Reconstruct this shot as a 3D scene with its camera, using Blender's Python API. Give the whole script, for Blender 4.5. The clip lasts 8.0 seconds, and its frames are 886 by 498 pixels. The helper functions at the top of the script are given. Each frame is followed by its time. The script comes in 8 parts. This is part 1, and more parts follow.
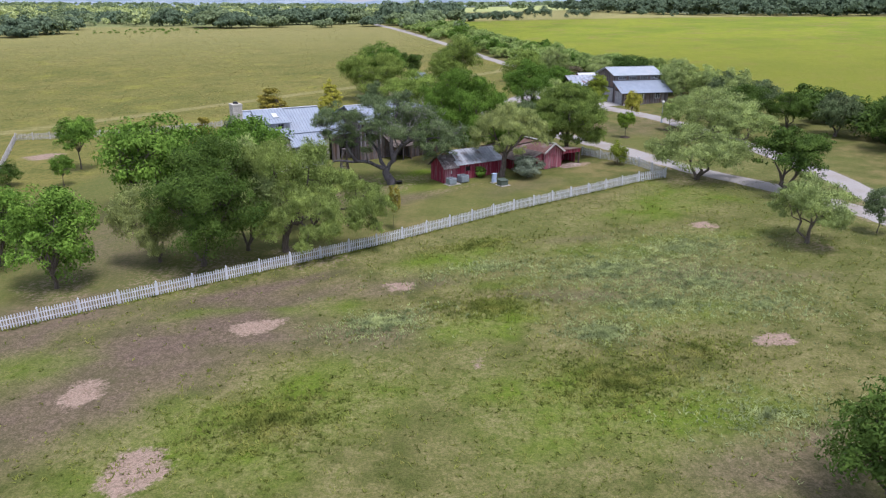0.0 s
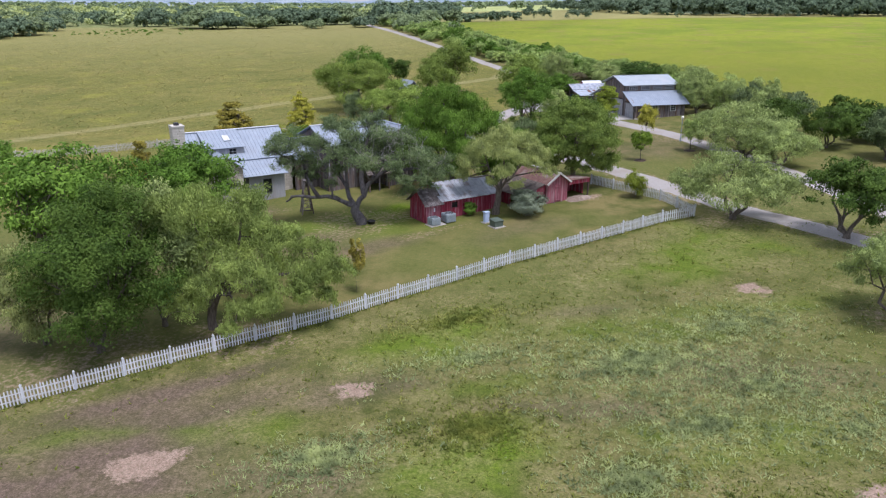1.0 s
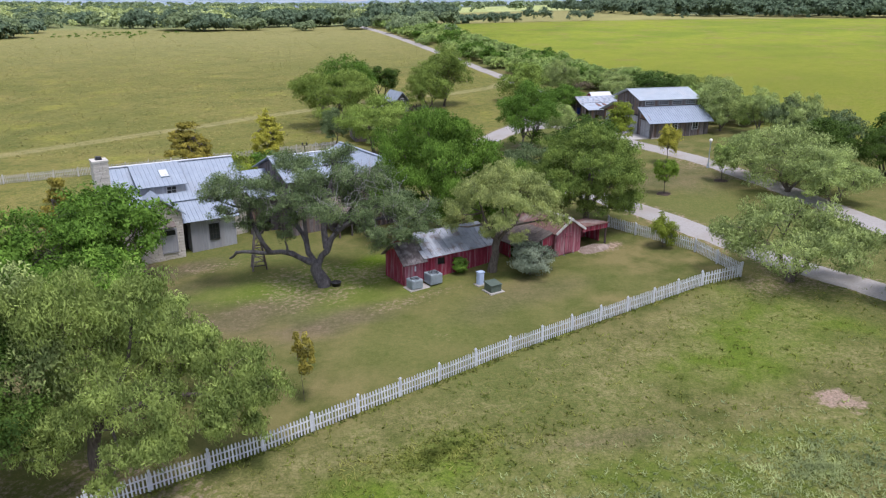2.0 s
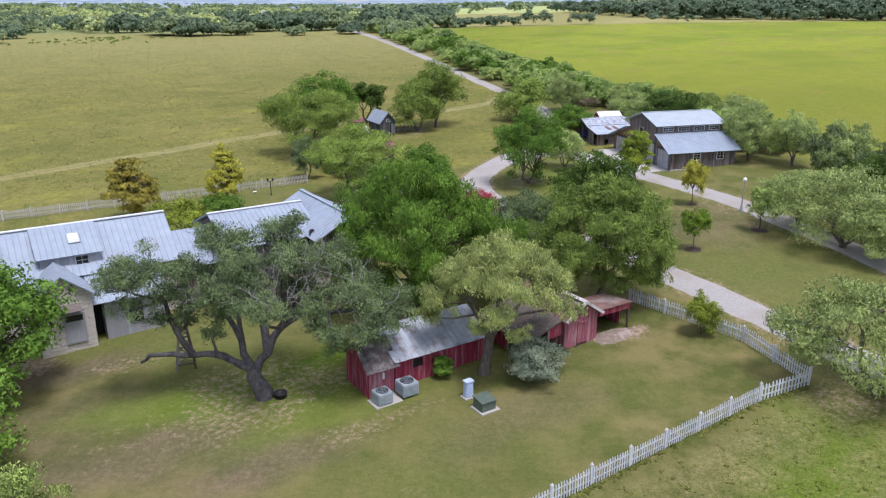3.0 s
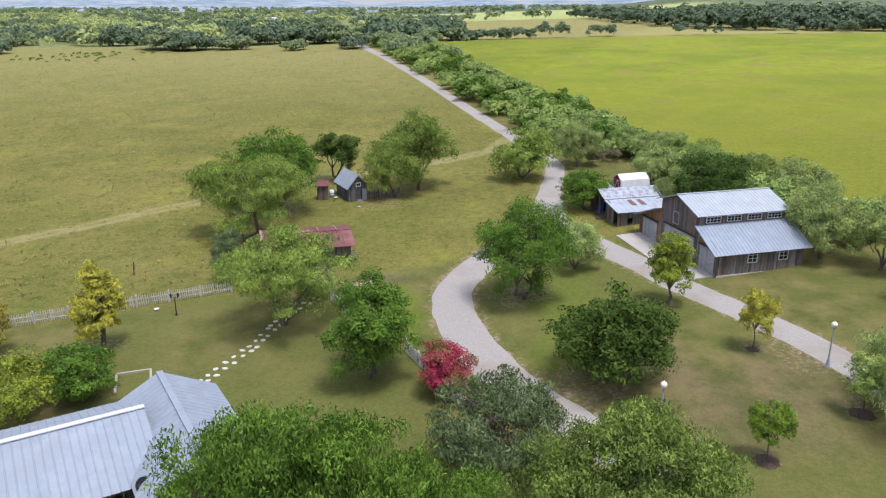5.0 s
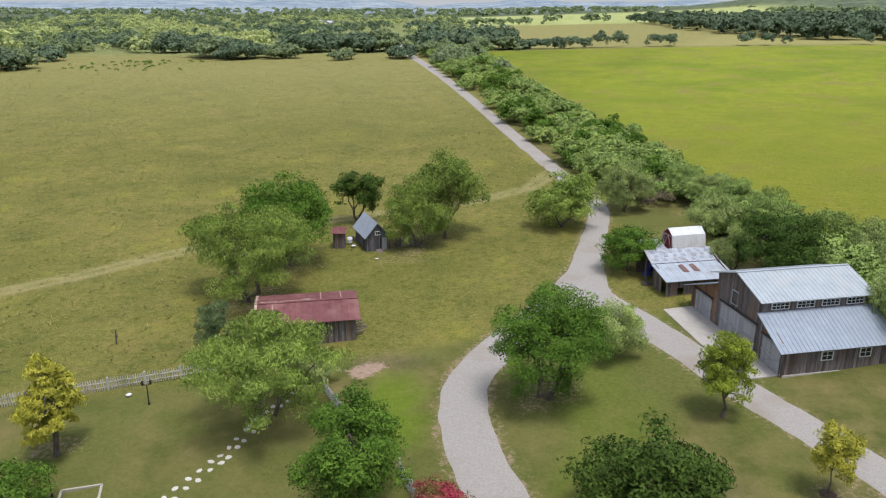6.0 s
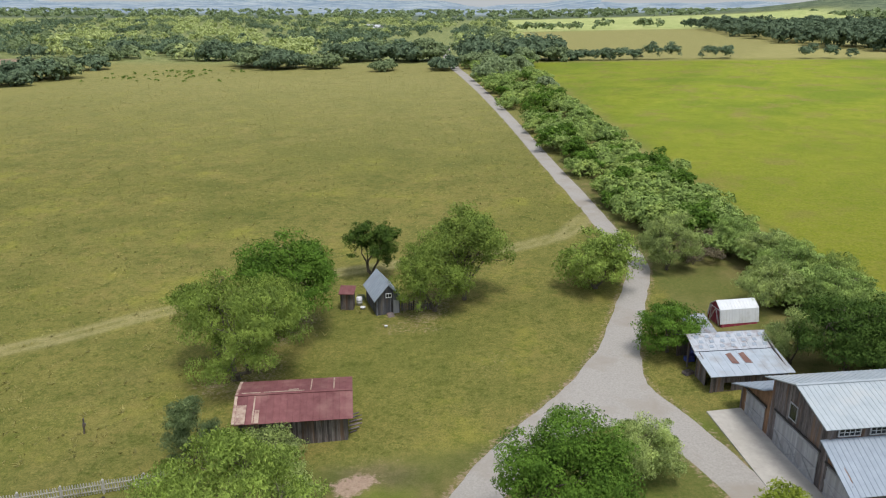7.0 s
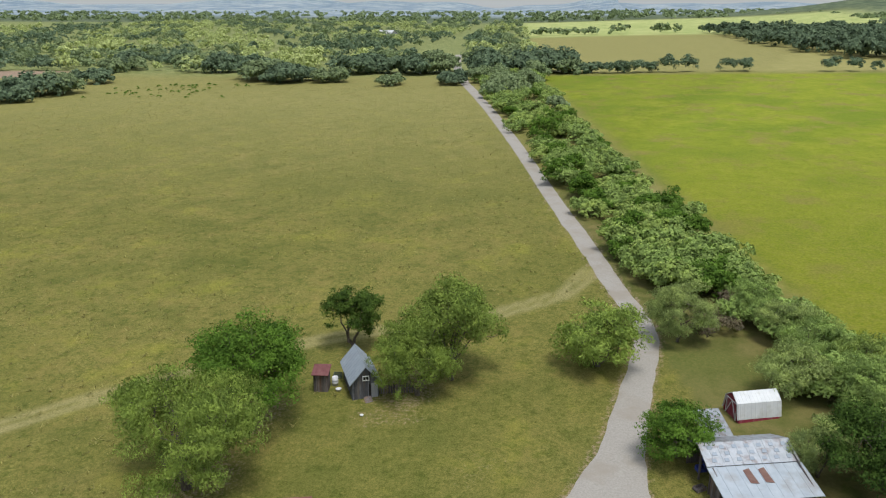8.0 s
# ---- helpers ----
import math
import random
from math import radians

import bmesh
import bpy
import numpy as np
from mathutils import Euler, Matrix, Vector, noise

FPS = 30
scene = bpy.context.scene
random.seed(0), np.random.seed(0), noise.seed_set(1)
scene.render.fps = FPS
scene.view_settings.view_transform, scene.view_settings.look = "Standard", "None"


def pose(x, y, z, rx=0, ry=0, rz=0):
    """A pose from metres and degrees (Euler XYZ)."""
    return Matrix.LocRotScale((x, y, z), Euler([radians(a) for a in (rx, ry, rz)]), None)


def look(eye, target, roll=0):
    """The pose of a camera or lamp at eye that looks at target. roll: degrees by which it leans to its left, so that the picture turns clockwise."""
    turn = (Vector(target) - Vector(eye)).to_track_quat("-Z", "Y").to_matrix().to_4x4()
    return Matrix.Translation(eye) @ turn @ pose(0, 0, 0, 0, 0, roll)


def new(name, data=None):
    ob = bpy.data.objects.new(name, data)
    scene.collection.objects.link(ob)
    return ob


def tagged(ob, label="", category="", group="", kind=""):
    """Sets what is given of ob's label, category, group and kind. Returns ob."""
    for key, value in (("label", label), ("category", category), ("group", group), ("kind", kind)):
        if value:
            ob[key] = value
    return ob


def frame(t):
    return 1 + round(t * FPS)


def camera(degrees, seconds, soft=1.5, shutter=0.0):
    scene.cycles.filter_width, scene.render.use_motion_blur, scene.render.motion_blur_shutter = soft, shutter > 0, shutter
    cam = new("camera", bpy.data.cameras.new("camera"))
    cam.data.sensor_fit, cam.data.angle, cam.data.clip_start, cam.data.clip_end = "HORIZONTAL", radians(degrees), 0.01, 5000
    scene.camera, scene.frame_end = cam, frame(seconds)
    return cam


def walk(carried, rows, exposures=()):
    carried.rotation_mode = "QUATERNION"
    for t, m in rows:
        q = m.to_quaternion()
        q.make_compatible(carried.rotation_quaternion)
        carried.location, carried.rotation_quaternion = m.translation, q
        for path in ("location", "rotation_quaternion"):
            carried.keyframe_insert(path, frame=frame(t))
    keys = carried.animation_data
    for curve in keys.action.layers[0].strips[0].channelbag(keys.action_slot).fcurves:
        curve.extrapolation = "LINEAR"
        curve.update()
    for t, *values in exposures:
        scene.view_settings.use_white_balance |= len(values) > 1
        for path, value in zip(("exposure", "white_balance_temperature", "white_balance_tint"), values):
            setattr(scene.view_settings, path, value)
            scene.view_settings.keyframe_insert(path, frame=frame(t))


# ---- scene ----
cam = camera(61.0, 8.0, 1.2)
PATH = [
    (0, (0.283, 0.526, 19.298), (0.274, 2.427, 18.676), 0.3),
    (0.5, (1.011, 7.915, 19.374), (1.003, 9.816, 18.752), 0.3),
    (1, (1.723, 15.285, 19.463), (1.717, 17.185, 18.84), 0.3),
    (2.3, (3.08, 33.48, 20.19), (3.077, 35.381, 19.566), 0.3),
    (2.5, (3.296, 36.245, 20.446), (3.294, 38.145, 19.822), 0.3),
    (3, (3.95, 42.591, 21.161), (3.947, 44.491, 20.538), 0.2),
    (3.5, (4.865, 48.916, 21.97), (4.859, 50.817, 21.348), -0.0),
    (4, (5.769, 54.644, 22.793), (5.762, 56.545, 22.172), -0.0),
    (4.5, (6.803, 60.23, 23.727), (6.79, 62.131, 23.107), 0.0),
    (6, (10.389, 75.541, 27.886), (10.194, 77.433, 27.267), 0.1),
    (6.5, (11.296, 80.536, 29.55), (11.038, 82.42, 28.93), 0.1),
    (7, (12.021, 85.06, 31.35), (11.703, 86.935, 30.731), 0.2),
    (7.5, (12.732, 89.612, 33.277), (12.384, 91.482, 32.659), 0.2),
    (8, (13.195, 94.291, 35.348), (12.835, 96.159, 34.73), -0.0),
]
walk(cam, [(t, look(eye, target, roll)) for t, eye, target, roll in PATH], [(0, 0.32, 5850, 21), (1.2, 0.33, 5880, 20), (2.5, 0.36, 5920, 19), (3.5, 0.46, 5870, 20), (4.5, 0.45, 6000, 19), (6.0, 0.17, 6300, 13), (6.5, 0.13, 6380, 11), (8, 0.0, 6480, 7)])

# ---- light ----
SUN_ELEVATION, SUN_TURN = 72.0, 140.0
world = bpy.data.worlds.new("sky")
scene.world = world
world.use_nodes = True
wn = world.node_tree
sky = wn.nodes.new("ShaderNodeTexSky")
sky.sky_type = "NISHITA"
sky.sun_disc = False
sky.sun_elevation = radians(SUN_ELEVATION)
sky.sun_rotation = radians(SUN_TURN)
sky.dust_density = 3.0
sky.air_density = 1.2
# thin cloud cover: the blue of the clear sky is mostly greyed out
veil = wn.nodes.new("ShaderNodeMixRGB")
veil.inputs[0].default_value = 0.62
veil.inputs[2].default_value = (6.6, 6.9, 7.3, 1)
wn.links.new(sky.outputs[0], veil.inputs[1])
wn.links.new(veil.outputs[0], wn.nodes["Background"].inputs[0])
wn.nodes["Background"].inputs[1].default_value = 0.108

sun = new("sun", bpy.data.lights.new("sun", "SUN"))
sun.data.energy = 2.5
sun.data.angle = radians(16)
sun.data.color = (1.0, 0.95, 0.87)
a, e = radians(SUN_TURN), radians(SUN_ELEVATION)
sun.matrix_world = look((math.sin(a) * math.cos(e) * 100, math.cos(a) * math.cos(e) * 100, math.sin(e) * 100), (0, 0, 0))


# ---- lie of the land ----
def land(x, y):
    """Height of the ground: it rises gently ahead and to the east, and levels out beyond the fields."""
    x, y = np.asarray(x, float), np.asarray(y, float)
    yy = np.where(y < 300, np.maximum(y, 0), 300 + 60 * np.tanh((y - 300) / 60))
    return -1.36 + 0.0303 * 130 * np.tanh(x / 130) + 0.033 * yy


def land_z(x, y):
    return float(land(x, y))


# ---- materials ----
def node_material(name, rough=0.8, metal=0.0, spec=0.3):
    m = bpy.data.materials.new(name)
    m.use_nodes = True
    b = m.node_tree.nodes["Principled BSDF"]
    b.inputs["Roughness"].default_value = rough
    b.inputs["Metallic"].default_value = metal
    b.inputs["Specular IOR Level"].default_value = spec
    return m, m.node_tree.nodes, m.node_tree.links, b


def noise_node(n, l, scale, detail=4.0, rough=0.6, vector=None):
    t = n.new("ShaderNodeTexNoise")
    t.inputs["Scale"].default_value = scale
    t.inputs["Detail"].default_value = detail
    t.inputs["Roughness"].default_value = rough
    if vector is not None:
        l.new(vector, t.inputs["Vector"])
    return t.outputs["Fac"]


def ramp(n, l, fac, lo, hi, c0=(0, 0, 0, 1), c1=(1, 1, 1, 1)):
    r = n.new("ShaderNodeValToRGB")
    r.color_ramp.elements[0].position, r.color_ramp.elements[1].position = lo, hi
    r.color_ramp.elements[0].color, r.color_ramp.elements[1].color = c0, c1
    l.new(fac, r.inputs[0])
    return r.outputs[0]


def mix(n, l, fac, a, b, mode="MIX"):
    m = n.new("ShaderNodeMixRGB")
    m.blend_type = mode
    for socket, value in zip(m.inputs, (fac, a, b)):
        if isinstance(value, (int, float)):
            socket.default_value = value
        elif isinstance(value, tuple):
            socket.default_value = (*value[:3], 1)
        else:
            l.new(value, socket)
    return m.outputs[0]


def bump(n, l, b, height, strength, distance):
    k = n.new("ShaderNodeBump")
    k.inputs["Strength"].default_value = strength
    k.inputs["Distance"].default_value = distance
    l.new(height, k.inputs["Height"])
    l.new(k.outputs[0], b.inputs["Normal"])


def place(n, l, stretch=(1, 1, 1), local=False):
    """World position, or the object's own, stretched."""
    if local:
        out = n.new("ShaderNodeTexCoord").outputs["Object"]
    else:
        out = n.new("ShaderNodeNewGeometry").outputs["Position"]
    m = n.new("ShaderNodeMapping")
    m.inputs["Scale"].default_value = stretch
    l.new(out, m.inputs["Vector"])
    return m.outputs[0]


def plain(name, c0, c1, scale=3.0, rough=0.8, metal=0.0, relief=0.2, depth=0.01, stretch=(1, 1, 1), islands=0.0, c2=None, scale2=0.5, spec=0.3, lo=0.3, hi=0.7):
    """A surface of two mixed colours, a third in larger stains, and a difference from piece to piece."""
    m, n, l, b = node_material(name, rough, metal, spec)
    v = place(n, l, stretch, True)
    f = noise_node(n, l, scale, 6, 0.65, v)
    c = mix(n, l, ramp(n, l, f, lo, hi), c0, c1)
    if c2:
        g = noise_node(n, l, scale2, 4, 0.6, v)
        c = mix(n, l, ramp(n, l, g, 0.5, 0.66), c, c2)
    if islands:
        k = n.new("ShaderNodeMath")
        k.operation = "ADD"
        l.new(n.new("ShaderNodeNewGeometry").outputs["Random Per Island"], k.inputs[0])
        l.new(n.new("ShaderNodeObjectInfo").outputs["Random"], k.inputs[1])
        q = n.new("ShaderNodeMath")
        q.operation = "FRACT"
        l.new(k.outputs[0], q.inputs[0])
        r = q.outputs[0]
        c = mix(n, l, 1.0, c, ramp(n, l, r, 0, 1, (1 - islands, 1 - islands, 1 - islands, 1), (1 + islands * 0.6,) * 3 + (1,)), "MULTIPLY")
    l.new(c, b.inputs["Base Color"])
    bump(n, l, b, f, relief, depth)
    return m


def leaf_material(name, dark, light, tint, glow=0.22):
    """Leaves: a colour of their own for each spray, larger patches over the crown, and light coming through."""
    m, n, l, b = node_material(name, 0.7, 0.0, 0.08)
    g = n.new("ShaderNodeNewGeometry")
    o = n.new("ShaderNodeObjectInfo")
    tone = n.new("ShaderNodeAttribute")
    tone.attribute_name = "tone"
    both = mix(n, l, 0.35, tone.outputs["Fac"], g.outputs["Random Per Island"])
    c = mix(n, l, ramp(n, l, both, 0.05, 0.95, (0.12, 0.12, 0.12, 1), (0.88, 0.88, 0.88, 1)), dark, light)
    f = noise_node(n, l, 0.55, 3, 0.6, g.outputs["Position"])
    c = mix(n, l, ramp(n, l, f, 0.42, 0.68), c, tint)
    f2 = noise_node(n, l, 1.1, 2, 0.5, g.outputs["Position"])
    c = mix(n, l, 1.0, c, ramp(n, l, f2, 0.32, 0.68, (0.55, 0.58, 0.55, 1), (1.3, 1.28, 1.15, 1)), "MULTIPLY")
    h = n.new("ShaderNodeHueSaturation")
    k = n.new("ShaderNodeMapRange")
    k.inputs["To Min"].default_value, k.inputs["To Max"].default_value = 0.88, 1.15
    l.new(o.outputs["Random"], k.inputs["Value"])
    l.new(k.outputs[0], h.inputs["Value"])
    l.new(c, h.inputs["Color"])
    l.new(h.outputs[0], b.inputs["Base Color"])
    t = n.new("ShaderNodeBsdfTranslucent")
    l.new(h.outputs[0], t.inputs["Color"])
    s = n.new("ShaderNodeMixShader")
    s.inputs[0].default_value = glow
    l.new(b.outputs[0], s.inputs[1])
    l.new(t.outputs[0], s.inputs[2])
    l.new(s.outputs[0], n["Material Output"].inputs["Surface"])
    return m


LEAF = {
    "mesquite": leaf_material("mesquite_leaf", (0.196, 0.270, 0.095), (0.464, 0.557, 0.222), (0.371, 0.454, 0.170)),
    "willow": leaf_material("feathery_leaf", (0.245, 0.306, 0.102), (0.479, 0.541, 0.214), (0.388, 0.438, 0.168)),
    "fresh": leaf_material("fresh_mesquite_leaf", (0.150, 0.216, 0.058), (0.375, 0.468, 0.145), (0.292, 0.370, 0.108)),
    "oak": leaf_material("live_oak_leaf", (0.090, 0.140, 0.064), (0.228, 0.300, 0.142), (0.185, 0.242, 0.122)),
    "pecan": leaf_material("pecan_leaf", (0.054, 0.132, 0.020), (0.262, 0.428, 0.072), (0.172, 0.300, 0.050)),
    "brush": leaf_material("dry_brush", (0.150, 0.125, 0.095), (0.300, 0.250, 0.200), (0.210, 0.185, 0.120)),
    "dark": leaf_material("dark_leaf", (0.036, 0.076, 0.016), (0.131, 0.210, 0.044), (0.087, 0.143, 0.030)),
    "elm": leaf_material("elm_leaf", (0.046, 0.112, 0.018), (0.180, 0.310, 0.050), (0.120, 0.218, 0.035)),
    "ash": leaf_material("ash_leaf", (0.090, 0.158, 0.034), (0.330, 0.440, 0.112), (0.230, 0.315, 0.076)),
    "hedge": leaf_material("hedge_leaf", (0.158, 0.250, 0.078), (0.410, 0.535, 0.180), (0.305, 0.415, 0.135)),
    "cedar": leaf_material("cedar_leaf", (0.030, 0.068, 0.016), (0.105, 0.180, 0.038), (0.070, 0.122, 0.027)),
    # for distant woods: the blue of the haze is put into the leaf colour
    "deep": leaf_material("hazed_deep_leaf", (0.088, 0.138, 0.098), (0.205, 0.280, 0.182), (0.150, 0.206, 0.135)),
    "bright": leaf_material("bright_leaf", (0.119, 0.212, 0.025), (0.289, 0.425, 0.064), (0.217, 0.327, 0.045)),
    "lime": leaf_material("lime_leaf", (0.144, 0.200, 0.024), (0.336, 0.408, 0.064), (0.248, 0.308, 0.044)),
    "spring": leaf_material("light_mesquite_leaf", (0.176, 0.256, 0.070), (0.420, 0.530, 0.176), (0.335, 0.425, 0.130)),
    "soft": leaf_material("green_mesquite_leaf", (0.120, 0.190, 0.040), (0.330, 0.430, 0.105), (0.250, 0.335, 0.078)),
    "yellow": leaf_material("yellow_leaf", (0.340, 0.340, 0.047), (0.629, 0.603, 0.111), (0.493, 0.476, 0.081)),
    "orange": leaf_material("turning_leaf", (0.221, 0.208, 0.043), (0.425, 0.348, 0.076), (0.315, 0.281, 0.060)),
    "grey": leaf_material("sage_leaf", (0.135, 0.176, 0.129), (0.297, 0.351, 0.270), (0.216, 0.257, 0.203)),
    "red": leaf_material("crape_flower", (0.420, 0.040, 0.095), (0.640, 0.100, 0.190), (0.130, 0.180, 0.050)),
    # greyer and bluer than near leaves, distance haze painted into the colour
    "wood": leaf_material("hazed_far_leaf", (0.143, 0.204, 0.116), (0.341, 0.424, 0.220), (0.248, 0.314, 0.182)),
    # sunlight on patches of far scrub, put in as a brighter leaf colour
    "lit": leaf_material("sun_patch_leaf", (0.290, 0.360, 0.145), (0.620, 0.680, 0.320), (0.465, 0.535, 0.250)),
}
BARK = plain("bark", (0.075, 0.060, 0.048), (0.190, 0.165, 0.140), 9, 0.95, relief=0.8, depth=0.03, stretch=(1, 1, 0.25))
GREYBARK = plain("grey_oak_bark", (0.075, 0.068, 0.072), (0.190, 0.178, 0.185), 7, 0.95, relief=1.0, depth=0.08, stretch=(1, 1, 0.35), c2=(0.055, 0.050, 0.052), scale2=1.6)


# ---- building blocks ----
def part(name, bm, material, parent, label="", smooth=False):
    """Links a bmesh as one mesh object under a thing."""
    me = bpy.data.meshes.new(name)
    bm.normal_update()
    bm.to_mesh(me)
    bm.free()
    me.materials.append(material)
    if smooth:
        me.polygons.foreach_set("use_smooth", [True] * len(me.polygons))
    ob = new(name, me)
    ob.parent = parent
    return tagged(ob, label)


def from_arrays(name, verts, faces, material, parent=None, tone=None):
    me = bpy.data.meshes.new(name)
    k = faces.shape[1]
    me.vertices.add(len(verts))
    me.vertices.foreach_set("co", np.asarray(verts, np.float32).ravel())
    me.loops.add(faces.size)
    me.loops.foreach_set("vertex_index", faces.astype(np.int32).ravel())
    me.polygons.add(len(faces))
    me.polygons.foreach_set("loop_start", np.arange(0, faces.size, k, dtype=np.int32))
    me.polygons.foreach_set("loop_total", np.full(len(faces), k, np.int32))
    me.update(calc_edges=True)
    me.validate()
    me.materials.append(material)
    if tone is not None:
        at = me.attributes.new("tone", "FLOAT", "FACE")
        at.data.foreach_set("value", np.asarray(tone, np.float32))
    ob = new(name, me)
    ob.parent = parent
    return ob


def thing(name, x, y, z, rz, label, category, group=""):
    ob = new(name)
    ob.empty_display_size = 0.2
    ob.matrix_world = pose(x, y, z, 0, 0, rz)
    return tagged(ob, label, category, group)


# ---- plants ----
def smooth_line(pts, step=1.0):
    """Catmull-Rom through the points, in even steps; a third value is the width."""
    p = np.array(pts, float)
    q = np.vstack([2 * p[0] - p[1], p, 2 * p[-1] - p[-2]])
    out = []
    for i in range(1, len(q) - 2):
        m = max(2, int(np.linalg.norm(q[i + 1, :2] - q[i, :2]) / step))
        for t in np.linspace(0, 1, m, endpoint=False):
            out.append(0.5 * (2 * q[i] + (q[i + 1] - q[i - 1]) * t + (2 * q[i - 1] - 5 * q[i] + 4 * q[i + 1] - q[i + 2]) * t ** 2 + (3 * q[i] - q[i - 1] - 3 * q[i + 1] + q[i + 2]) * t ** 3))
    out.append(p[-1])
    return np.array(out)


def tube(points, radii, sides=6):
    """Vertices and quads of a tapered limb along points."""
    p = np.asarray(points, float)
    d = np.gradient(p, axis=0)
    d /= np.linalg.norm(d, axis=1, keepdims=True) + 1e-9
    a = np.cross(d, [0.31, 0.17, 0.02])
    a /= np.linalg.norm(a, axis=1, keepdims=True) + 1e-9
    b = np.cross(d, a)
    w = np.linspace(0, 2 * np.pi, sides, endpoint=False)
    v = p[:, None] + np.asarray(radii)[:, None, None] * (np.cos(w)[None, :, None] * a[:, None] + np.sin(w)[None, :, None] * b[:, None])
    i = np.arange(len(p) - 1)[:, None] * sides
    j = np.arange(sides)[None]
    k = (j + 1) % sides
    f = np.stack([i + j, i + k, i + sides + k, i + sides + j], -1).reshape(-1, 4)
    return v.reshape(-1, 3), f


def sprays(centre, out, size, slim, droop, rng):
    """One small pointed spray of leaves at each centre, facing outwards by and large."""
    n = len(centre)
    nor = out + rng.normal(0, 0.30, (n, 3)) + [0, 0, 0.20]
    nor /= np.linalg.norm(nor, axis=1, keepdims=True)
    t = np.cross(nor, rng.normal(0, 1, (n, 3)))
    t[:, 2] -= droop
    t /= np.linalg.norm(t, axis=1, keepdims=True)
    s = np.cross(nor, t)
    s /= np.linalg.norm(s, axis=1, keepdims=True) + 1e-9
    L = size * rng.uniform(0.6, 1.4, (n, 1))
    W = L * slim
    v = np.stack([centre - t * L * 0.4 + s * W * 0.5, centre - t * L * 0.25 - s * W * 0.5, centre + t * L * 0.6], 1)
    return v.reshape(-1, 3), np.arange(3 * n).reshape(-1, 3)


SHAPES = {
    # foot of the crown, trunk's share, clumps, size of a clump, spray, slimness, droop, thickness, stems
    "mesquite": (0.12, 0.28, 54, 0.100, 0.19, 0.34, 1.0, 0.024, 3),
    "scrub": (0.05, 0.26, 60, 0.105, 0.20, 0.34, 1.0, 0.022, 3),
    "willow": (0.30, 0.36, 46, 0.100, 0.18, 0.32, 1.3, 0.026, 3),
    "liveoak": (0.36, 0.26, 60, 0.075, 0.155, 0.50, 0.5, 0.056, 4),
    "oak": (0.18, 0.24, 52, 0.105, 0.17, 0.55, 0.4, 0.034, 3),
    "pecan": (0.05, 0.20, 76, 0.095, 0.22, 0.36, 1.3, 0.030, 2),
    "round": (0.02, 0.14, 72, 0.115, 0.18, 0.55, 0.4, 0.026, 2),
    "small": (0.24, 0.30, 32, 0.135, 0.15, 0.55, 0.4, 0.016, 1),
    "column": (0.08, 0.18, 64, 0.140, 0.15, 0.55, 0.4, 0.016, 1),
    "conifer": (0.05, 0.55, 60, 0.095, 0.17, 0.35, 0.8, 0.016, 1),
    "bush": (0.0, 0.05, 44, 0.140, 0.14, 0.55, 0.3, 0.012, 4),
    "sapling": (0.15, 0.60, 18, 0.11, 0.13, 0.5, 0.5, 0.008, 1),
}


def unit(v):
    return v / (np.linalg.norm(v, axis=-1, keepdims=True) + 1e-9)


def foliage(centres, radii, leaves, zc, size, slim, droop, rng, tufts=8):
    """Sprays laid over small domed tufts, which sit on the outside of every clump of a crown. Gives corners, faces and each tuft's tone."""
    n = len(centres)
    middle = np.array([centres[:, 0].mean(), centres[:, 1].mean(), zc * 0.75])
    axis = unit(centres - middle)
    u = unit(rng.normal(0, 1, (n, tufts, 3)) + 0.7 * axis[:, None])
    u[..., 2] = np.where((u[..., 2] < -0.25) & (rng.random((n, tufts)) < 0.6), -u[..., 2], u[..., 2])
    mid = (centres[:, None] + u * radii[:, None, None] * rng.uniform(0.40, 1.05, (n, tufts, 1)) * [1, 1, 0.82]).reshape(-1, 3)
    rad = (radii[:, None] * rng.uniform(0.34, 0.66, (n, tufts))).ravel()
    shade = rng.random(len(rad))
    side = np.repeat(axis, tufts, axis=0)
    pick = rng.choice(len(rad), leaves, p=rad ** 2 / np.sum(rad ** 2))
    d = unit(rng.normal(0, 1, (leaves, 3)) + 0.35 * side[pick])
    d[:, 2] = np.where((d[:, 2] < -0.2) & (rng.random(leaves) < 0.65), -d[:, 2], d[:, 2])
    out = np.where(rng.random(leaves) < 0.82, rng.uniform(0.78, 1.08, leaves), rng.uniform(0.2, 0.8, leaves))
    p = mid[pick] + d * (rad[pick] * out)[:, None] * [1.1, 1.1, 0.80]
    p[:, 2] -= droop * 0.30 * rad[pick] * rng.random(leaves) ** 3 * 2
    p[:, 2] = np.maximum(p[:, 2], 0.12)
    v, f = sprays(p, d * 0.85 + side[pick] * 0.25, size, slim, droop, rng)
    return v, f, shade[pick]


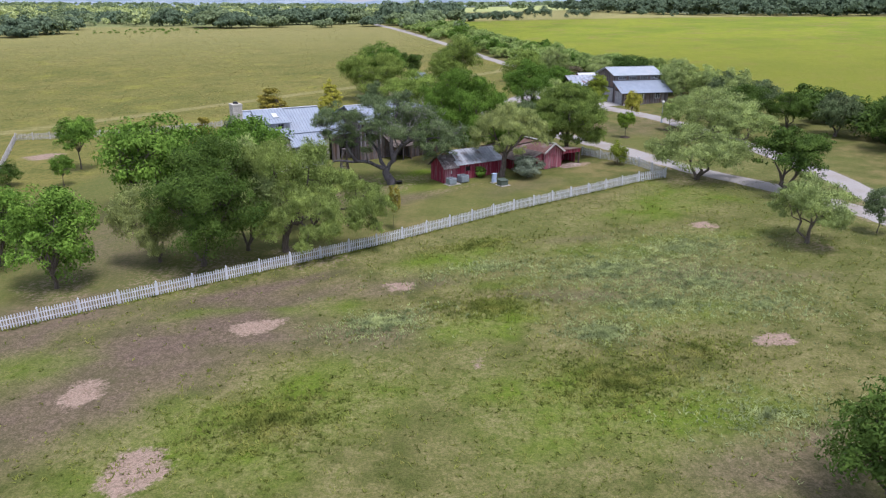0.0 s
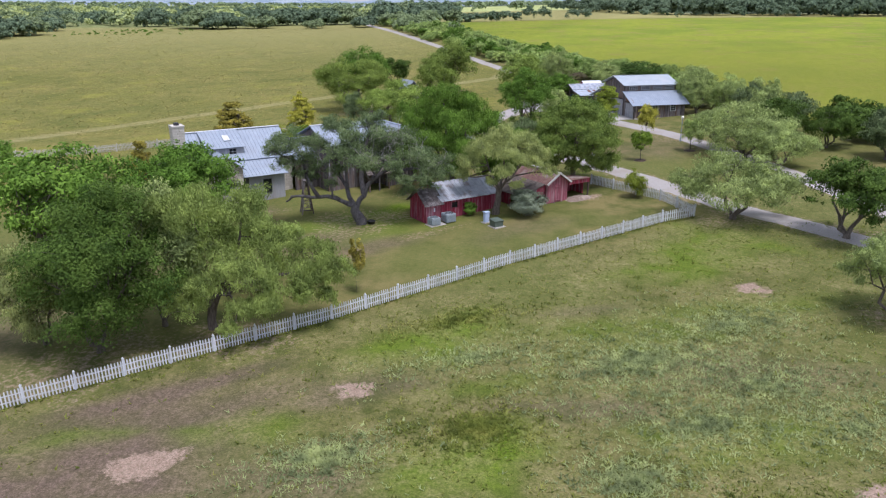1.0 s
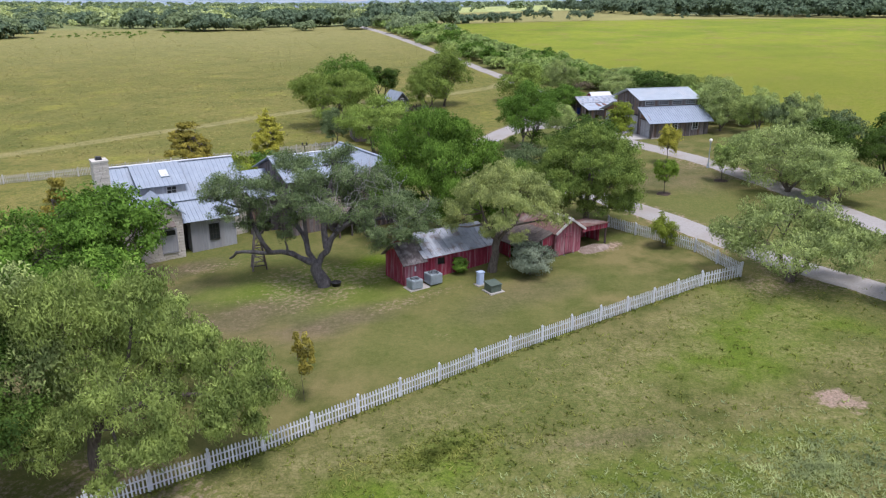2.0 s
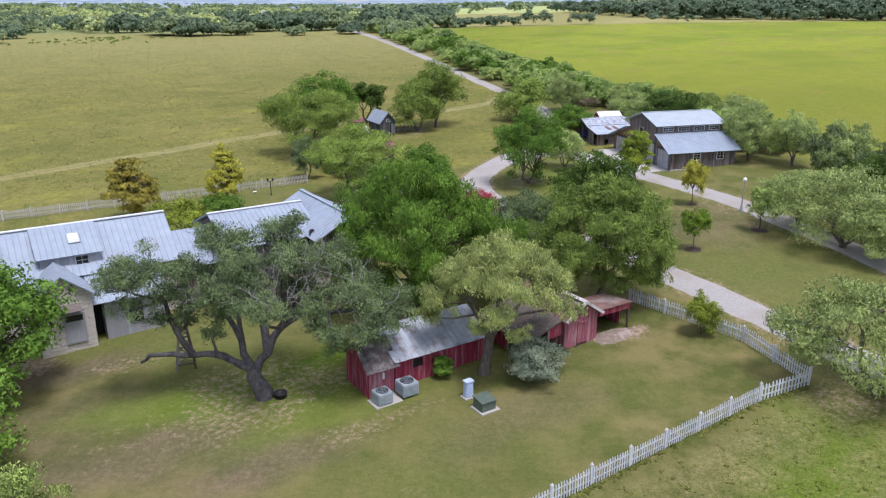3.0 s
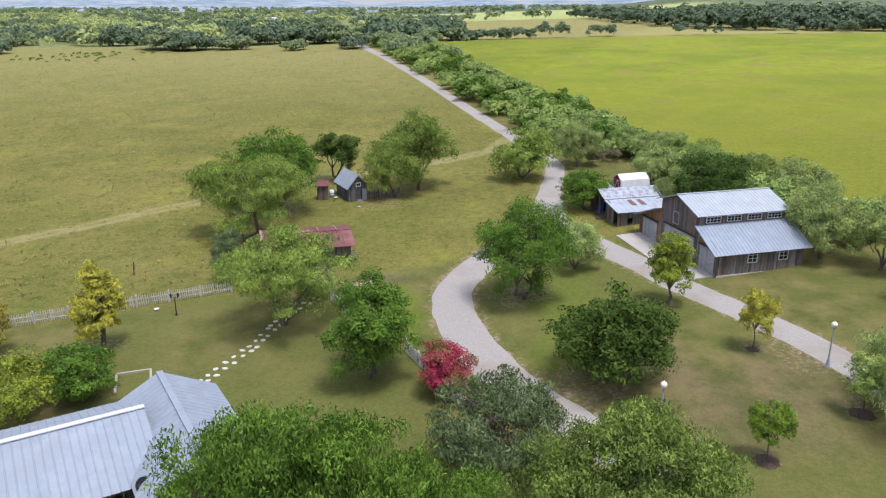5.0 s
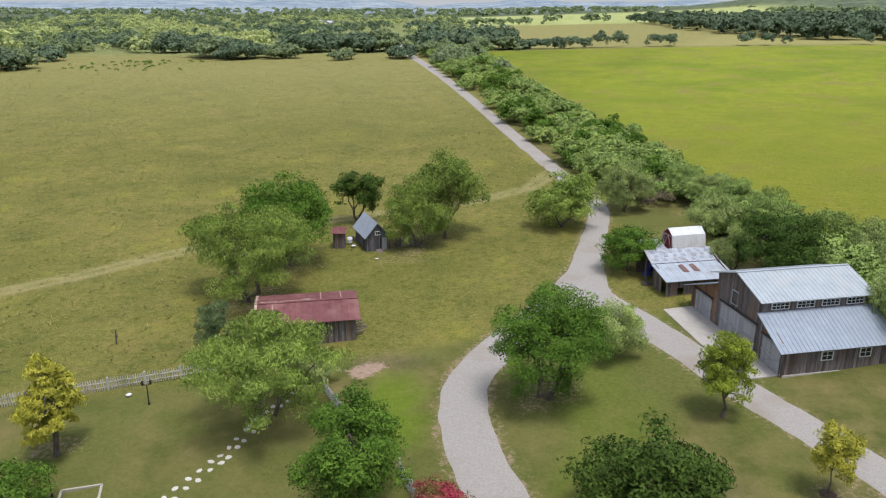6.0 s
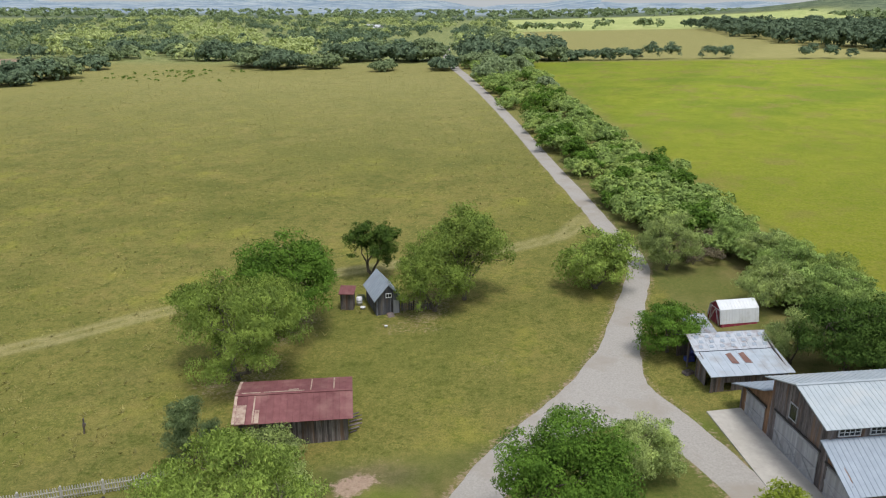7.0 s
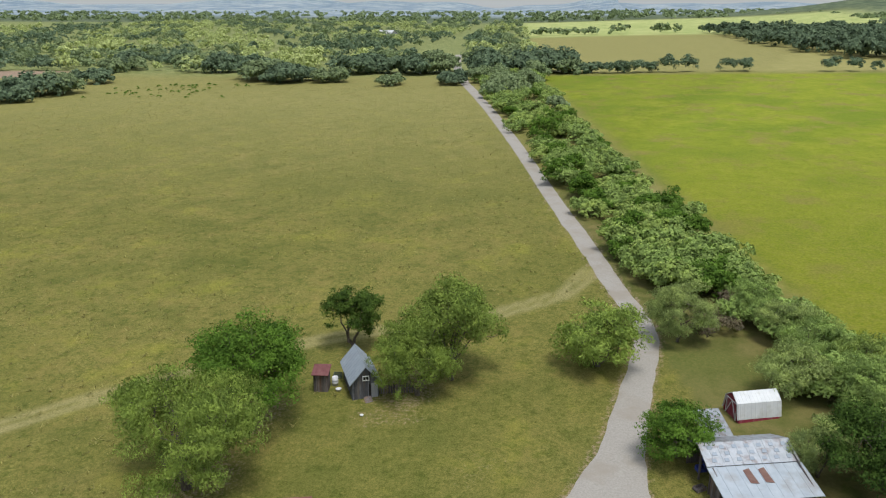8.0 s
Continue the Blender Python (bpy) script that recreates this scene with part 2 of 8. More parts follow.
def grow(shape, h, w, leaves, seed, lean=0.0):
    """Trunk and crown of one plant: clumps of sprays at the ends of bent limbs."""
    foot, fork, clumps, rel, size, slim, droop, thick, stems = SHAPES[shape]
    rng = np.random.default_rng(seed)
    zc, rz = h * (foot + 1) / 2, h * (1 - foot) / 2
    # a few main limbs, each bearing a cluster of clumps; loose species leave gaps between them
    loose = shape in ("mesquite", "willow", "liveoak", "oak", "scrub")
    mains = []
    while len(mains) < (7 if loose else 11):
        d = rng.normal(0, 1, 3)
        d /= np.linalg.norm(d)
        if d[2] < -0.55:
            continue
        if all(np.linalg.norm(d - m / max(np.linalg.norm(m), 1e-6)) > (0.55 if loose else 0.4) for m in mains) or rng.random() < 0.05:
            mains.append(d * rng.uniform(0.5, 0.86))
    mains = np.array(mains)
    centres, radii, owner = [], [], []
    while len(centres) < clumps:
        k = int(rng.integers(len(mains)))
        u = mains[k] + rng.normal(0, 1, 3) * ([0.26, 0.26, 0.24] if loose else [0.32, 0.32, 0.32])
        if rng.random() < (0.10 if loose else 0.40):
            u = rng.normal(0, 1, 3)
            u *= rng.uniform(0.3, 0.95) / np.linalg.norm(u)
        if np.linalg.norm(u) > rng.uniform(0.88, 1.06) or u[2] < -0.95:
            continue
        rc = rel * w * rng.uniform(0.75, 1.55)
        wide = 1.0
        if shape == "conifer":
            wide = 1.15 - 0.95 * (u[2] * 0.5 + 0.5)
        elif u[2] < 0:
            wide = 1.0 + 0.18 * min(1.0, -1.6 * u[2])
        c = np.array([u[0] * (w / 2 - rc * 0.5) * wide, u[1] * (w / 2 - rc * 0.5) * wide, zc + u[2] * (rz - rc * 0.45)])
        c[0] += lean * c[2] / h
        centres.append(c)
        radii.append(rc)
        owner.append(k)
    centres, radii = np.array(centres), np.array(radii)
    mains = mains * [w * 0.36, w * 0.36, rz * 0.7] + [0, 0, zc]
    crown = foliage(centres, radii, leaves, zc, size * (1.0 if h > 3 else 0.7), slim, droop, rng)
    # wood
    V, Fc, base = [], [], 0

    def add(points, rad, sides=6):
        nonlocal base
        v, f = tube(points, rad, sides)
        V.append(v)
        Fc.append(f + base)
        base += len(v)

    r0 = thick * h * (0.7 if stems > 1 else 1.0)
    heads = []
    for s in range(stems):
        ang = 2 * math.pi * (s + rng.uniform(0, 0.6)) / stems
        out = np.array([math.cos(ang), math.sin(ang), 0]) * (0.10 * w if stems > 1 else 0.02 * w)
        top = out + [lean * fork, 0, fork * h * rng.uniform(0.9, 1.25)]
        start = out * 0.10
        pts = [start + [0, 0, -0.15], start + [0, 0, 0.05 * h], start * 0.5 + top * 0.5 + rng.normal(0, 0.03 * h, 3) * [1, 1, 0.3], top]
        add(pts, [r0 * 1.5, r0 * 1.05, r0 * 0.9, r0 * 0.75], 8)
        heads.append(top)
    heads = np.array(heads)
    for m in mains:
        a = heads[int(np.argmin(np.linalg.norm((heads - m)[:, :2], axis=1)))]
        mid = a * 0.5 + m * 0.5 + rng.normal(0, 0.045 * w, 3)
        add([a, mid, m], [r0 * 0.62, r0 * 0.45, r0 * 0.26], 6)
    for c, rc, k in zip(centres, radii, owner):
        a = mains[k]
        m2 = a * 0.45 + c * 0.55 + rng.normal(0, 0.03 * w, 3)
        b = r0 * rng.uniform(0.14, 0.26)
        add([a, m2, c], [b, b * 0.6, b * 0.25], 5)
        for q in range(2):
            e = c + rng.normal(0, 0.55, 3) * rc
            add([m2, (m2 + e) / 2 + rng.normal(0, 0.1 * rc, 3), e], [b * 0.45, b * 0.3, b * 0.1], 3)
    return (np.vstack(V), np.vstack(Fc)), crown


PROTO = {}


def plant(name, label, shape, leaf, x, y, h, w, turn=0.0, seed=1, leaves=9000, lean=0.0, category="tree", group=""):
    """A tree or bush of its own: trunk and crown, at its true height and width."""
    key = (shape, seed)
    if key not in PROTO:
        PROTO[key] = grow(shape, 6.0 if shape not in ("bush", "sapling") else 3.0, 6.0 if shape not in ("column", "conifer", "sapling", "bush") else 3.0, leaves, seed, 0.0)
    (tv, tf), (cv, cf, tone) = PROTO[key]
    h0 = 6.0 if shape not in ("bush", "sapling") else 3.0
    w0 = 6.0 if shape not in ("column", "conifer", "sapling", "bush") else 3.0
    root = thing(name, x, y, land_z(x, y), turn, label, category, group)
    k = np.array([w / w0, w / w0, h / h0])
    bend = np.array([lean, 0, 0])
    ca, sa = math.cos(radians(-turn)), math.sin(radians(-turn))
    shift = np.array([bend[0] * ca, bend[0] * sa, 0])
    v = tv * k
    v = v + shift * np.clip(v[:, 2:3] / h, 0, 1)
    trunk = from_arrays("trunk", v, tf, GREYBARK if shape == "liveoak" else BARK, root)
    trunk.data.polygons.foreach_set("use_smooth", [True] * len(trunk.data.polygons))
    # sprays keep their size: move their centres, not their corners
    quads = cv.reshape(-1, 3, 3)
    mid = quads.mean(axis=1, keepdims=True)
    grown = mid * k
    grown = grown + shift * np.clip(grown[:, :, 2:3] / h, 0, 1)
    slim, spray = SHAPES[shape][5], SHAPES[shape][4] * (1.0 if h0 > 3 else 0.7)
    s = max(0.75, min(1.8, math.sqrt((2.3 if shape in ("mesquite", "scrub", "willow") else 2.9) * math.pi * w * h / (len(cf) * slim)) / spray))
    from_arrays("crown", ((quads - mid) * s + grown).reshape(-1, 3), cf, LEAF[leaf], root, tone)
    return root


def lobed_tree(name, label, leaf, bark, x, y, h, lobes, limbs, leaves, size, slim, droop, seed, group="", twigs=0):
    """A large tree whose crown hangs together from separate masses: lobes are rows of x, y, z, radius from its foot."""
    rng = np.random.default_rng(seed)
    root = thing(name, x, y, land_z(x, y), 0, label, "tree", group)
    V, Fc, base = [], [], 0

    def add(points, rad, sides=6):
        nonlocal base
        v, f = tube(points, rad, sides)
        V.append(v)
        Fc.append(f + base)
        base += len(v)

    joints, girth = [], []
    for pts, r0, r1 in limbs:
        p = smooth_line(pts, 0.5)
        p[1:-1] += rng.normal(0, 0.085, (len(p) - 2, 3))
        r = np.linspace(r0, r1, len(p)) * rng.uniform(0.86, 1.16, len(p))
        add(p, r, 9)
        joints += list(p[len(p) // 3:])
        girth += list(r[len(p) // 3:])
    joints, girth = np.array(joints), np.array(girth)
    C, R = [], []
    for lx, ly, lz, lr in lobes:
        c = np.array([lx, ly, lz])
        cost = np.linalg.norm(joints - c, axis=1) + 0.8 * np.maximum(0, joints[:, 2] - lz)
        k = int(np.argmin(cost))
        m = joints[k] * 0.5 + c * 0.5 + rng.normal(0, 0.14 * lr, 3)
        g = min(girth[k] * 0.7, 0.05 * lr + 0.03)
        add([joints[k], m, c], [g, g * 0.75, g * 0.5], 6)
        n = int(8 + 5.0 * lr)
        C.append(c)
        R.append(lr * 0.55)
        for q in range(n):
            u = rng.normal(0, 1, 3)
            u /= np.linalg.norm(u)
            if u[2] < -0.35:
                u[2] *= -0.7
            e = c + u * lr * rng.uniform(0.35, 0.92) * [1, 1, 0.82]
            C.append(e)
            R.append(lr * rng.uniform(0.26, 0.48))
            w = c * 0.5 + e * 0.5 + rng.normal(0, 0.10 * lr, 3)
            add([c, w, e], [g * 0.42, g * 0.28, g * 0.10], 5)
            for z in range(2 + twigs):
                o = e + rng.normal(0, 0.45 + 0.25 * (z > 1), 3) * R[-1]
                add([w, (w + o) / 2 + rng.normal(0, 0.05 * lr, 3), o], [g * 0.2, g * 0.14, g * 0.05], 3)
    trunk = from_arrays("trunk", np.vstack(V), np.vstack(Fc), bark, root)
    trunk.data.polygons.foreach_set("use_smooth", [True] * len(trunk.data.polygons))
    cv, cf, tone = foliage(np.array(C), np.array(R), leaves, h * 0.55, size, slim, droop, rng)
    from_arrays("crown", cv, cf, LEAF[leaf], root, tone)
    return root


# ---- ground ----
def blob(X, Y, cx, cy, rx, ry, turn=0.0, edge=0.35, wob=0.35, seed=0):
    """Soft-edged uneven patch, 1 inside and 0 outside."""
    c, s = math.cos(radians(turn)), math.sin(radians(turn))
    u, v = ((X - cx) * c + (Y - cy) * s) / rx, (-(X - cx) * s + (Y - cy) * c) / ry
    th = np.arctan2(v, u)
    r = np.hypot(u, v)
    rim = 1 + wob * (0.5 * np.sin(2 * th + seed) + 0.3 * np.sin(3 * th + 2.1 * seed) + 0.25 * np.sin(5 * th + 4.3 * seed) + 0.2 * np.sin(9 * th + seed * 7.7))
    return np.clip((rim - r) / edge + 0.5, 0, 1)


def spread(lo, hi, fine0, fine1, step, growth):
    """Grid lines: even between fine0 and fine1, wider and wider beyond."""
    mid = list(np.arange(fine0, fine1 + step, step))
    out, d = [], step
    while (mid[-1] + sum(out) if out else mid[-1]) < hi:
        d *= growth
        out.append(d)
    up = list(mid[-1] + np.cumsum(out))
    out, d = [], step
    while (mid[0] - sum(out)) > lo:
        d *= growth
        out.append(d)
    down = list(mid[0] - np.cumsum(out))[::-1]
    return np.array(down + mid + up)


def side_of(X, Y, ax, ay, bx, by):
    """Signed distance from the line a to b, positive on its left."""
    n = math.hypot(bx - ax, by - ay)
    return ((bx - ax) * (Y - ay) - (by - ay) * (X - ax)) / n


gx = spread(-3600, 3600, -42, 46, 0.76, 1.10)
gy = spread(-400, 3900, 24, 165, 0.76, 1.08)
X, Y = np.meshgrid(gx, gy)
Z = land(X, Y)
rough = np.sin(X * 0.9 + np.sin(Y * 0.7) * 2) * np.sin(Y * 0.8 + np.sin(X * 0.6) * 2) * 0.02
hill_far = np.clip((Y - 2300) / 1300, 0, 1) ** 1.5
ridge = 1 + 0.35 * np.sin(X / 310.0) + 0.25 * np.sin(X / 131.0 + 1.3) + 0.15 * np.sin(X / 57.0 + 0.6)
Z = Z + rough * (Y < 200) + hill_far * ridge * 40 * np.where(X < 100, 1.0, 0.55)
# the wooded hill to the north-east
Z = Z + 75 * np.exp(-((X - 760) / 330) ** 2 - ((Y - 1500) / 420) ** 2)
nx, ny = len(gx), len(gy)
idx = np.arange(nx * ny).reshape(ny, nx)
gf = np.stack([idx[:-1, :-1], idx[:-1, 1:], idx[1:, 1:], idx[1:, :-1]], -1).reshape(-1, 4)

soil = np.zeros_like(X)
for cx, cy, rx, ry, turn, k in [(-11.7, 44.2, 1.45, 1.05, 15, 1), (-3.0, 50.3, 1.1, 0.8, 10, 0.8), (2.2, 38.8, 0.55, 0.45, 0, 1), (19.7, 41.0, 1.15, 0.9, -10, 0.95), (22.3, 62.3, 1.25, 1.0, 0, 0.75),
                                (-19.2, 36.4, 1.3, 1.4, 30, 0.75), (-13.7, 29.5, 1.6, 1.5, 20, 1), (-51.5, 95.4, 2.4, 1.8, 0, 0.8), (-236, 386, 26, 14, 10, 1.0), (-0.2, 123.7, 1.4, 1.0, 10, 0.8), (7.0, 140.6, 2.4, 3.0, 0, 0.22),
                                (0.5, 126.0, 2.4, 1.2, 0, 0.22), (-1.6, 146.4, 4.6, 1.6, 8, 0.30), (13.0, 170.0, 5.0, 2.6, 10, 0.18), (15.0, 84.7, 2.2, 0.9, 34, 0.55), (-14.5, 82.3, 3.5, 1.1, 30, 0.30),
                                (-10.0, 75.0, 5.5, 3.0, 25, 0.22), (2.5, 70.0, 1.0, 0.7, 0, 0.25), (-20.5, 82.2, 2.5, 1.4, 20, 0.5), (29.5, 110.0, 3.5, 1.4, -60, 0.3), (0.5, 75.5, 4.0, 1.2, 30, 0.30)]:
    soil = np.maximum(soil, k * blob(X, Y, cx, cy, rx, ry, turn, 0.7, 0.3, cx))
# dusty verges along the drives
DRIVE = [(62, -120, 3.2), (55, -30, 3.2), (48, 22, 3.2), (42.5, 47, 3.2), (39.6, 58, 3.1), (36.6, 66.4, 3.1), (32.4, 74.1, 3.0), (28.2, 79.6, 3.0), (24.3, 86.6, 3.1), (21.8, 91.6, 3.2), (18.5, 97.0, 3.2), (15.0, 102.0, 3.4),
        (11.0, 107.6, 3.6), (8.6, 113.3, 3.6), (7.4, 118.0, 3.6), (7.5, 123.0, 3.4), (9.6, 128.6, 3.3), (12.6, 133.6, 3.6), (15.4, 138.6, 4.2), (17.2, 145.0, 3.6), (18.4, 153.0, 2.9), (19.6, 160.0, 2.6), (19.9, 164.5, 2.5),
        (19.0, 169.5, 2.5), (17.3, 175.8, 2.6), (14.0, 189.6, 2.7), (7.9, 214.0, 2.8), (-0.4, 248.5, 2.9), (-12.2, 294.5, 3.1), (-26, 345, 3.4), (-31.5, 366, 3.6), (-45, 430, 4.0), (-60, 520, 4.0)]
LANE = [(39.5, 58.5, 3.0), (40.2, 66, 3.0), (40.4, 74.5, 2.9), (39.2, 84, 2.9), (37.0, 93.5, 2.9), (34.2, 104.0, 2.8), (31.6, 111.6, 2.7), (28.6, 117.4, 2.7), (25.5, 122.6, 2.8), (22.6, 128.6, 3.2), (19.6, 133.6, 3.6),
        (17.2, 138.0, 3.6), (16.9, 142.5, 3.4), (17.5, 148.0, 2.4)]
verge = np.full_like(X, 9.0)
for line in (DRIVE, LANE):
    for px_, py_, wide in smooth_line(line, 1.5):
        verge = np.minimum(verge, np.hypot(X - px_, Y - py_) - wide / 2)
soil = np.maximum(soil, 0.46 * np.clip(1.15 - np.abs(verge) / 0.8, 0, 1) * (Y < 365))
# mulched ground under the trees
shade = np.zeros_like(X)
for cx, cy, r in [(-18.6, 53.4, 5.0), (-11, 56.5, 4.0), (-27.9, 51.1, 3.5), (-5.8, 79, 5.0), (2.5, 86.5, 5), (23.7, 99.5, 0.9), (27.3, 111.5, 1.0), (30.9, 104.1, 1.3), (25.8, 77.4, 3.2), (34, 73, 3), (28.8, 57.2, 2.2),
                  (-13, 136, 4), (-13, 145, 4), (-1, 151, 4), (-25, 110.6, 2.6), (-17.6, 113.3, 1.9), (16, 107.3, 3.0), (12.7, 121.3, 3.0)]:
    shade = np.maximum(shade, blob(X, Y, cx, cy, r, r, 0, 0.8, 0.25, cx))
soil = np.maximum(soil, 0.36 * shade)
# two old wheel tracks across the pasture
track = np.zeros_like(X)
TRACKS = [[(-75, 104), (-55, 122), (-37.2, 137.4), (-32.9, 140.8), (-27.9, 146.0), (-21.7, 150.9), (-12.9, 158.7), (-7, 161.8), (4.9, 167.5), (11.7, 173.4), (14.6, 181)]]
for line in TRACKS:
    for (ax, ay), (bx, by) in zip(line, line[1:]):
        n = math.hypot(bx - ax, by - ay)
        s = np.clip(((X - ax) * (bx - ax) + (Y - ay) * (by - ay)) / n ** 2, 0, 1)
        d = np.hypot(X - ax - s * (bx - ax), Y - ay - s * (by - ay))
        track = np.maximum(track, 0.35 * np.clip(1.5 - d / 1.3, 0, 1) + 0.75 * np.clip(1.5 - np.abs(d - 0.75) / 0.36, 0, 1))
# yellowed pasture to the north-west, bright cut hay to the north-east
fence_side = side_of(X, Y, -20.8, 48.9, 23.3, 78.4)
dry = np.clip(side_of(X, Y, -60.6, 104, -9.0, 123.0) / 2.0 + 0.5, 0, 1) * np.clip((-side_of(X, Y, 15.0, 170.0, -30.9, 364.5) + 400) / 400, 0, 1)
dry = dry * (side_of(X, Y, 17.3, 175.8, -12.2, 294.5) > 0)
dry = np.maximum(dry, np.clip(side_of(X, Y, -26.0, 116.5, -10.0, 160.0) / 4.0, 0, 1))
hay = np.clip(-side_of(X, Y, 36.0, 172.0, -7.0, 371.4) / 5 + 0.3, 0, 1) * (Y > 120) * (Y < 384)
hay = np.maximum(hay, np.clip((X - 62 - 3 * np.sin(Y / 11.0)) / 6, 0, 1) * np.clip((Y - 66 - 4 * np.sin(X / 9.0)) / 14, 0, 1) * (Y < 384))
sere = 0.75 * np.clip((275 - Y) / 110, 0, 1) * hay
tan2 = np.clip((Y - 384) / 3, 0, 1) * np.clip((X + 40) / 8, 0, 1) * (Y < 760)
tan2 = np.maximum(tan2, 0.72 * np.clip((Y - 195) / 120, 0, 1) * dry * (1 - hay) * (Y < 420))
tan2 = np.maximum(tan2, 0.5 * np.clip(1.2 - np.abs(side_of(X, Y, 34.0, 172.0, -9.0, 371.4)) / 3.0, 0, 1) * (Y > 140) * (Y < 384))
tan2 = np.maximum(tan2, 0.45 * np.clip(track, 0, 1))
light = np.clip((Y - 740) / 20, 0, 1) * np.clip((1350 - Y) / 60, 0, 1)
# grows with distance: where haze is painted into the ground colour
far_haze = np.clip((Y - 1700) / 500, 0, 1)
scrub = np.clip((Y - 392) / 6, 0, 1) * np.clip((-2 - 0.10 * (Y - 384) - X) / 6, 0, 1) * (Y < 1700)
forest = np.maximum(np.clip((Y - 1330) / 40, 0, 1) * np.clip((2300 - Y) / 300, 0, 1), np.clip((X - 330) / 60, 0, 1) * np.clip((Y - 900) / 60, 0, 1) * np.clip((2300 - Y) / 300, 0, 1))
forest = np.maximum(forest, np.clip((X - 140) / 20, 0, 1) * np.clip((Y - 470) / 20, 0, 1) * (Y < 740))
wild = np.clip(-fence_side / 1.5, 0, 1) * (Y < 95) * (X < 40)
lush = np.zeros_like(X)
for cx, cy, rx, ry, turn, k in [(1.2, 56.0, 4.6, 2.4, 12, 0.8), (2.9, 44.2, 3.4, 2.4, 8, 0.95), (-9.5, 33.0, 6.5, 5.0, 30, 0.8), (9.0, 34.0, 6.5, 4.5, 10, 0.8), (-8.2, 46.9, 2.6, 1.5, 20, 0.75), (-15.8, 46.3, 2.4, 0.9, 20, 0.65),
                                (15.5, 45.2, 4.0, 2.2, 0, 0.6), (15, 57, 8, 3, 10, 0.45), (24, 72.5, 4.5, 1.6, -30, 0.7), (20.0, 68.5, 7.0, 3.0, 30, 0.7), (-3.2, 82.5, 2.2, 1.3, 25, 1.0), (2.5, 117.5, 2.6, 4.5, -8, 0.8), (20, 136, 1.8, 3.4, 15, 0.6), (-24.0, 39.4, 2.8, 2.6, 10, 0.7), (-25.5, 126.0, 5.5, 2.6, 20, 0.55),
                                (16, 117, 3.5, 8, -10, 0.35), (-9.9, 77.6, 4.4, 2.2, 25, 0.55), (-4.0, 79.6, 4.0, 2.6, 25, 0.55), (-2.0, 76.5, 4.2, 1.8, 30, 0.40), (4.5, 50.6, 2.6, 0.9, 10, 0.45), (-29.0, 88.0, 6.0, 4.0, 20, 0.3), (5.5, 150.0, 4.0, 6.0, 0, 0.25), (-42, 138, 22, 11, 25, 0.42), (-30, 152, 14, 8, 30, 0.32), (2, 138, 8, 9, 0, 0.30), (-7, 137, 13, 10, 0, 0.42), (-23, 127, 11, 7, 20, 0.40), (-70, 170, 22, 12, 20, 0.3), (-20, 190, 16, 10, 0, 0.25)]:
    lush = np.maximum(lush, k * blob(X, Y, cx, cy, rx, ry, turn, 0.8, 0.5, cy))
bare = np.zeros_like(X)
WORN = [(-14.5, 43.5, 8.5, 4.6, 32, 1.0), (-18.5, 38, 7.0, 6.0, 30, 0.9), (-26, 45, 6, 3.6, 35, 0.9), (-13.5, 49.8, 5.0, 1.5, 33, 0.95), (-5.5, 42.5, 4.5, 2.4, 20, 0.55), (-3.2, 50.2, 3.0, 1.6, 10, 0.6), (8.5, 48.0, 3.4, 1.3, 0, 0.5), (16, 29, 4, 3.0, 20, 0.7), (11.5, 59.5, 2.5, 0.8, 0, 0.4), (20, 51, 6, 2, 0, 0.35)]
for cx, cy, rx, ry, turn, k in WORN + [(-11.0, 73.0, 5.0, 2.2, 12, 0.6), (-4.6, 72.6, 4.0, 1.6, 22, 0.65), (-26, 63, 8, 7, 30, 0.55), (-16, 76, 5, 2.4, 30, 0.4), (-17.5, 81.5, 3.0, 1.6, 30, 0.7), (6.8, 141.4, 3.0, 3.4, 0, 0.55), (-19, 124.4, 4, 4, -20, 0.6), (26, 105, 5, 5, 0, 0.35), (-27, 134, 9, 4, 40, 0.5), (0.8, 125.0, 2.6, 1.4, 0, 0.5),
                                (8, 76, 4, 2, 30, 0.3), (20.5, 110, 3, 4, 0, 0.35), (-34, 122, 8, 3, 22, 0.4)]:
    bare = np.maximum(bare, k * blob(X, Y, cx, cy, rx, ry, turn, 0.9, 0.45, cx * 1.7))
bare = bare * (1 - 0.8 * lush)


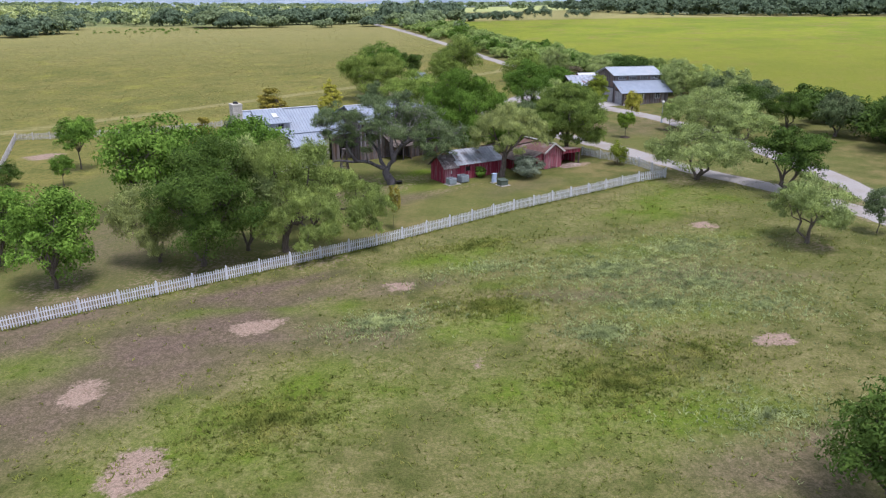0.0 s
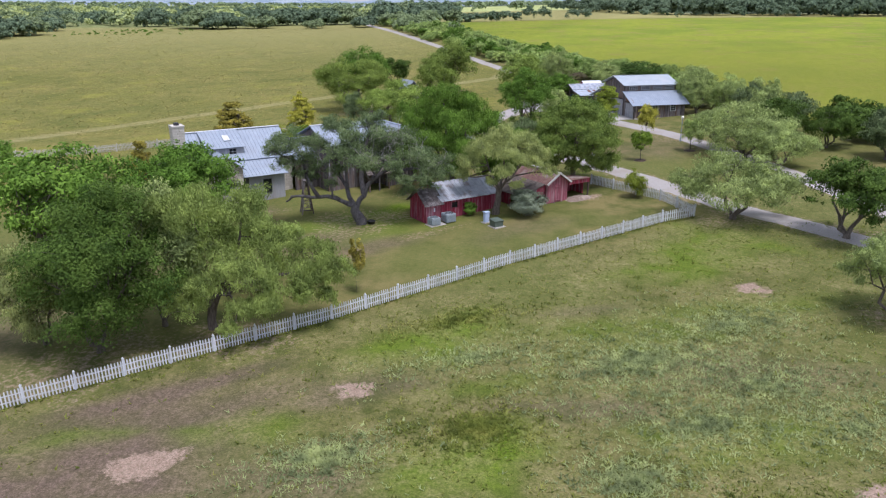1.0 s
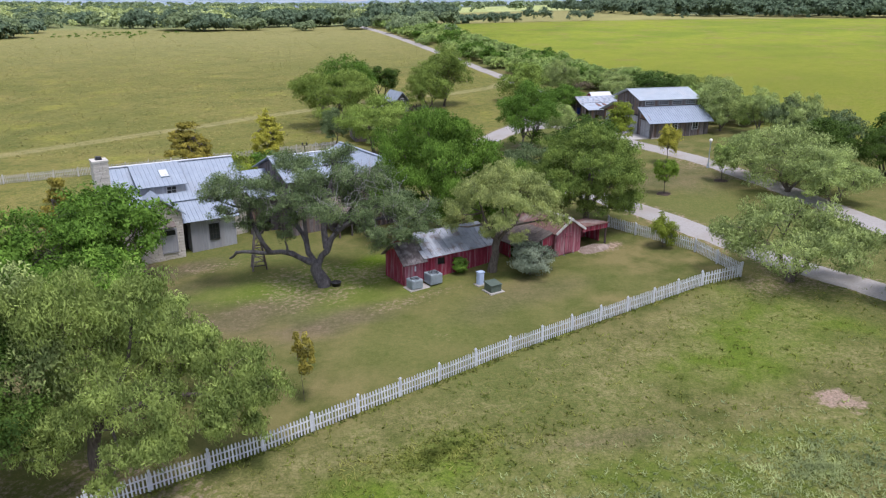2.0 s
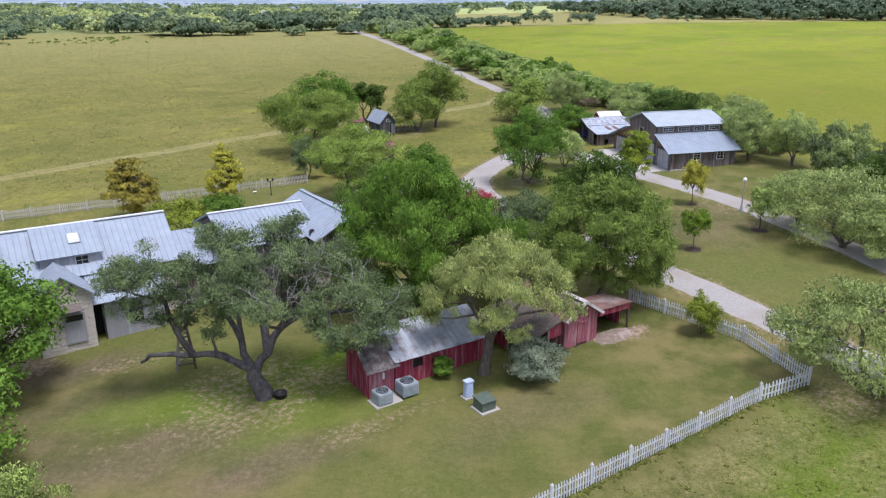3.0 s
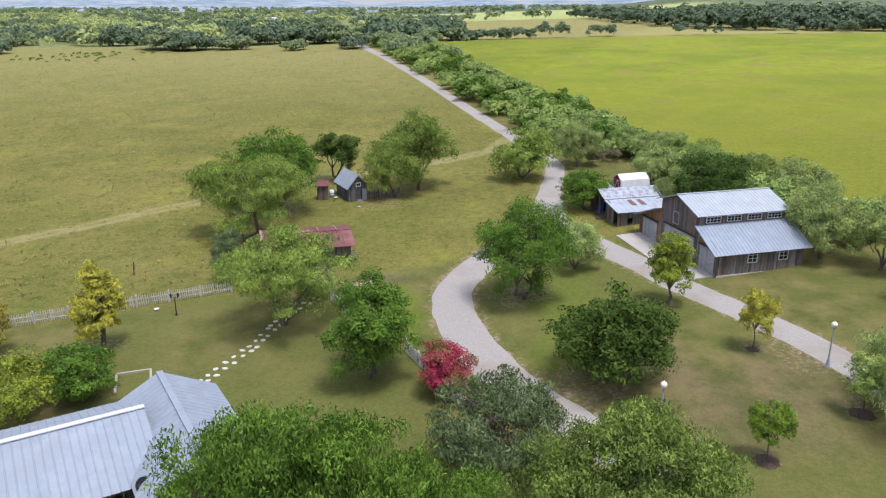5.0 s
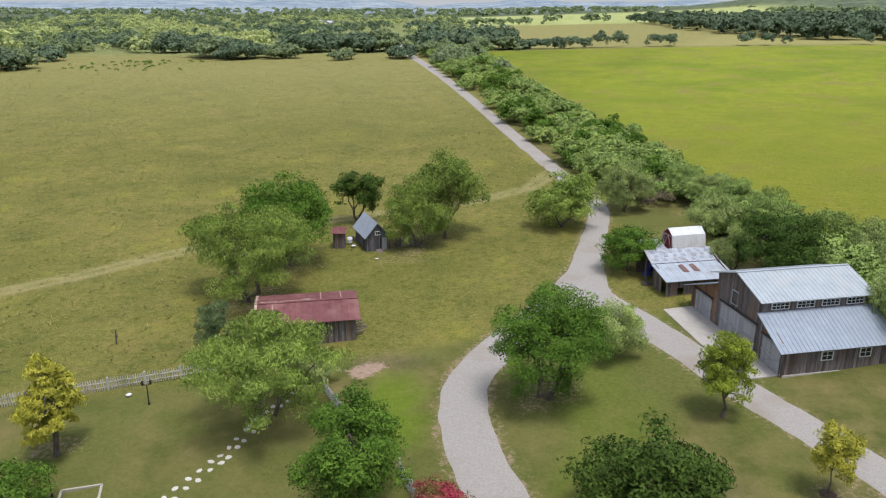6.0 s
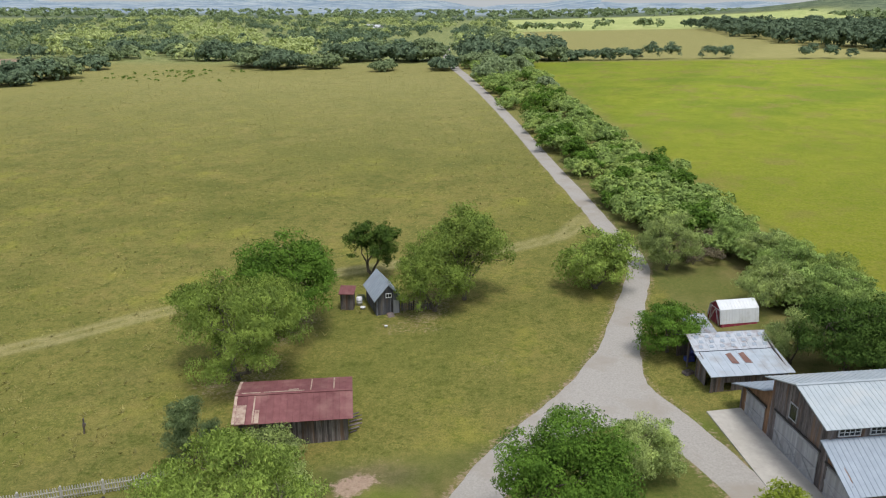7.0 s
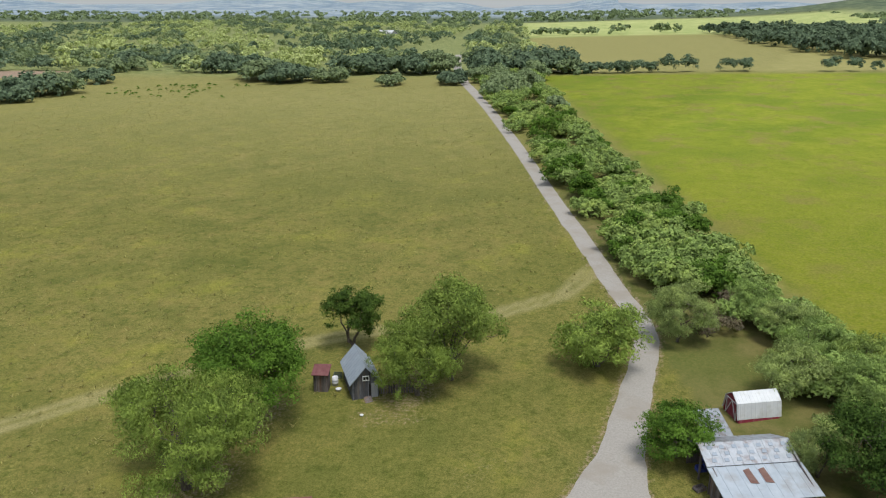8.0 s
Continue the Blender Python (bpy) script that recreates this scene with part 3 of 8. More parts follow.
def ground_material():
    m, n, l, b = node_material("grass", 0.95, 0.0, 0.1)

    def mask(name):
        a = n.new("ShaderNodeAttribute")
        a.attribute_name = name
        return a.outputs["Fac"]

    p = n.new("ShaderNodeNewGeometry").outputs["Position"]
    big = noise_node(n, l, 0.045, 3, 0.6, p)
    mid = noise_node(n, l, 0.35, 5, 0.65, p)
    fine = noise_node(n, l, 3.2, 6, 0.75, p)
    tuft = noise_node(n, l, 9.0, 4, 0.8, p)
    clump = noise_node(n, l, 1.15, 5, 0.72, p)
    grass = mix(n, l, ramp(n, l, mid, 0.38, 0.62), (0.090, 0.105, 0.027), (0.200, 0.172, 0.070))
    grass = mix(n, l, ramp(n, l, big, 0.42, 0.60), grass, mix(n, l, ramp(n, l, fine, 0.35, 0.65), (0.096, 0.125, 0.030), (0.170, 0.166, 0.054)))
    grass = mix(n, l, mask("lush"), grass, mix(n, l, ramp(n, l, fine, 0.3, 0.7), (0.092, 0.158, 0.011), (0.168, 0.232, 0.025)))
    # weeds and thin, stony turf outside the fence
    weeds = mix(n, l, ramp(n, l, fine, 0.42, 0.60), (0.148, 0.165, 0.044), (0.285, 0.255, 0.118))
    grass = mix(n, l, mix(n, l, 1.0, mask("wild"), ramp(n, l, mid, 0.40, 0.72), "MULTIPLY"), grass, weeds)
    thin = mix(n, l, ramp(n, l, fine, 0.40, 0.62), (0.124, 0.095, 0.068), (0.212, 0.156, 0.120))
    wornmask = mix(n, l, 1.0, mask("bare"), ramp(n, l, mid, 0.30, 0.58, (0.62, 0.62, 0.62, 1)), "MULTIPLY")
    grass = mix(n, l, wornmask, grass, thin)
    straw = mix(n, l, ramp(n, l, fine, 0.38, 0.66), (0.134, 0.137, 0.033), (0.298, 0.272, 0.086))
    straw = mix(n, l, ramp(n, l, mid, 0.44, 0.66), straw, (0.250, 0.214, 0.068))
    straw = mix(n, l, ramp(n, l, big, 0.44, 0.62), straw, mix(n, l, ramp(n, l, fine, 0.35, 0.65), (0.134, 0.141, 0.033), (0.230, 0.217, 0.062)))
    drift = noise_node(n, l, 0.13, 4, 0.65, p)
    straw = mix(n, l, ramp(n, l, drift, 0.34, 0.50), mix(n, l, 0.6, straw, (0.120, 0.138, 0.034)), straw)
    straw = mix(n, l, ramp(n, l, drift, 0.55, 0.70), straw, mix(n, l, 0.6, straw, (0.292, 0.282, 0.056)))
    straw = mix(n, l, ramp(n, l, clump, 0.50, 0.64), straw, mix(n, l, 1.0, straw, (0.66, 0.76, 0.62), "MULTIPLY"))
    straw = mix(n, l, ramp(n, l, clump, 0.30, 0.42), mix(n, l, 1.0, straw, (1.22, 1.14, 1.20), "MULTIPLY"), straw)
    grass = mix(n, l, mask("dry"), grass, straw)
    hayc = mix(n, l, ramp(n, l, mid, 0.35, 0.65), (0.205, 0.262, 0.020), (0.285, 0.312, 0.038))
    hayc = mix(n, l, ramp(n, l, big, 0.46, 0.62), hayc, (0.182, 0.240, 0.024))
    hayc = mix(n, l, ramp(n, l, noise_node(n, l, 0.11, 4, 0.7, p), 0.52, 0.66), hayc, (0.255, 0.235, 0.062))
    hayc = mix(n, l, ramp(n, l, clump, 0.50, 0.66), hayc, mix(n, l, 1.0, hayc, (0.78, 0.82, 0.80), "MULTIPLY"))
    hayc = mix(n, l, mask("sere"), hayc, mix(n, l, ramp(n, l, clump, 0.4, 0.6), (0.150, 0.178, 0.016), (0.205, 0.205, 0.036)))
    hayc = mix(n, l, 1.0, hayc, ramp(n, l, fine, 0.36, 0.64, (0.74, 0.78, 0.72, 1), (1.20, 1.14, 1.24, 1)), "MULTIPLY")
    grass = mix(n, l, mask("hay"), grass, hayc)
    grass = mix(n, l, mask("tan2"), grass, mix(n, l, ramp(n, l, mid, 0.3, 0.7), (0.268, 0.256, 0.090), (0.340, 0.312, 0.130)))
    grass = mix(n, l, mix(n, l, 1.0, mask("rut"), ramp(n, l, fine, 0.30, 0.62, (0.35, 0.35, 0.35, 1)), "MULTIPLY"), grass, (0.400, 0.345, 0.185))
    grass = mix(n, l, mask("light"), grass, mix(n, l, ramp(n, l, noise_node(n, l, 0.05, 5, 0.75, p), 0.4, 0.6), (0.330, 0.400, 0.140), (0.520, 0.545, 0.240)))
    grass = mix(n, l, mask("scrub"), grass, mix(n, l, ramp(n, l, mid, 0.35, 0.65), (0.150, 0.190, 0.070), (0.330, 0.350, 0.150)))
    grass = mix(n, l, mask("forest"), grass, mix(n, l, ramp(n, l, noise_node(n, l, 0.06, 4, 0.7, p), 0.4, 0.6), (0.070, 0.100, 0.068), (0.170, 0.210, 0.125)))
    # haze over the distant hills, put in as blue-grey ground colour
    grass = mix(n, l, mask("far_haze"), grass, mix(n, l, ramp(n, l, noise_node(n, l, 0.012, 5, 0.7, p), 0.42, 0.6), (0.200, 0.275, 0.370), (0.400, 0.455, 0.510)))
    dirt = mix(n, l, ramp(n, l, fine, 0.3, 0.7), (0.290, 0.205, 0.155), (0.410, 0.310, 0.245))
    edge = n.new("ShaderNodeMath")
    edge.operation = "ADD"
    l.new(mask("soil"), edge.inputs[0])
    k = n.new("ShaderNodeMath")
    k.operation = "MULTIPLY_ADD"
    k.inputs[1].default_value, k.inputs[2].default_value = 1.3, -0.65
    l.new(fine, k.inputs[0])
    l.new(k.outputs[0], edge.inputs[1])
    c = mix(n, l, ramp(n, l, edge.outputs[0], 0.30, 0.62), grass, dirt)
    # long grass shows its tufts, the mown lawn hardly
    coarse = mix(n, l, ramp(n, l, tuft, 0.38, 0.62), mix(n, l, 1.0, c, (0.58, 0.62, 0.56), "MULTIPLY"), mix(n, l, 1.0, c, (1.12, 1.10, 1.12), "MULTIPLY"))
    smooth = mix(n, l, ramp(n, l, tuft, 0.34, 0.66), mix(n, l, 1.0, c, (0.84, 0.86, 0.82), "MULTIPLY"), mix(n, l, 1.0, c, (1.08, 1.07, 1.08), "MULTIPLY"))
    c = mix(n, l, mix(n, l, 1.0, mask("wild"), mask("dry"), "ADD"), smooth, coarse)
    l.new(c, b.inputs["Base Color"])
    bump(n, l, b, tuft, 0.7, 0.06)
    return m


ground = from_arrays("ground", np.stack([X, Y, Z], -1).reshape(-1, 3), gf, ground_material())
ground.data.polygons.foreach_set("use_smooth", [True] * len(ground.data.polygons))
for key, field in (("soil", soil), ("dry", dry), ("hay", hay), ("tan2", tan2), ("light", light), ("wild", wild), ("lush", lush), ("bare", bare), ("far_haze", far_haze), ("scrub", scrub), ("forest", forest), ("sere", sere), ("rut", 0.55 * np.clip(track, 0, 1))):
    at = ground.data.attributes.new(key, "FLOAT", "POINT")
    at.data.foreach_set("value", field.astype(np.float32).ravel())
tagged(ground, "mown green and straw-coloured grass with bare earth patches", "ground", kind="structure")


# ---- drives ----
def ribbon(name, label, pts, material, lift, seed, step=0.8):
    p = smooth_line(pts, step)
    d = np.gradient(p[:, :2], axis=0)
    d /= np.linalg.norm(d, axis=1, keepdims=True)
    nrm = np.stack([-d[:, 1], d[:, 0]], 1)
    rng = np.random.default_rng(seed)
    verts, cols = [], 9
    wob = np.stack([np.convolve(rng.normal(0, 0.10, len(p)), np.ones(5) / 5, 'same') for _ in range(2)], 1)
    for j in range(cols):
        s = j / (cols - 1) * 2 - 1
        off = s * p[:, 2] / 2 + (wob[:, 0] if j == 0 else wob[:, 1] if j == cols - 1 else 0)
        xy = p[:, :2] + nrm * off[:, None]
        crown = lift + 0.03 * (1 - s * s) - (0.06 if j in (0, cols - 1) else 0)
        verts.append(np.column_stack([xy, land(xy[:, 0], xy[:, 1]) + crown]))
    v = np.stack(verts, 1)
    i = np.arange(len(p) * cols).reshape(len(p), cols)
    f = np.stack([i[:-1, :-1], i[1:, :-1], i[1:, 1:], i[:-1, 1:]], -1).reshape(-1, 4)[:, ::-1]
    ob = from_arrays(name, v.reshape(-1, 3), f, material)
    ob.data.polygons.foreach_set("use_smooth", [True] * len(ob.data.polygons))
    return tagged(ob, label, "road", kind="structure")


GRAVEL = plain("pale_gravel", (0.285, 0.270, 0.255), (0.390, 0.370, 0.350), 7.0, 0.95, relief=0.3, depth=0.015, c2=(0.300, 0.272, 0.240), scale2=0.25)
ribbon("road", "pale gravel drive winding past the trees", DRIVE, GRAVEL, 0.03, 5)
ribbon("road", "pale gravel lane leading to the barn", LANE, GRAVEL, 0.055, 6)
ribbon("road", "worn earth fork between the drives", [(9.6, 128.2, 2.2), (13.0, 131.8, 2.6), (16.8, 134.9, 3.4), (17.4, 139.5, 3.0)], GRAVEL, 0.042, 8)


# ---- boxes, slabs and boards ----
def box(bm, x0, x1, y0, y1, z0, z1, taper=0.0):
    t = taper
    co = [(x0, y0, z0), (x1, y0, z0), (x1, y1, z0), (x0, y1, z0), (x0 + t, y0 + t, z1), (x1 - t, y0 + t, z1), (x1 - t, y1 - t, z1), (x0 + t, y1 - t, z1)]
    v = [bm.verts.new(c) for c in co]
    for f in ((0, 3, 2, 1), (4, 5, 6, 7), (0, 1, 5, 4), (1, 2, 6, 5), (2, 3, 7, 6), (3, 0, 4, 7)):
        bm.faces.new([v[i] for i in f])
    return v


def slab(bm, a, b, c, d, thick):
    """A flat plate with the corners a to d, going down by thick."""
    a, b, c, d = (Vector(p) for p in (a, b, c, d))
    nrm = (b - a).cross(d - a).normalized() * thick
    if nrm.z < 0:
        nrm = -nrm
    v = [bm.verts.new(p) for p in (a, b, c, d)] + [bm.verts.new(p - nrm) for p in (a, b, c, d)]
    for f in ((0, 1, 2, 3), (7, 6, 5, 4), (0, 4, 5, 1), (1, 5, 6, 2), (2, 6, 7, 3), (3, 7, 4, 0)):
        bm.faces.new([v[i] for i in f])


def bar(bm, a, b, w, h):
    """A squared rod from a to b."""
    a, b = Vector(a), Vector(b)
    d = (b - a).normalized()
    s = d.cross(Vector((0, 0, 1)))
    s = s.normalized() if s.length > 1e-3 else Vector((1, 0, 0))
    t = s.cross(d).normalized()
    v = [bm.verts.new(p + s * i * w / 2 + t * j * h / 2) for p in (a, b) for i, j in ((-1, -1), (1, -1), (1, 1), (-1, 1))]
    for f in ((0, 1, 2, 3), (7, 6, 5, 4), (0, 4, 5, 1), (1, 5, 6, 2), (2, 6, 7, 3), (3, 7, 4, 0)):
        bm.faces.new([v[i] for i in f])


def pipe(bm, a, b, r0, r1=None, sides=10):
    a, b = Vector(a), Vector(b)
    r1 = r0 if r1 is None else r1
    m = Matrix.Translation((a + b) / 2) @ (b - a).to_track_quat("Z", "Y").to_matrix().to_4x4()
    bmesh.ops.create_cone(bm, cap_ends=True, segments=sides, radius1=r0, radius2=r1, depth=(b - a).length, matrix=m)


# ---- the white picket fence ----
WHITE = plain("white_paint", (0.56, 0.58, 0.63), (0.70, 0.72, 0.77), 6, 0.6, relief=0.15, islands=0.15, c2=(0.44, 0.44, 0.45), scale2=1.6)
SPAN = 2.44
MEADOW_LINE = [(-38.9, 37.4), (-20.0, 49.6), (-5.4, 58.95), (6.5, 67.9), (20.1, 76.85), (23.3, 78.35)]


def picket(bm, x, top, tilt):
    """One flat picket with a pointed head."""
    y0, y1 = -0.005, 0.018
    co = [(x - 0.036, y0, 0.05), (x + 0.036, y0, 0.05), (x + 0.036 + tilt, y0, top), (x + tilt, y0, top + 0.07), (x - 0.036 + tilt, y0, top)]
    f = [bm.verts.new(c) for c in co]
    g = [bm.verts.new((c[0], y1, c[2])) for c in co]
    bm.faces.new(f)
    bm.faces.new(g[::-1])
    for k in range(5):
        bm.faces.new((f[(k + 1) % 5], f[k], g[k], g[(k + 1) % 5]))


def mesh_of(name, bm):
    me = bpy.data.meshes.new(name)
    bm.normal_update()
    bm.to_mesh(me)
    bm.free()
    me.materials.append(WHITE)
    return me


def rail_mesh(length, z):
    bm = bmesh.new()
    box(bm, 0, length, 0.02, 0.055, z, z + 0.06)
    return mesh_of("rail", bm)


def single_picket(seed):
    rng = random.Random(seed)
    bm = bmesh.new()
    picket(bm, 0, 0.90 + rng.uniform(-0.02, 0.02), rng.uniform(-0.014, 0.014))
    return mesh_of("picket", bm)


def post_mesh():
    bm = bmesh.new()
    box(bm, -0.048, 0.048, -0.048, 0.048, -0.2, 1.0)
    box(bm, -0.062, 0.062, -0.062, 0.062, 1.0, 1.025)
    box(bm, -0.05, 0.05, -0.05, 0.05, 1.025, 1.11, 0.04)
    me = bpy.data.meshes.new("post")
    bm.normal_update()
    bm.to_mesh(me)
    bm.free()
    me.materials.append(WHITE)
    return me


RAILS = [rail_mesh(SPAN, z) for z in (0.26, 0.64)]
PICKET = [single_picket(s) for s in range(6)]
POST = post_mesh()


def fence(label, line, seed=0, paint=None):
    """A picket fence along a line of corners: posts, two rails a bay, and single pickets."""
    root = thing("picket_fence", *line[0], land_z(*line[0]), 0, label, "fence", "white picket fences")
    rng = random.Random(seed)
    z0 = land_z(*line[0])

    def post(x, y):
        p = new("post", POST)
        p.parent = root
        p.matrix_basis = pose(x - line[0][0], y - line[0][1], land_z(x, y) - z0 + rng.uniform(-0.03, 0.03), rng.uniform(-1.5, 1.5), rng.uniform(-1.5, 1.5), ang)

    for (ax, ay), (bx, by) in zip(line, line[1:]):
        length = math.hypot(bx - ax, by - ay)
        n = max(1, round(length / SPAN))
        ang = math.degrees(math.atan2(by - ay, bx - ax))
        step = length / n
        for i in range(n):
            x, y = ax + (bx - ax) * i / n, ay + (by - ay) * i / n
            post(x, y)
            z, z1 = land_z(x, y), land_z(ax + (bx - ax) * (i + 1) / n, ay + (by - ay) * (i + 1) / n)
            turn = Euler((radians(rng.uniform(-2, 2)), -math.atan2(z1 - z, step), radians(ang)))
            bay = Matrix.LocRotScale((x - line[0][0], y - line[0][1], z - z0), turn, (step / SPAN, 1, 1)) @ pose(0, -0.06, 0)
            for me in RAILS:
                q = new("rail", me)
                q.parent = root
                q.matrix_basis = bay
            for k in range(15):
                q = new("picket", PICKET[rng.randrange(6)])
                q.parent = root
                q.matrix_basis = bay @ pose((k + 0.5) * SPAN / 15 + rng.uniform(-0.008, 0.008), 0, rng.uniform(-0.015, 0.01))
    post(*line[-1])
    if paint:
        for q in root.children:
            q.material_slots[0].link = "OBJECT"
            q.material_slots[0].material = paint
    return root


OLDWHITE = plain("weathered_white_paint", (0.47, 0.455, 0.445), (0.61, 0.595, 0.58), 6, 0.8, relief=0.15, islands=0.2, c2=(0.33, 0.31, 0.29), scale2=1.2)
fence("white painted wooden picket fence with capped posts along the meadow", MEADOW_LINE, 1)
fence("white picket fence running up to the drive", [(23.3, 78.35), (21.7, 83.4), (16.4, 89.6)], 2)
fence("weathered white picket fence along the pasture", [(-11.0, 122.8), (-29.0, 115.3), (-45.0, 108.7), (-60.8, 106.2)], 3, OLDWHITE)
fence("white picket fence turning at the pasture corner", [(-60.8, 106.2), (-50.0, 82.0)], 4, OLDWHITE)
fence("short white picket fence beside the drive", [(-2.4, 120.6), (0.4, 116.4)], 5)
fence("white picket fence with peeling paint beside the crape myrtle", [(4.2, 111.8), (8.2, 104.2)], 6)


# ---- building materials ----
TIN = plain("galvanised_roof", (0.275, 0.325, 0.395), (0.345, 0.395, 0.465), 1.2, 0.68, 0.25, relief=0.08, depth=0.01, c2=(0.30, 0.34, 0.40), scale2=0.7)
TINBLUE = plain("blue_grey_roof", (0.26, 0.31, 0.38), (0.33, 0.38, 0.46), 1.4, 0.60, 0.3, relief=0.08, depth=0.01, c2=(0.28, 0.33, 0.40), scale2=0.6)
# upper barn roof: the sky's reflection is painted in as a paler tin
BARNTIN = plain("sky_sheen_barn_tin", (0.355, 0.405, 0.455), (0.445, 0.495, 0.545), 1.2, 0.62, 0.25, relief=0.08, depth=0.01, c2=(0.44, 0.47, 0.50), scale2=0.5)
SHEDTIN = plain("clean_pale_tin", (0.365, 0.42, 0.495), (0.475, 0.53, 0.605), 1.0, 0.6, 0.3, relief=0.08, depth=0.01, c2=(0.36, 0.38, 0.42), scale2=0.8)
WHITETIN = plain("white_sheet_roof", (0.60, 0.63, 0.68), (0.70, 0.73, 0.77), 1.2, 0.55, 0.1, relief=0.05, c2=(0.56, 0.58, 0.60), scale2=0.9)
SLATEWOOD = plain("blue_grey_board", (0.050, 0.054, 0.070), (0.175, 0.180, 0.205), 5, 0.95, relief=0.5, depth=0.015, stretch=(3, 3, 0.3), islands=0.45, c2=(0.13, 0.115, 0.11), scale2=1.0)
OLDTIN = plain("old_tin", (0.30, 0.33, 0.38), (0.42, 0.45, 0.51), 2.2, 0.6, 0.35, relief=0.15, depth=0.01, islands=0.20, c2=(0.25, 0.23, 0.24), scale2=1.6)
RUST = plain("rusty_roof", (0.150, 0.055, 0.060), (0.225, 0.095, 0.100), 1.8, 0.75, 0.1, relief=0.15, depth=0.01, islands=0.12, c2=(0.25, 0.125, 0.120), scale2=0.6)
RUSTBROWN = plain("brown_rusted_roof", (0.150, 0.080, 0.070), (0.250, 0.155, 0.135), 2.0, 0.85, 0.1, relief=0.2, depth=0.01, islands=0.12, c2=(0.32, 0.27, 0.25), scale2=0.8)
SHAKE = plain("grey_shingle", (0.105, 0.088, 0.080), (0.205, 0.176, 0.160), 4.0, 0.95, relief=0.6, depth=0.03, islands=0.3, c2=(0.22, 0.175, 0.14), scale2=1.0)
GREYWOOD = plain("weathered_board", (0.070, 0.062, 0.066), (0.255, 0.228, 0.232), 5, 0.95, relief=0.5, depth=0.015, stretch=(3, 3, 0.25), islands=0.5, c2=(0.17, 0.110, 0.082), scale2=0.9)
BROWNWOOD = plain("brown_board", (0.14, 0.085, 0.058), (0.30, 0.175, 0.105), 5, 0.9, relief=0.5, depth=0.015, stretch=(3, 3, 0.25), islands=0.3)
PALEWOOD = plain("pale_grey_board", (0.30, 0.31, 0.34), (0.42, 0.43, 0.47), 4, 0.9, relief=0.3, depth=0.01, stretch=(3, 3, 0.3), islands=0.2, c2=(0.33, 0.33, 0.35), scale2=1.0)
REDWOOD = plain("faded_red_board", (0.185, 0.017, 0.036), (0.345, 0.048, 0.082), 4, 0.9, relief=0.4, depth=0.015, stretch=(3, 3, 0.25), islands=0.30, c2=(0.33, 0.15, 0.18), scale2=2.2)
PINKWOOD = plain("bleached_red_board", (0.26, 0.06, 0.09), (0.38, 0.15, 0.18), 4, 0.9, relief=0.4, depth=0.015, stretch=(3, 3, 0.3), islands=0.25, c2=(0.42, 0.28, 0.30), scale2=1.8)
CREAM = plain("cream_limewash", (0.56, 0.53, 0.48), (0.66, 0.63, 0.58), 3.0, 0.9, relief=0.3, depth=0.015, islands=0.08, c2=(0.50, 0.47, 0.42), scale2=0.8)
STONE = plain("pale_limestone", (0.56, 0.53, 0.48), (0.63, 0.60, 0.55), 3.0, 0.9, relief=0.4, depth=0.02, islands=0.03, c2=(0.53, 0.49, 0.44), scale2=0.8)
MORTAR = plain("mortar", (0.48, 0.45, 0.40), (0.57, 0.54, 0.49), 5, 0.95)
CONCRETE = plain("concrete", (0.37, 0.35, 0.33), (0.47, 0.45, 0.42), 2.0, 0.9, relief=0.2, c2=(0.38, 0.36, 0.33), scale2=0.4)
# near-black colour that stands for shade inside openings and recesses
DARK = plain("painted_inside_shade", (0.015, 0.014, 0.013), (0.03, 0.028, 0.026), 3, 0.95)
GLASS = node_material("window_glass", 0.08, 0.0, 0.5)[0]
GLASS.node_tree.nodes["Principled BSDF"].inputs["Base Color"].default_value = (0.02, 0.025, 0.03, 1)
METALGREY = plain("grey_enamel", (0.31, 0.36, 0.40), (0.40, 0.46, 0.50), 5, 0.5, 0.2, relief=0.05)
DARKMETAL = plain("dark_iron", (0.03, 0.03, 0.035), (0.06, 0.06, 0.065), 6, 0.5, 0.6, relief=0.05)
GREENMETAL = plain("green_enamel", (0.085, 0.115, 0.095), (0.125, 0.160, 0.130), 4, 0.5, 0.1, relief=0.05)
BLUEPLASTIC = plain("pale_blue_plastic", (0.42, 0.52, 0.72), (0.52, 0.62, 0.80), 4, 0.5, relief=0.05)


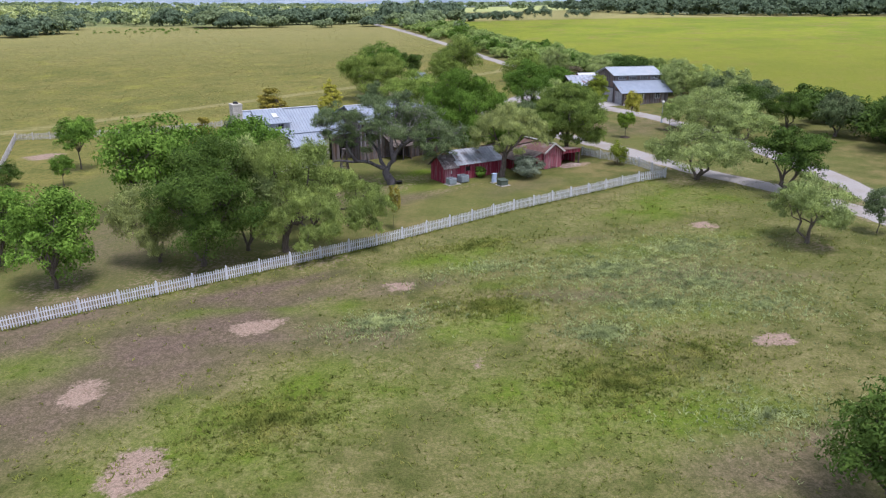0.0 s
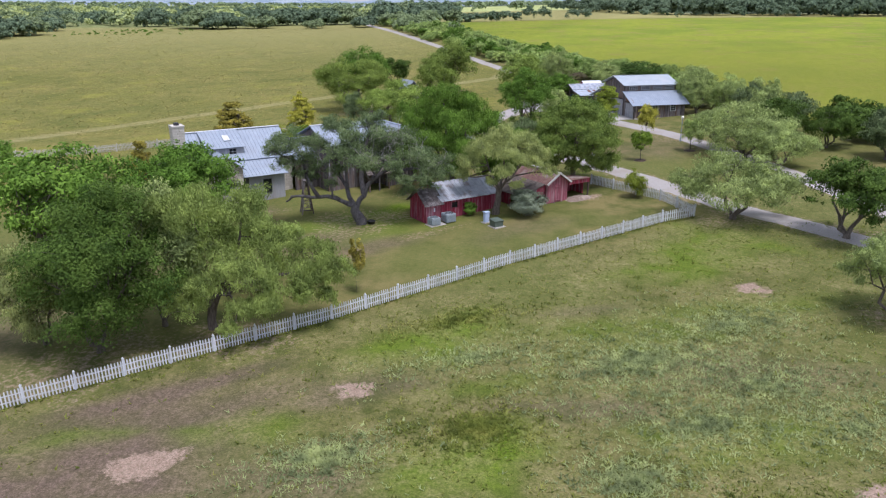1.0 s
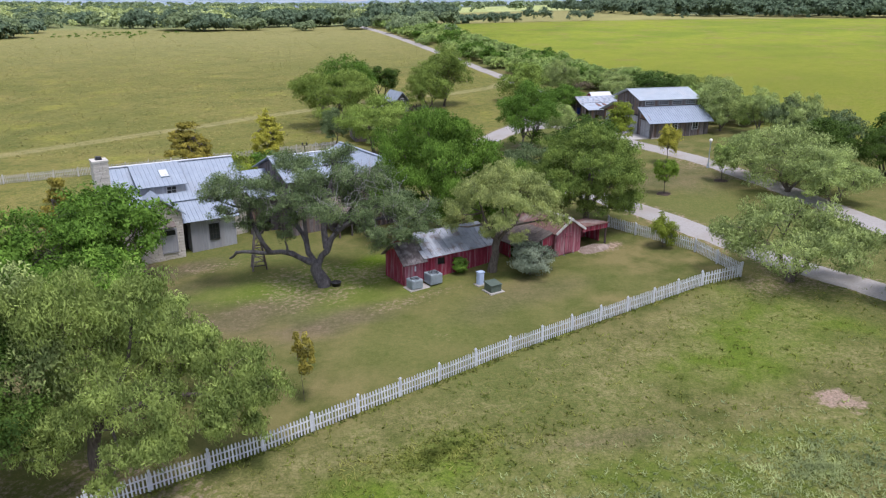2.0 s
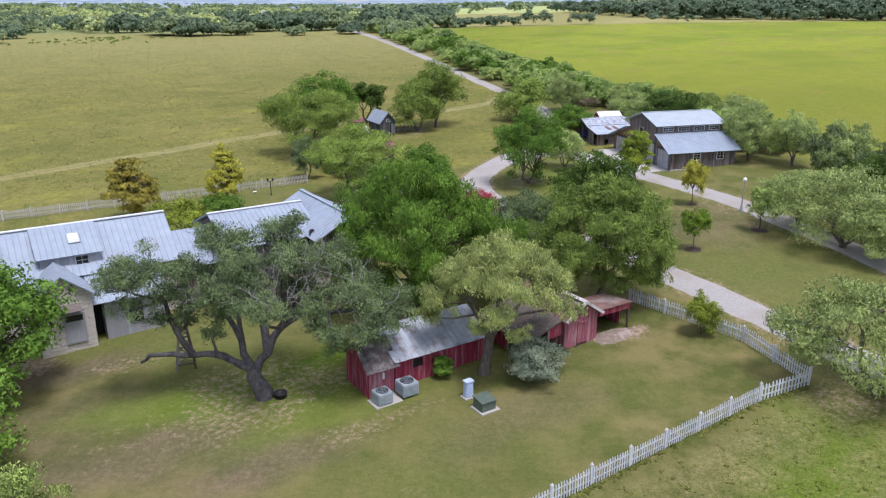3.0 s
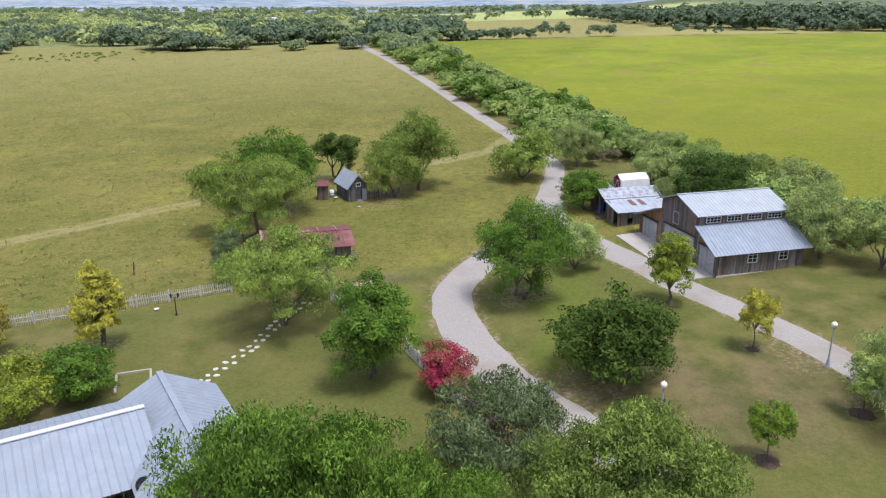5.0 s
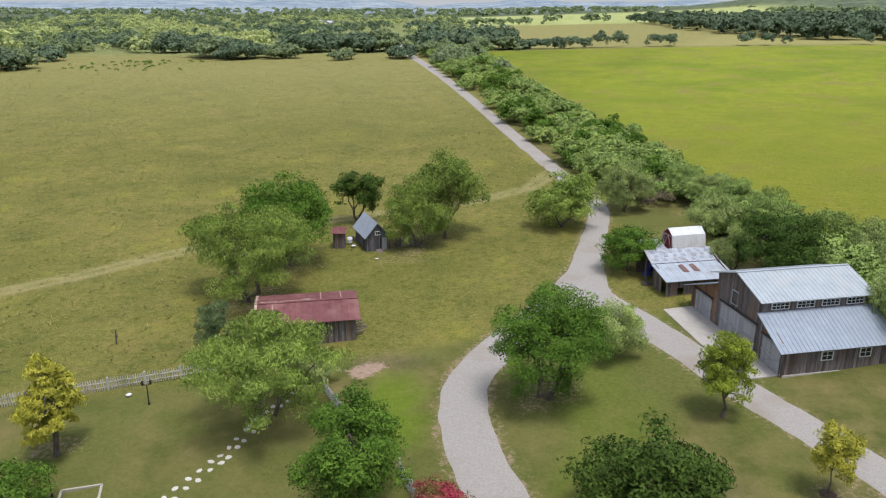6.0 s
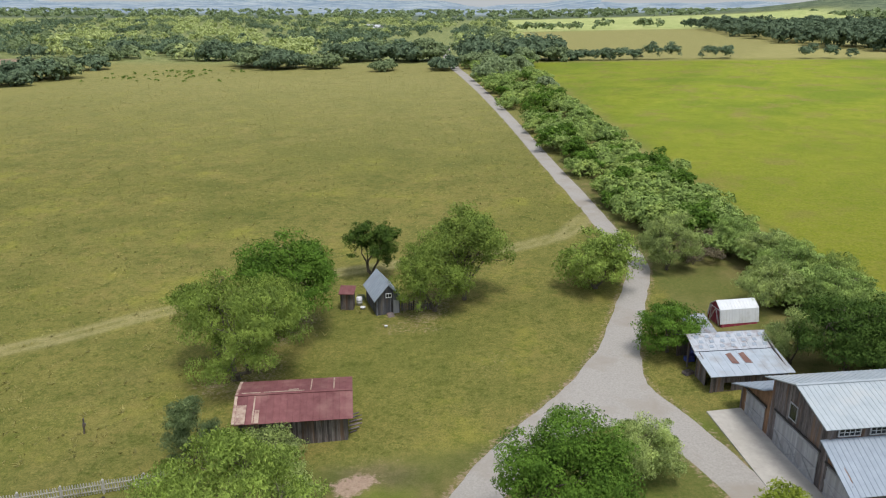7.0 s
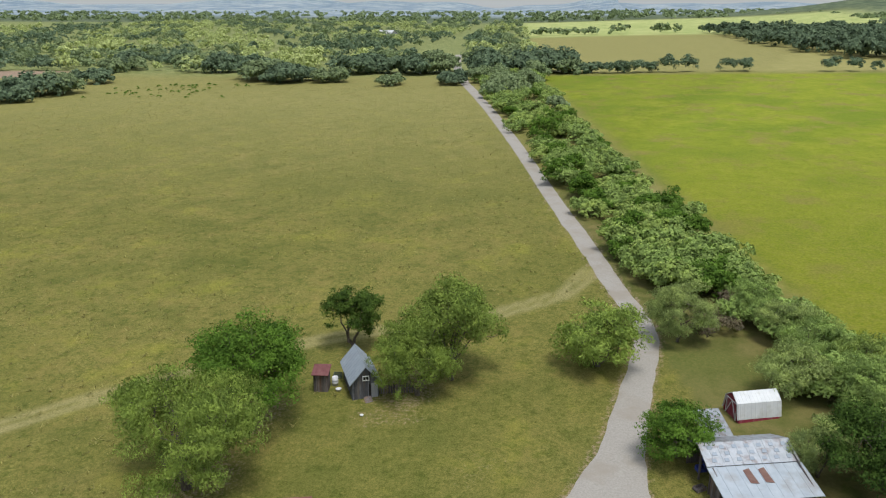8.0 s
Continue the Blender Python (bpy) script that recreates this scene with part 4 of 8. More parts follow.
def tin_roof(bm, a, b, c, d, rib=0.34, high=0.028, thick=0.05):
    """Sheet roof with raised seams from the eave a-b up to d-c, in one piece."""
    a, b, c, d = (Vector(p) for p in (a, b, c, d))
    n = max(1, round((b - a).length / rib))
    nrm = (b - a).cross(d - a).normalized()
    nrm = nrm if nrm.z > 0 else -nrm
    w = 0.036 / max((b - a).length, 0.1)
    prof = []
    for i in range(n + 1):
        m = i / n
        for k, up in ((-w, 0), (-w * 0.5, high), (w * 0.5, high), (w, 0)):
            if -1e-9 <= m + k <= 1 + 1e-9:
                prof.append((m + k, up))
    if prof[0][0] > 1e-6:
        prof.insert(0, (0.0, prof[0][1]))
    if prof[-1][0] < 1 - 1e-6:
        prof.append((1.0, prof[-1][1]))
    low = [bm.verts.new(a.lerp(b, m) + nrm * up) for m, up in prof]
    top = [bm.verts.new(d.lerp(c, m) + nrm * up) for m, up in prof]
    under = [bm.verts.new(p - nrm * thick) for p in (a, b, c, d)]
    for i in range(len(prof) - 1):
        bm.faces.new((low[i], low[i + 1], top[i + 1], top[i]))
    bm.faces.new((under[3], under[2], under[1], under[0]))
    bm.faces.new((under[0], under[1], *low[::-1]))
    bm.faces.new((under[2], under[3], *top))
    bm.faces.new((under[1], under[2], top[-1], low[-1]))
    bm.faces.new((under[3], under[0], low[0], top[0]))


def sheet_roof(parent, material, a, b, c, d, n, label="", lap=0.012):
    """A slope of n separate tin sheets, every second one lapping over its neighbours."""
    a, b, c, d = (Vector(p) for p in (a, b, c, d))
    for i in range(n):
        up = Vector((0, 0, lap * (i % 2)))
        bm = bmesh.new()
        tin_roof(bm, a.lerp(b, i / n) + up, a.lerp(b, (i + 1) / n) + up, d.lerp(c, (i + 1) / n) + up, d.lerp(c, i / n) + up, 0.4, 0.015, 0.02)
        part("roof_sheet", bm, material, parent, label)


def boards(bm, ax, ay, bx, by, z0, top, seed=0, width=0.2, holes=(), thick=0.03, planks=None):
    """Upright boards from a to b (x, y), from z0 up to top(s) at s metres along; holes are (s0, s1, low, high)."""
    rng = random.Random(seed)
    length = math.hypot(bx - ax, by - ay)
    ux, uy = (bx - ax) / length, (by - ay) / length
    nx_, ny_ = uy, -ux
    cuts = sorted({0.0, length, *[h for q in holes for h in q[:2]]})
    s, edges = 0.0, [0.0]
    while s < length - 1e-6:
        e = min(length, s + width * rng.uniform(0.8, 1.2))
        for c in cuts:
            if s + 1e-4 < c < e - 1e-4:
                e = c
                break
        if length - e < 0.05:
            e = length
        edges.append(e)
        s = e
    for s0, s1 in zip(edges, edges[1:]):
        spans = [(z0 - rng.uniform(0, 0.05), None)]
        m = (s0 + s1) / 2
        for h0, h1, lo, hi in holes:
            if h0 < m < h1:
                spans = [(z0, lo), (hi, None)]
        for lo, hi in spans:
            t0, t1 = (top(s0), top(s1)) if hi is None else (hi, hi)
            if t0 - lo < 0.03 and t1 - lo < 0.03:
                continue
            o = rng.uniform(0, 0.022)
            if planks:
                bm = bmesh.new()
            pts = []
            for off in (o, o - thick - 0.02):
                for s_, z_ in ((s0, lo), (s1, lo), (s1, max(t1, lo + 0.01)), (s0, max(t0, lo + 0.01))):
                    pts.append(bm.verts.new((ax + ux * s_ + nx_ * off, ay + uy * s_ + ny_ * off, z_)))
            for f in ((0, 1, 2, 3), (7, 6, 5, 4), (0, 4, 5, 1), (1, 5, 6, 2), (2, 6, 7, 3), (3, 7, 4, 0)):
                bm.faces.new([pts[i] for i in f])
            if planks:
                part("plank", bm, planks[1], planks[0])


def wall(parent, material, *args, label="", **kw):
    """A wall of single planks, each a mesh of its own."""
    root = new("wall")
    root.parent = parent
    tagged(root, label)
    boards(None, *args, planks=(root, material), **kw)
    return root


def flat(z):
    return lambda s: z


def gable(length, low, high):
    return lambda s: low + (high - low) * (1 - abs(2 * s / length - 1))


def window(parent, x, y, z, w, h, along, cols=2, rows=2, name="window", frame_mat=None):
    """A window in a wall: frame, bars and dark panes. along: degrees of the wall's direction; it faces to that direction's right."""
    frame_mat = frame_mat or WHITE
    root = new(name)
    root.parent = parent
    root.matrix_basis = pose(x, y, z, 0, 0, along)
    bm = bmesh.new()
    t = 0.06
    box(bm, -w / 2 - t, w / 2 + t, -0.07, 0.0, -t, 0)
    box(bm, -w / 2 - t, w / 2 + t, -0.07, 0.0, h, h + t)
    box(bm, -w / 2 - t, -w / 2, -0.07, 0.0, 0, h)
    box(bm, w / 2, w / 2 + t, -0.07, 0.0, 0, h)
    for i in range(1, cols):
        box(bm, -w / 2 + w * i / cols - 0.018, -w / 2 + w * i / cols + 0.018, -0.055, -0.01, 0, h)
    for j in range(1, rows):
        box(bm, -w / 2, w / 2, -0.05, -0.012, h * j / rows - 0.018, h * j / rows + 0.018)
    part("frame", bm, frame_mat, root)
    bm = bmesh.new()
    box(bm, -w / 2, w / 2, -0.03, -0.005, 0, h)
    part("pane", bm, GLASS, root)
    return root


def sliding_door(parent, x, y, z, w, h, along, leaves=2, brace=True):
    """Pale plank door with a dark track and diagonal braces."""
    root = new("door")
    root.parent = parent
    root.matrix_basis = pose(x, y, z, 0, 0, along)
    for k in range(leaves):
        x0, x1 = w * k / leaves + 0.01, w * (k + 1) / leaves - 0.01
        bm = bmesh.new()
        boards(bm, x0, -0.05, x1, -0.05, 0.03, flat(h), 3 + k, 0.18)
        part("leaf", bm, PALEWOOD, root)
        rails = [((x0, -0.09, 0.1), (x1, -0.09, 0.1)), ((x0, -0.09, h - 0.1), (x1, -0.09, h - 0.1)), ((x0, -0.09, h / 2), (x1, -0.09, h / 2))]
        rails += [((x0, -0.094, 0.12), (x1, -0.094, h / 2)), ((x0, -0.098, h / 2), (x1, -0.098, 0.12))] if brace else []
        for a, b in rails:
            bm = bmesh.new()
            bar(bm, a, b, 0.03, 0.1)
            part("brace", bm, PALEWOOD, root)
    bm = bmesh.new()
    bar(bm, (-0.2, -0.1, h + 0.12), (w + 0.2, -0.1, h + 0.12), 0.06, 0.12)
    part("track", bm, DARKMETAL, root, "dark iron sliding track")
    return root


# ---- barn with two lean-tos ----
barn = thing("barn", 28.7, 124.0, 3.72, 17, "weathered grey board barn with a raised tin roof", "barn")
BL = 8.3
wall(barn, GREYWOOD, 0, 0, BL, 0, 0, flat(2.0), 11, holes=[(2.9, 3.7, 0.95, 1.85), (5.9, 6.7, 0.95, 1.85)])
wall(barn, GREYWOOD, BL, 0, BL, 2.75, 0, lambda s: 2.0 + s * 0.56, 12)
wall(barn, GREYWOOD, 0, 2.75, 0, 0, 0, lambda s: 2.0 + (2.75 - s) * 0.56, 13, holes=[(0.3, 2.5, 0, 2.0)])
wall(barn, GREYWOOD, 0, 8.7, 0, 2.75, 0, gable(5.95, 4.45, 5.45), 14, holes=[(0.7, 5.3, 0, 2.35), (2.0, 2.75, 2.75, 3.75)])
wall(barn, GREYWOOD, BL, 2.75, BL, 8.7, 0, gable(5.95, 4.45, 5.45), 15)
wall(barn, GREYWOOD, 0, 2.75, BL, 2.75, 3.4, flat(4.45), 16)
wall(barn, GREYWOOD, BL, 8.7, 0, 8.7, 0, flat(4.45), 17)
wall(barn, BROWNWOOD, 0, 12.3, 0, 8.7, 0, lambda s: 2.05 + s * 0.40, 18, holes=[(0.6, 3.0, 0, 2.0)], label="warm brown boards of the rear lean-to")
wall(barn, BROWNWOOD, BL, 12.3, 0, 12.3, 0, flat(2.05), 19, label="warm brown boards of the rear lean-to")
wall(barn, BROWNWOOD, BL, 8.7, BL, 12.3, 0, lambda s: 3.5 - s * 0.40, 20, label="warm brown boards of the rear lean-to")
bm = bmesh.new()
tin_roof(bm, (-0.6, 2.35, 4.42), (BL + 0.35, 2.35, 4.42), (BL + 0.35, 5.72, 5.55), (-0.6, 5.72, 5.55))
part("roof", bm, BARNTIN, barn, "pale galvanised upper roof")
bm = bmesh.new()
tin_roof(bm, (BL + 0.35, 9.05, 4.42), (-0.6, 9.05, 4.42), (-0.6, 5.724, 5.55), (BL + 0.35, 5.724, 5.55))
part("roof", bm, BARNTIN, barn, "pale galvanised upper roof")
bm = bmesh.new()
bar(bm, (-0.62, 5.72, 5.57), (BL + 0.37, 5.72, 5.57), 0.22, 0.05)
part("ridge_cap", bm, BARNTIN, barn)
bm = bmesh.new()
tin_roof(bm, (-0.6, -0.45, 1.86), (BL + 0.5, -0.45, 1.86), (BL + 0.5, 2.72, 3.58), (-0.6, 2.72, 3.58))
part("roof", bm, TINBLUE, barn, "blue-grey tin roof of the front lean-to")
bm = bmesh.new()
tin_roof(bm, (BL + 0.3, 12.7, 2.0), (-0.7, 12.7, 2.0), (-0.7, 8.74, 3.55), (BL + 0.3, 8.74, 3.55))
part("roof", bm, TIN, barn)
for i in range(4):
    window(barn, 1.15 + i * 2.0, 2.70, 3.78, 1.3, 0.42, 0, 4, 2)
for x in (3.3, 6.3):
    window(barn, x, -0.02, 0.95, 0.8, 0.9, 0, 2, 3)
window(barn, 0.0, 6.33, 2.75, 0.72, 1.0, -90, 1, 1, frame_mat=PALEWOOD)
sliding_door(barn, 0, 2.45, 0, 2.15, 2.0, -90, 1)
sliding_door(barn, 0, 8.0, 0, 4.6, 2.3, -90, 3)
sliding_door(barn, 0, 11.7, 0, 2.4, 1.95, -90, 1)
for y, z in ((0.0, 2.0), (2.75, 4.4), (8.7, 4.4), (12.3, 2.0)):
    bm = bmesh.new()
    box(bm, -0.05, 0.08, y - 0.07, y + 0.07, -0.3, z)
    part("corner_post", bm, GREYWOOD, barn)
wall(barn, BROWNWOOD, -0.02, 2.5, -0.02, 0.3, 2.02, lambda s: 2.0 + (2.75 - s) * 0.52, 21, label="warm brown boards above the door")
bm = bmesh.new()
box(bm, -0.02, BL + 0.1, -0.12, 12.35, -0.5, 0.02)
part("foundation", bm, CONCRETE, barn)
# the apron follows the slope of the yard
bm = bmesh.new()
rows = []
for k in range(9):
    y = 0.2 + 12.0 * k / 8
    row = []
    for x in (-2.95 + 0.35 * k / 8, -0.03):
        q = barn.matrix_world @ Vector((x, y, 0))
        z = max(land_z(q.x, q.y) + 0.09, 0.0)
        row.append((bm.verts.new((q.x, q.y, z)), bm.verts.new((q.x, q.y, z - 0.4))))
    rows.append(row)
for (a, b), (c, d) in zip(rows, rows[1:]):
    bm.faces.new((a[0], b[0], d[0], c[0]))
    bm.faces.new((a[1], a[0], c[0], c[1]))
    bm.faces.new((b[0], b[1], d[1], d[0]))
for a, b in (rows[0], rows[-1]):
    bm.faces.new((a[0], a[1], b[1], b[0]))
bmesh.ops.recalc_face_normals(bm, faces=bm.faces)
slabob = part("concrete_apron", bm, CONCRETE, None)
tagged(slabob, "pale concrete apron before the barn doors", "pavement", kind="structure")

# ---- open tool shed behind the barn ----
shed = thing("tool_shed", 23.35, 137.7, 3.86, 17, "old open tool shed with patched tin roof", "shed")
wall(shed, GREYWOOD, 0, 0, 6.0, 0, 0, flat(1.62), 31, holes=[(1.0, 1.6, 0.1, 0.8)])
wall(shed, GREYWOOD, 6.0, 0, 6.0, 6.0, 0, lambda s: 1.6 + 1.3 * min(s / 4.1, 1) - 0.5 * max(0, s - 4.1), 32)
wall(shed, GREYWOOD, 6.0, 6.0, 0, 6.0, 0, flat(1.9), 33)
wall(shed, GREYWOOD, 0, 2.4, 0, 1.0, 0, lambda s: 2.2 - s * 0.3, 34)
for y, z in ((0, 1.6), (2.5, 2.1), (4.1, 2.8), (6.0, 1.9)):
    bm = bmesh.new()
    box(bm, -0.06, 0.06, y - 0.06, y + 0.06, -0.2, z)
    part("post", bm, GREYWOOD, shed)
bm = bmesh.new()
tin_roof(bm, (-0.35, -0.45, 1.55), (6.3, -0.45, 1.55), (6.3, 2.5, 2.15), (-0.35, 2.5, 2.15), 0.66, 0.02)
part("roof", bm, SHEDTIN, shed, "pale tin sheets with two rusty squares")
bm = bmesh.new()
tin_roof(bm, (-0.35, 2.5, 2.22), (6.2, 2.5, 2.22), (6.2, 4.16, 2.95), (-0.35, 4.16, 2.95), 0.66, 0.02)
part("roof", bm, OLDTIN, shed, "mottled grey tin roof")
bm = bmesh.new()
tin_roof(bm, (6.2, 6.4, 1.9), (-0.35, 6.4, 1.9), (-0.35, 4.164, 2.95), (6.2, 4.164, 2.95), 0.66, 0.02)
part("roof", bm, OLDTIN, shed, "mottled grey tin roof")
for x in (1.4, 2.45):
    bm = bmesh.new()
    slab(bm, (x + 0.58, 0.95, 1.875), (x + 1.12, 0.85, 1.855), (x + 1.02, 2.2, 2.125), (x + 0.55, 2.05, 2.095), 0.02)
    part("rusty_sheet", bm, RUSTBROWN, shed, "rust-red roof sheet")
# rows of darker pads stand for the shading on the roof's bumps
for i in range(7):
    for j in range(3):
        x, y = 0.15 + 0.88 * i + 0.2 * (j % 2), 2.75 + 0.46 * j
        z = 2.22 + (y - 2.5) * 0.44 + 0.03
        bm = bmesh.new()
        slab(bm, (x, y, z), (x + 0.36, y, z), (x + 0.32, y + 0.22, z + 0.13), (x + 0.04, y + 0.22, z + 0.13), 0.03)
        part("roof_patch", bm, TINBLUE, shed)
bm = bmesh.new()
tin_roof(bm, (1.6, 6.35, 1.7), (3.6, 6.35, 1.7), (4.1, 10.2, 1.95), (1.7, 10.2, 1.95), 0.5, 0.02)
part("roof", bm, OLDTIN, shed, "low tin roof between the sheds")

garden = thing("garden_shed", 26.0, 149.15, 4.32, 20, "small red gambrel shed with a white metal roof", "shed")
prof = [(0, 0), (0, 0.30), (0.28, 1.55), (1.15, 2.15), (2.02, 1.55), (2.3, 0.30), (2.3, 0)]
bm = bmesh.new()
for x in (0.0, 3.42):
    f = [bm.verts.new((x, y, z)) for y, z in prof]
    g = [bm.verts.new((x + 0.06, y, z)) for y, z in prof]
    bm.faces.new(f[::-1])
    bm.faces.new(g)
    for k in range(len(f)):
        bm.faces.new((f[k], f[(k + 1) % 7], g[(k + 1) % 7], g[k]))
box(bm, 0.06, 3.42, 0, 0.06, 0, 0.30)
box(bm, 0.06, 3.42, 2.24, 2.3, 0, 0.30)
part("wall", bm, REDWOOD, garden)
bm = bmesh.new()
for (y0, z0), (y1, z1) in zip(prof[1:-2], prof[2:-1]):
    tin_roof(bm, (-0.12, y0, z0 + 0.03), (3.62, y0, z0 + 0.03), (3.62, y1, z1 + 0.03), (-0.12, y1, z1 + 0.03), 0.3, 0.015, 0.03)
part("roof", bm, WHITETIN, garden)
bm = bmesh.new()
for a, b in (((0.4, 0.05), (0.4, 1.45)), ((1.9, 0.05), (1.9, 1.45)), ((0.4, 1.45), (1.9, 1.45)), ((0.4, 0.05), (1.15, 1.45)), ((1.15, 1.45), (1.9, 0.05)), ((0, 0.32), (0.28, 1.57)), ((2.3, 0.32), (2.02, 1.57)), ((0.28, 1.57), (1.15, 2.17)), ((1.15, 2.17), (2.02, 1.57))):
    bar(bm, (-0.03, *a), (-0.03, *b), 0.08, 0.03)
part("trim", bm, WHITE, garden, "white door braces and trim")

# ---- low shed with the red roof ----
cow = thing("cattle_shed", -8.86, 126.42, 2.72, 16.7, "low weathered board shed under a rust-red tin roof", "shed")
CL, CD, RIDGE = 7.25, 4.3, 2.15
wall(cow, GREYWOOD, 0, 0, CL, 0, -0.1, flat(2.05), 41, 0.17)
wall(cow, GREYWOOD, CL, 0, CL, CD, -0.1, lambda s: 2.05 + min(s * 0.30, 0.645, 0.645 - (s - RIDGE) * 0.13), 42, holes=[(1.0, 3.2, -0.1, 1.7)])
wall(cow, GREYWOOD, CL, CD, 0, CD, -0.1, flat(2.41), 43)
wall(cow, GREYWOOD, 0, CD, 0, 0, -0.1, lambda s: 2.05 + min((CD - s) * 0.30, 0.645, 0.645 - (CD - s - RIDGE) * 0.13), 44)
sheet_roof(cow, RUST, (-0.4, -0.45, 2.0), (7.65, -0.45, 2.0), (7.65, RIDGE, 2.80), (-0.4, RIDGE, 2.80), 9)
sheet_roof(cow, RUST, (7.65, CD + 0.45, 2.46), (-0.4, CD + 0.45, 2.46), (-0.4, RIDGE + 0.004, 2.80), (7.65, RIDGE + 0.004, 2.80), 9)
bm = bmesh.new()
bar(bm, (-0.4, RIDGE, 2.82), (7.65, RIDGE, 2.82), 0.25, 0.03)
part("ridge_cap", bm, RUST, cow)
WORNTIN = plain("worn_pale_rust", (0.36, 0.25, 0.20), (0.52, 0.43, 0.36), 2.5, 0.8, 0.1, relief=0.2, islands=0.1, c2=(0.24, 0.13, 0.12), scale2=1.6)


def on_roof(x, y):
    return (x, y, min(2.0 + (y + 0.45) * 0.3077, 2.80 - (y - RIDGE) * 0.1308) + 0.055)


# worn strips: the verge, a patched lap half-way up, and odd bare sheets along the eave
for x0, x1, y0, y1 in ((-0.42, -0.22, -0.45, 2.1), (-0.42, -0.22, 2.2, 4.7), (0.0, 1.3, 2.32, 2.46), (1.5, 4.3, 2.34, 2.46), (3.2, 3.9, 2.60, 2.75), (1.05, 1.35, -0.42, 0.7), (-0.2, 0.45, -0.44, 1.2), (0.9, 1.0, -0.4, 1.95), (6.3, 6.38, 2.4, 4.6), (4.7, 4.77, 2.4, 4.6)):
    bm = bmesh.new()
    slab(bm, on_roof(x0, y0), on_roof(x1, y0), on_roof(x1, y1), on_roof(x0, y1), 0.012)
    part("worn_lap", bm, WORNTIN, cow, "pale worn edge of the tin")
woodpile = thing("woodpile", 0, 0, 0, 0, "stack of grey planks leaning at the shed's end", "woodpile")
woodpile.matrix_world = cow.matrix_world.copy()
for k in range(9):
    bm = bmesh.new()
    bar(bm, (CL + 0.1, 0.8 + 0.25 * k, 0.15 + 0.12 * (k % 4)), (CL + 0.6 + 0.2 * (k % 3), 1.0 + 0.25 * k, 0.2 + 0.13 * (k % 4)), 0.12, 0.05)
    part("plank", bm, GREYWOOD, woodpile)

# ---- little shack and privy ----
shack = thing("shack", -5.1, 148.6, 3.38, 28, "tiny grey log shack with a pale tin roof", "shack")
wall(shack, SLATEWOOD, 0, 0, 2.3, 0, 0, gable(2.3, 1.65, 2.95), 51, 0.16, holes=[(1.0, 1.6, 0, 1.35), (0.95, 1.45, 1.75, 2.1)])
wall(shack, SLATEWOOD, 2.3, 0, 2.3, 4.2, 0, flat(1.65), 52, 0.16)
wall(shack, SLATEWOOD, 2.3, 4.2, 0, 4.2, 0, gable(2.3, 1.65, 2.95), 53, 0.16)
wall(shack, SLATEWOOD, 0, 4.2, 0, 0, 0, flat(1.65), 54, 0.16)
bm = bmesh.new()
tin_roof(bm, (-0.25, 4.5, 1.5), (-0.25, -0.3, 1.5), (1.15, -0.3, 3.08), (1.15, 4.5, 3.08), 0.5, 0.02)
part("roof", bm, TIN, shack)
bm = bmesh.new()
tin_roof(bm, (2.55, -0.3, 1.5), (2.55, 4.5, 1.5), (1.153, 4.5, 3.08), (1.153, -0.3, 3.08), 0.5, 0.02)
part("roof", bm, TIN, shack)
# sheet behind the door hole, its colour standing for the shade inside
bm = bmesh.new()
box(bm, 1.0, 1.6, 0.05, 0.09, 0.0, 1.35)
part("doorway", bm, DARK, shack, "near-black panel for the shade behind the open door")
window(shack, 1.2, -0.02, 1.76, 0.46, 0.32, 0, 2, 1)
bm = bmesh.new()
box(bm, 1.65, 2.2, -0.1, -0.04, 0.05, 1.4)
part("door", bm, PALEWOOD, shack, "pale door standing open")
bm = bmesh.new()
slab(bm, (0.95, -0.05, 0.2), (1.6, -0.05, 0.2), (1.6, -0.9, 0.04), (0.95, -0.9, 0.04), 0.05)
part("ramp", bm, GREYWOOD, shack)
rail = thing("plank_fence", -3.0, 150.0, 3.45, 12, "rough grey plank pen beside the shack", "fence")
for i in range(14):
    bm = bmesh.new()
    box(bm, i * 0.22, i * 0.22 + 0.14, -0.02, 0.02, -0.1, 0.95 + 0.12 * math.sin(i * 2.7))
    part("plank", bm, GREYWOOD, rail)
bm = bmesh.new()
bar(bm, (0, 0.04, 0.6), (3.0, 0.04, 0.6), 0.04, 0.08)
part("rail", bm, GREYWOOD, rail)
privy = thing("privy", -8.85, 149.5, 3.30, 8, "narrow grey privy with a rusty roof", "privy")
for i, (a, b) in enumerate((((0, 0), (1.2, 0)), ((1.2, 0), (1.2, 1.2)), ((1.2, 1.2), (0, 1.2)), ((0, 1.2), (0, 0)))):
    wall(privy, GREYWOOD, *a, *b, -0.1, flat(1.75 + 0.2 * (i == 2)), 60 + i, 0.18)
bm = bmesh.new()
tin_roof(bm, (-0.15, -0.2, 1.72), (1.35, -0.2, 1.72), (1.35, 1.35, 2.05), (-0.15, 1.35, 2.05), 0.4, 0.02)
part("roof", bm, RUST, privy)


# ---- farmhouse ----
house = thing("farmhouse", -20.2, 83.6, 0.86, 33, "rambling farmhouse of pale stone and boards with tin roofs", "house")


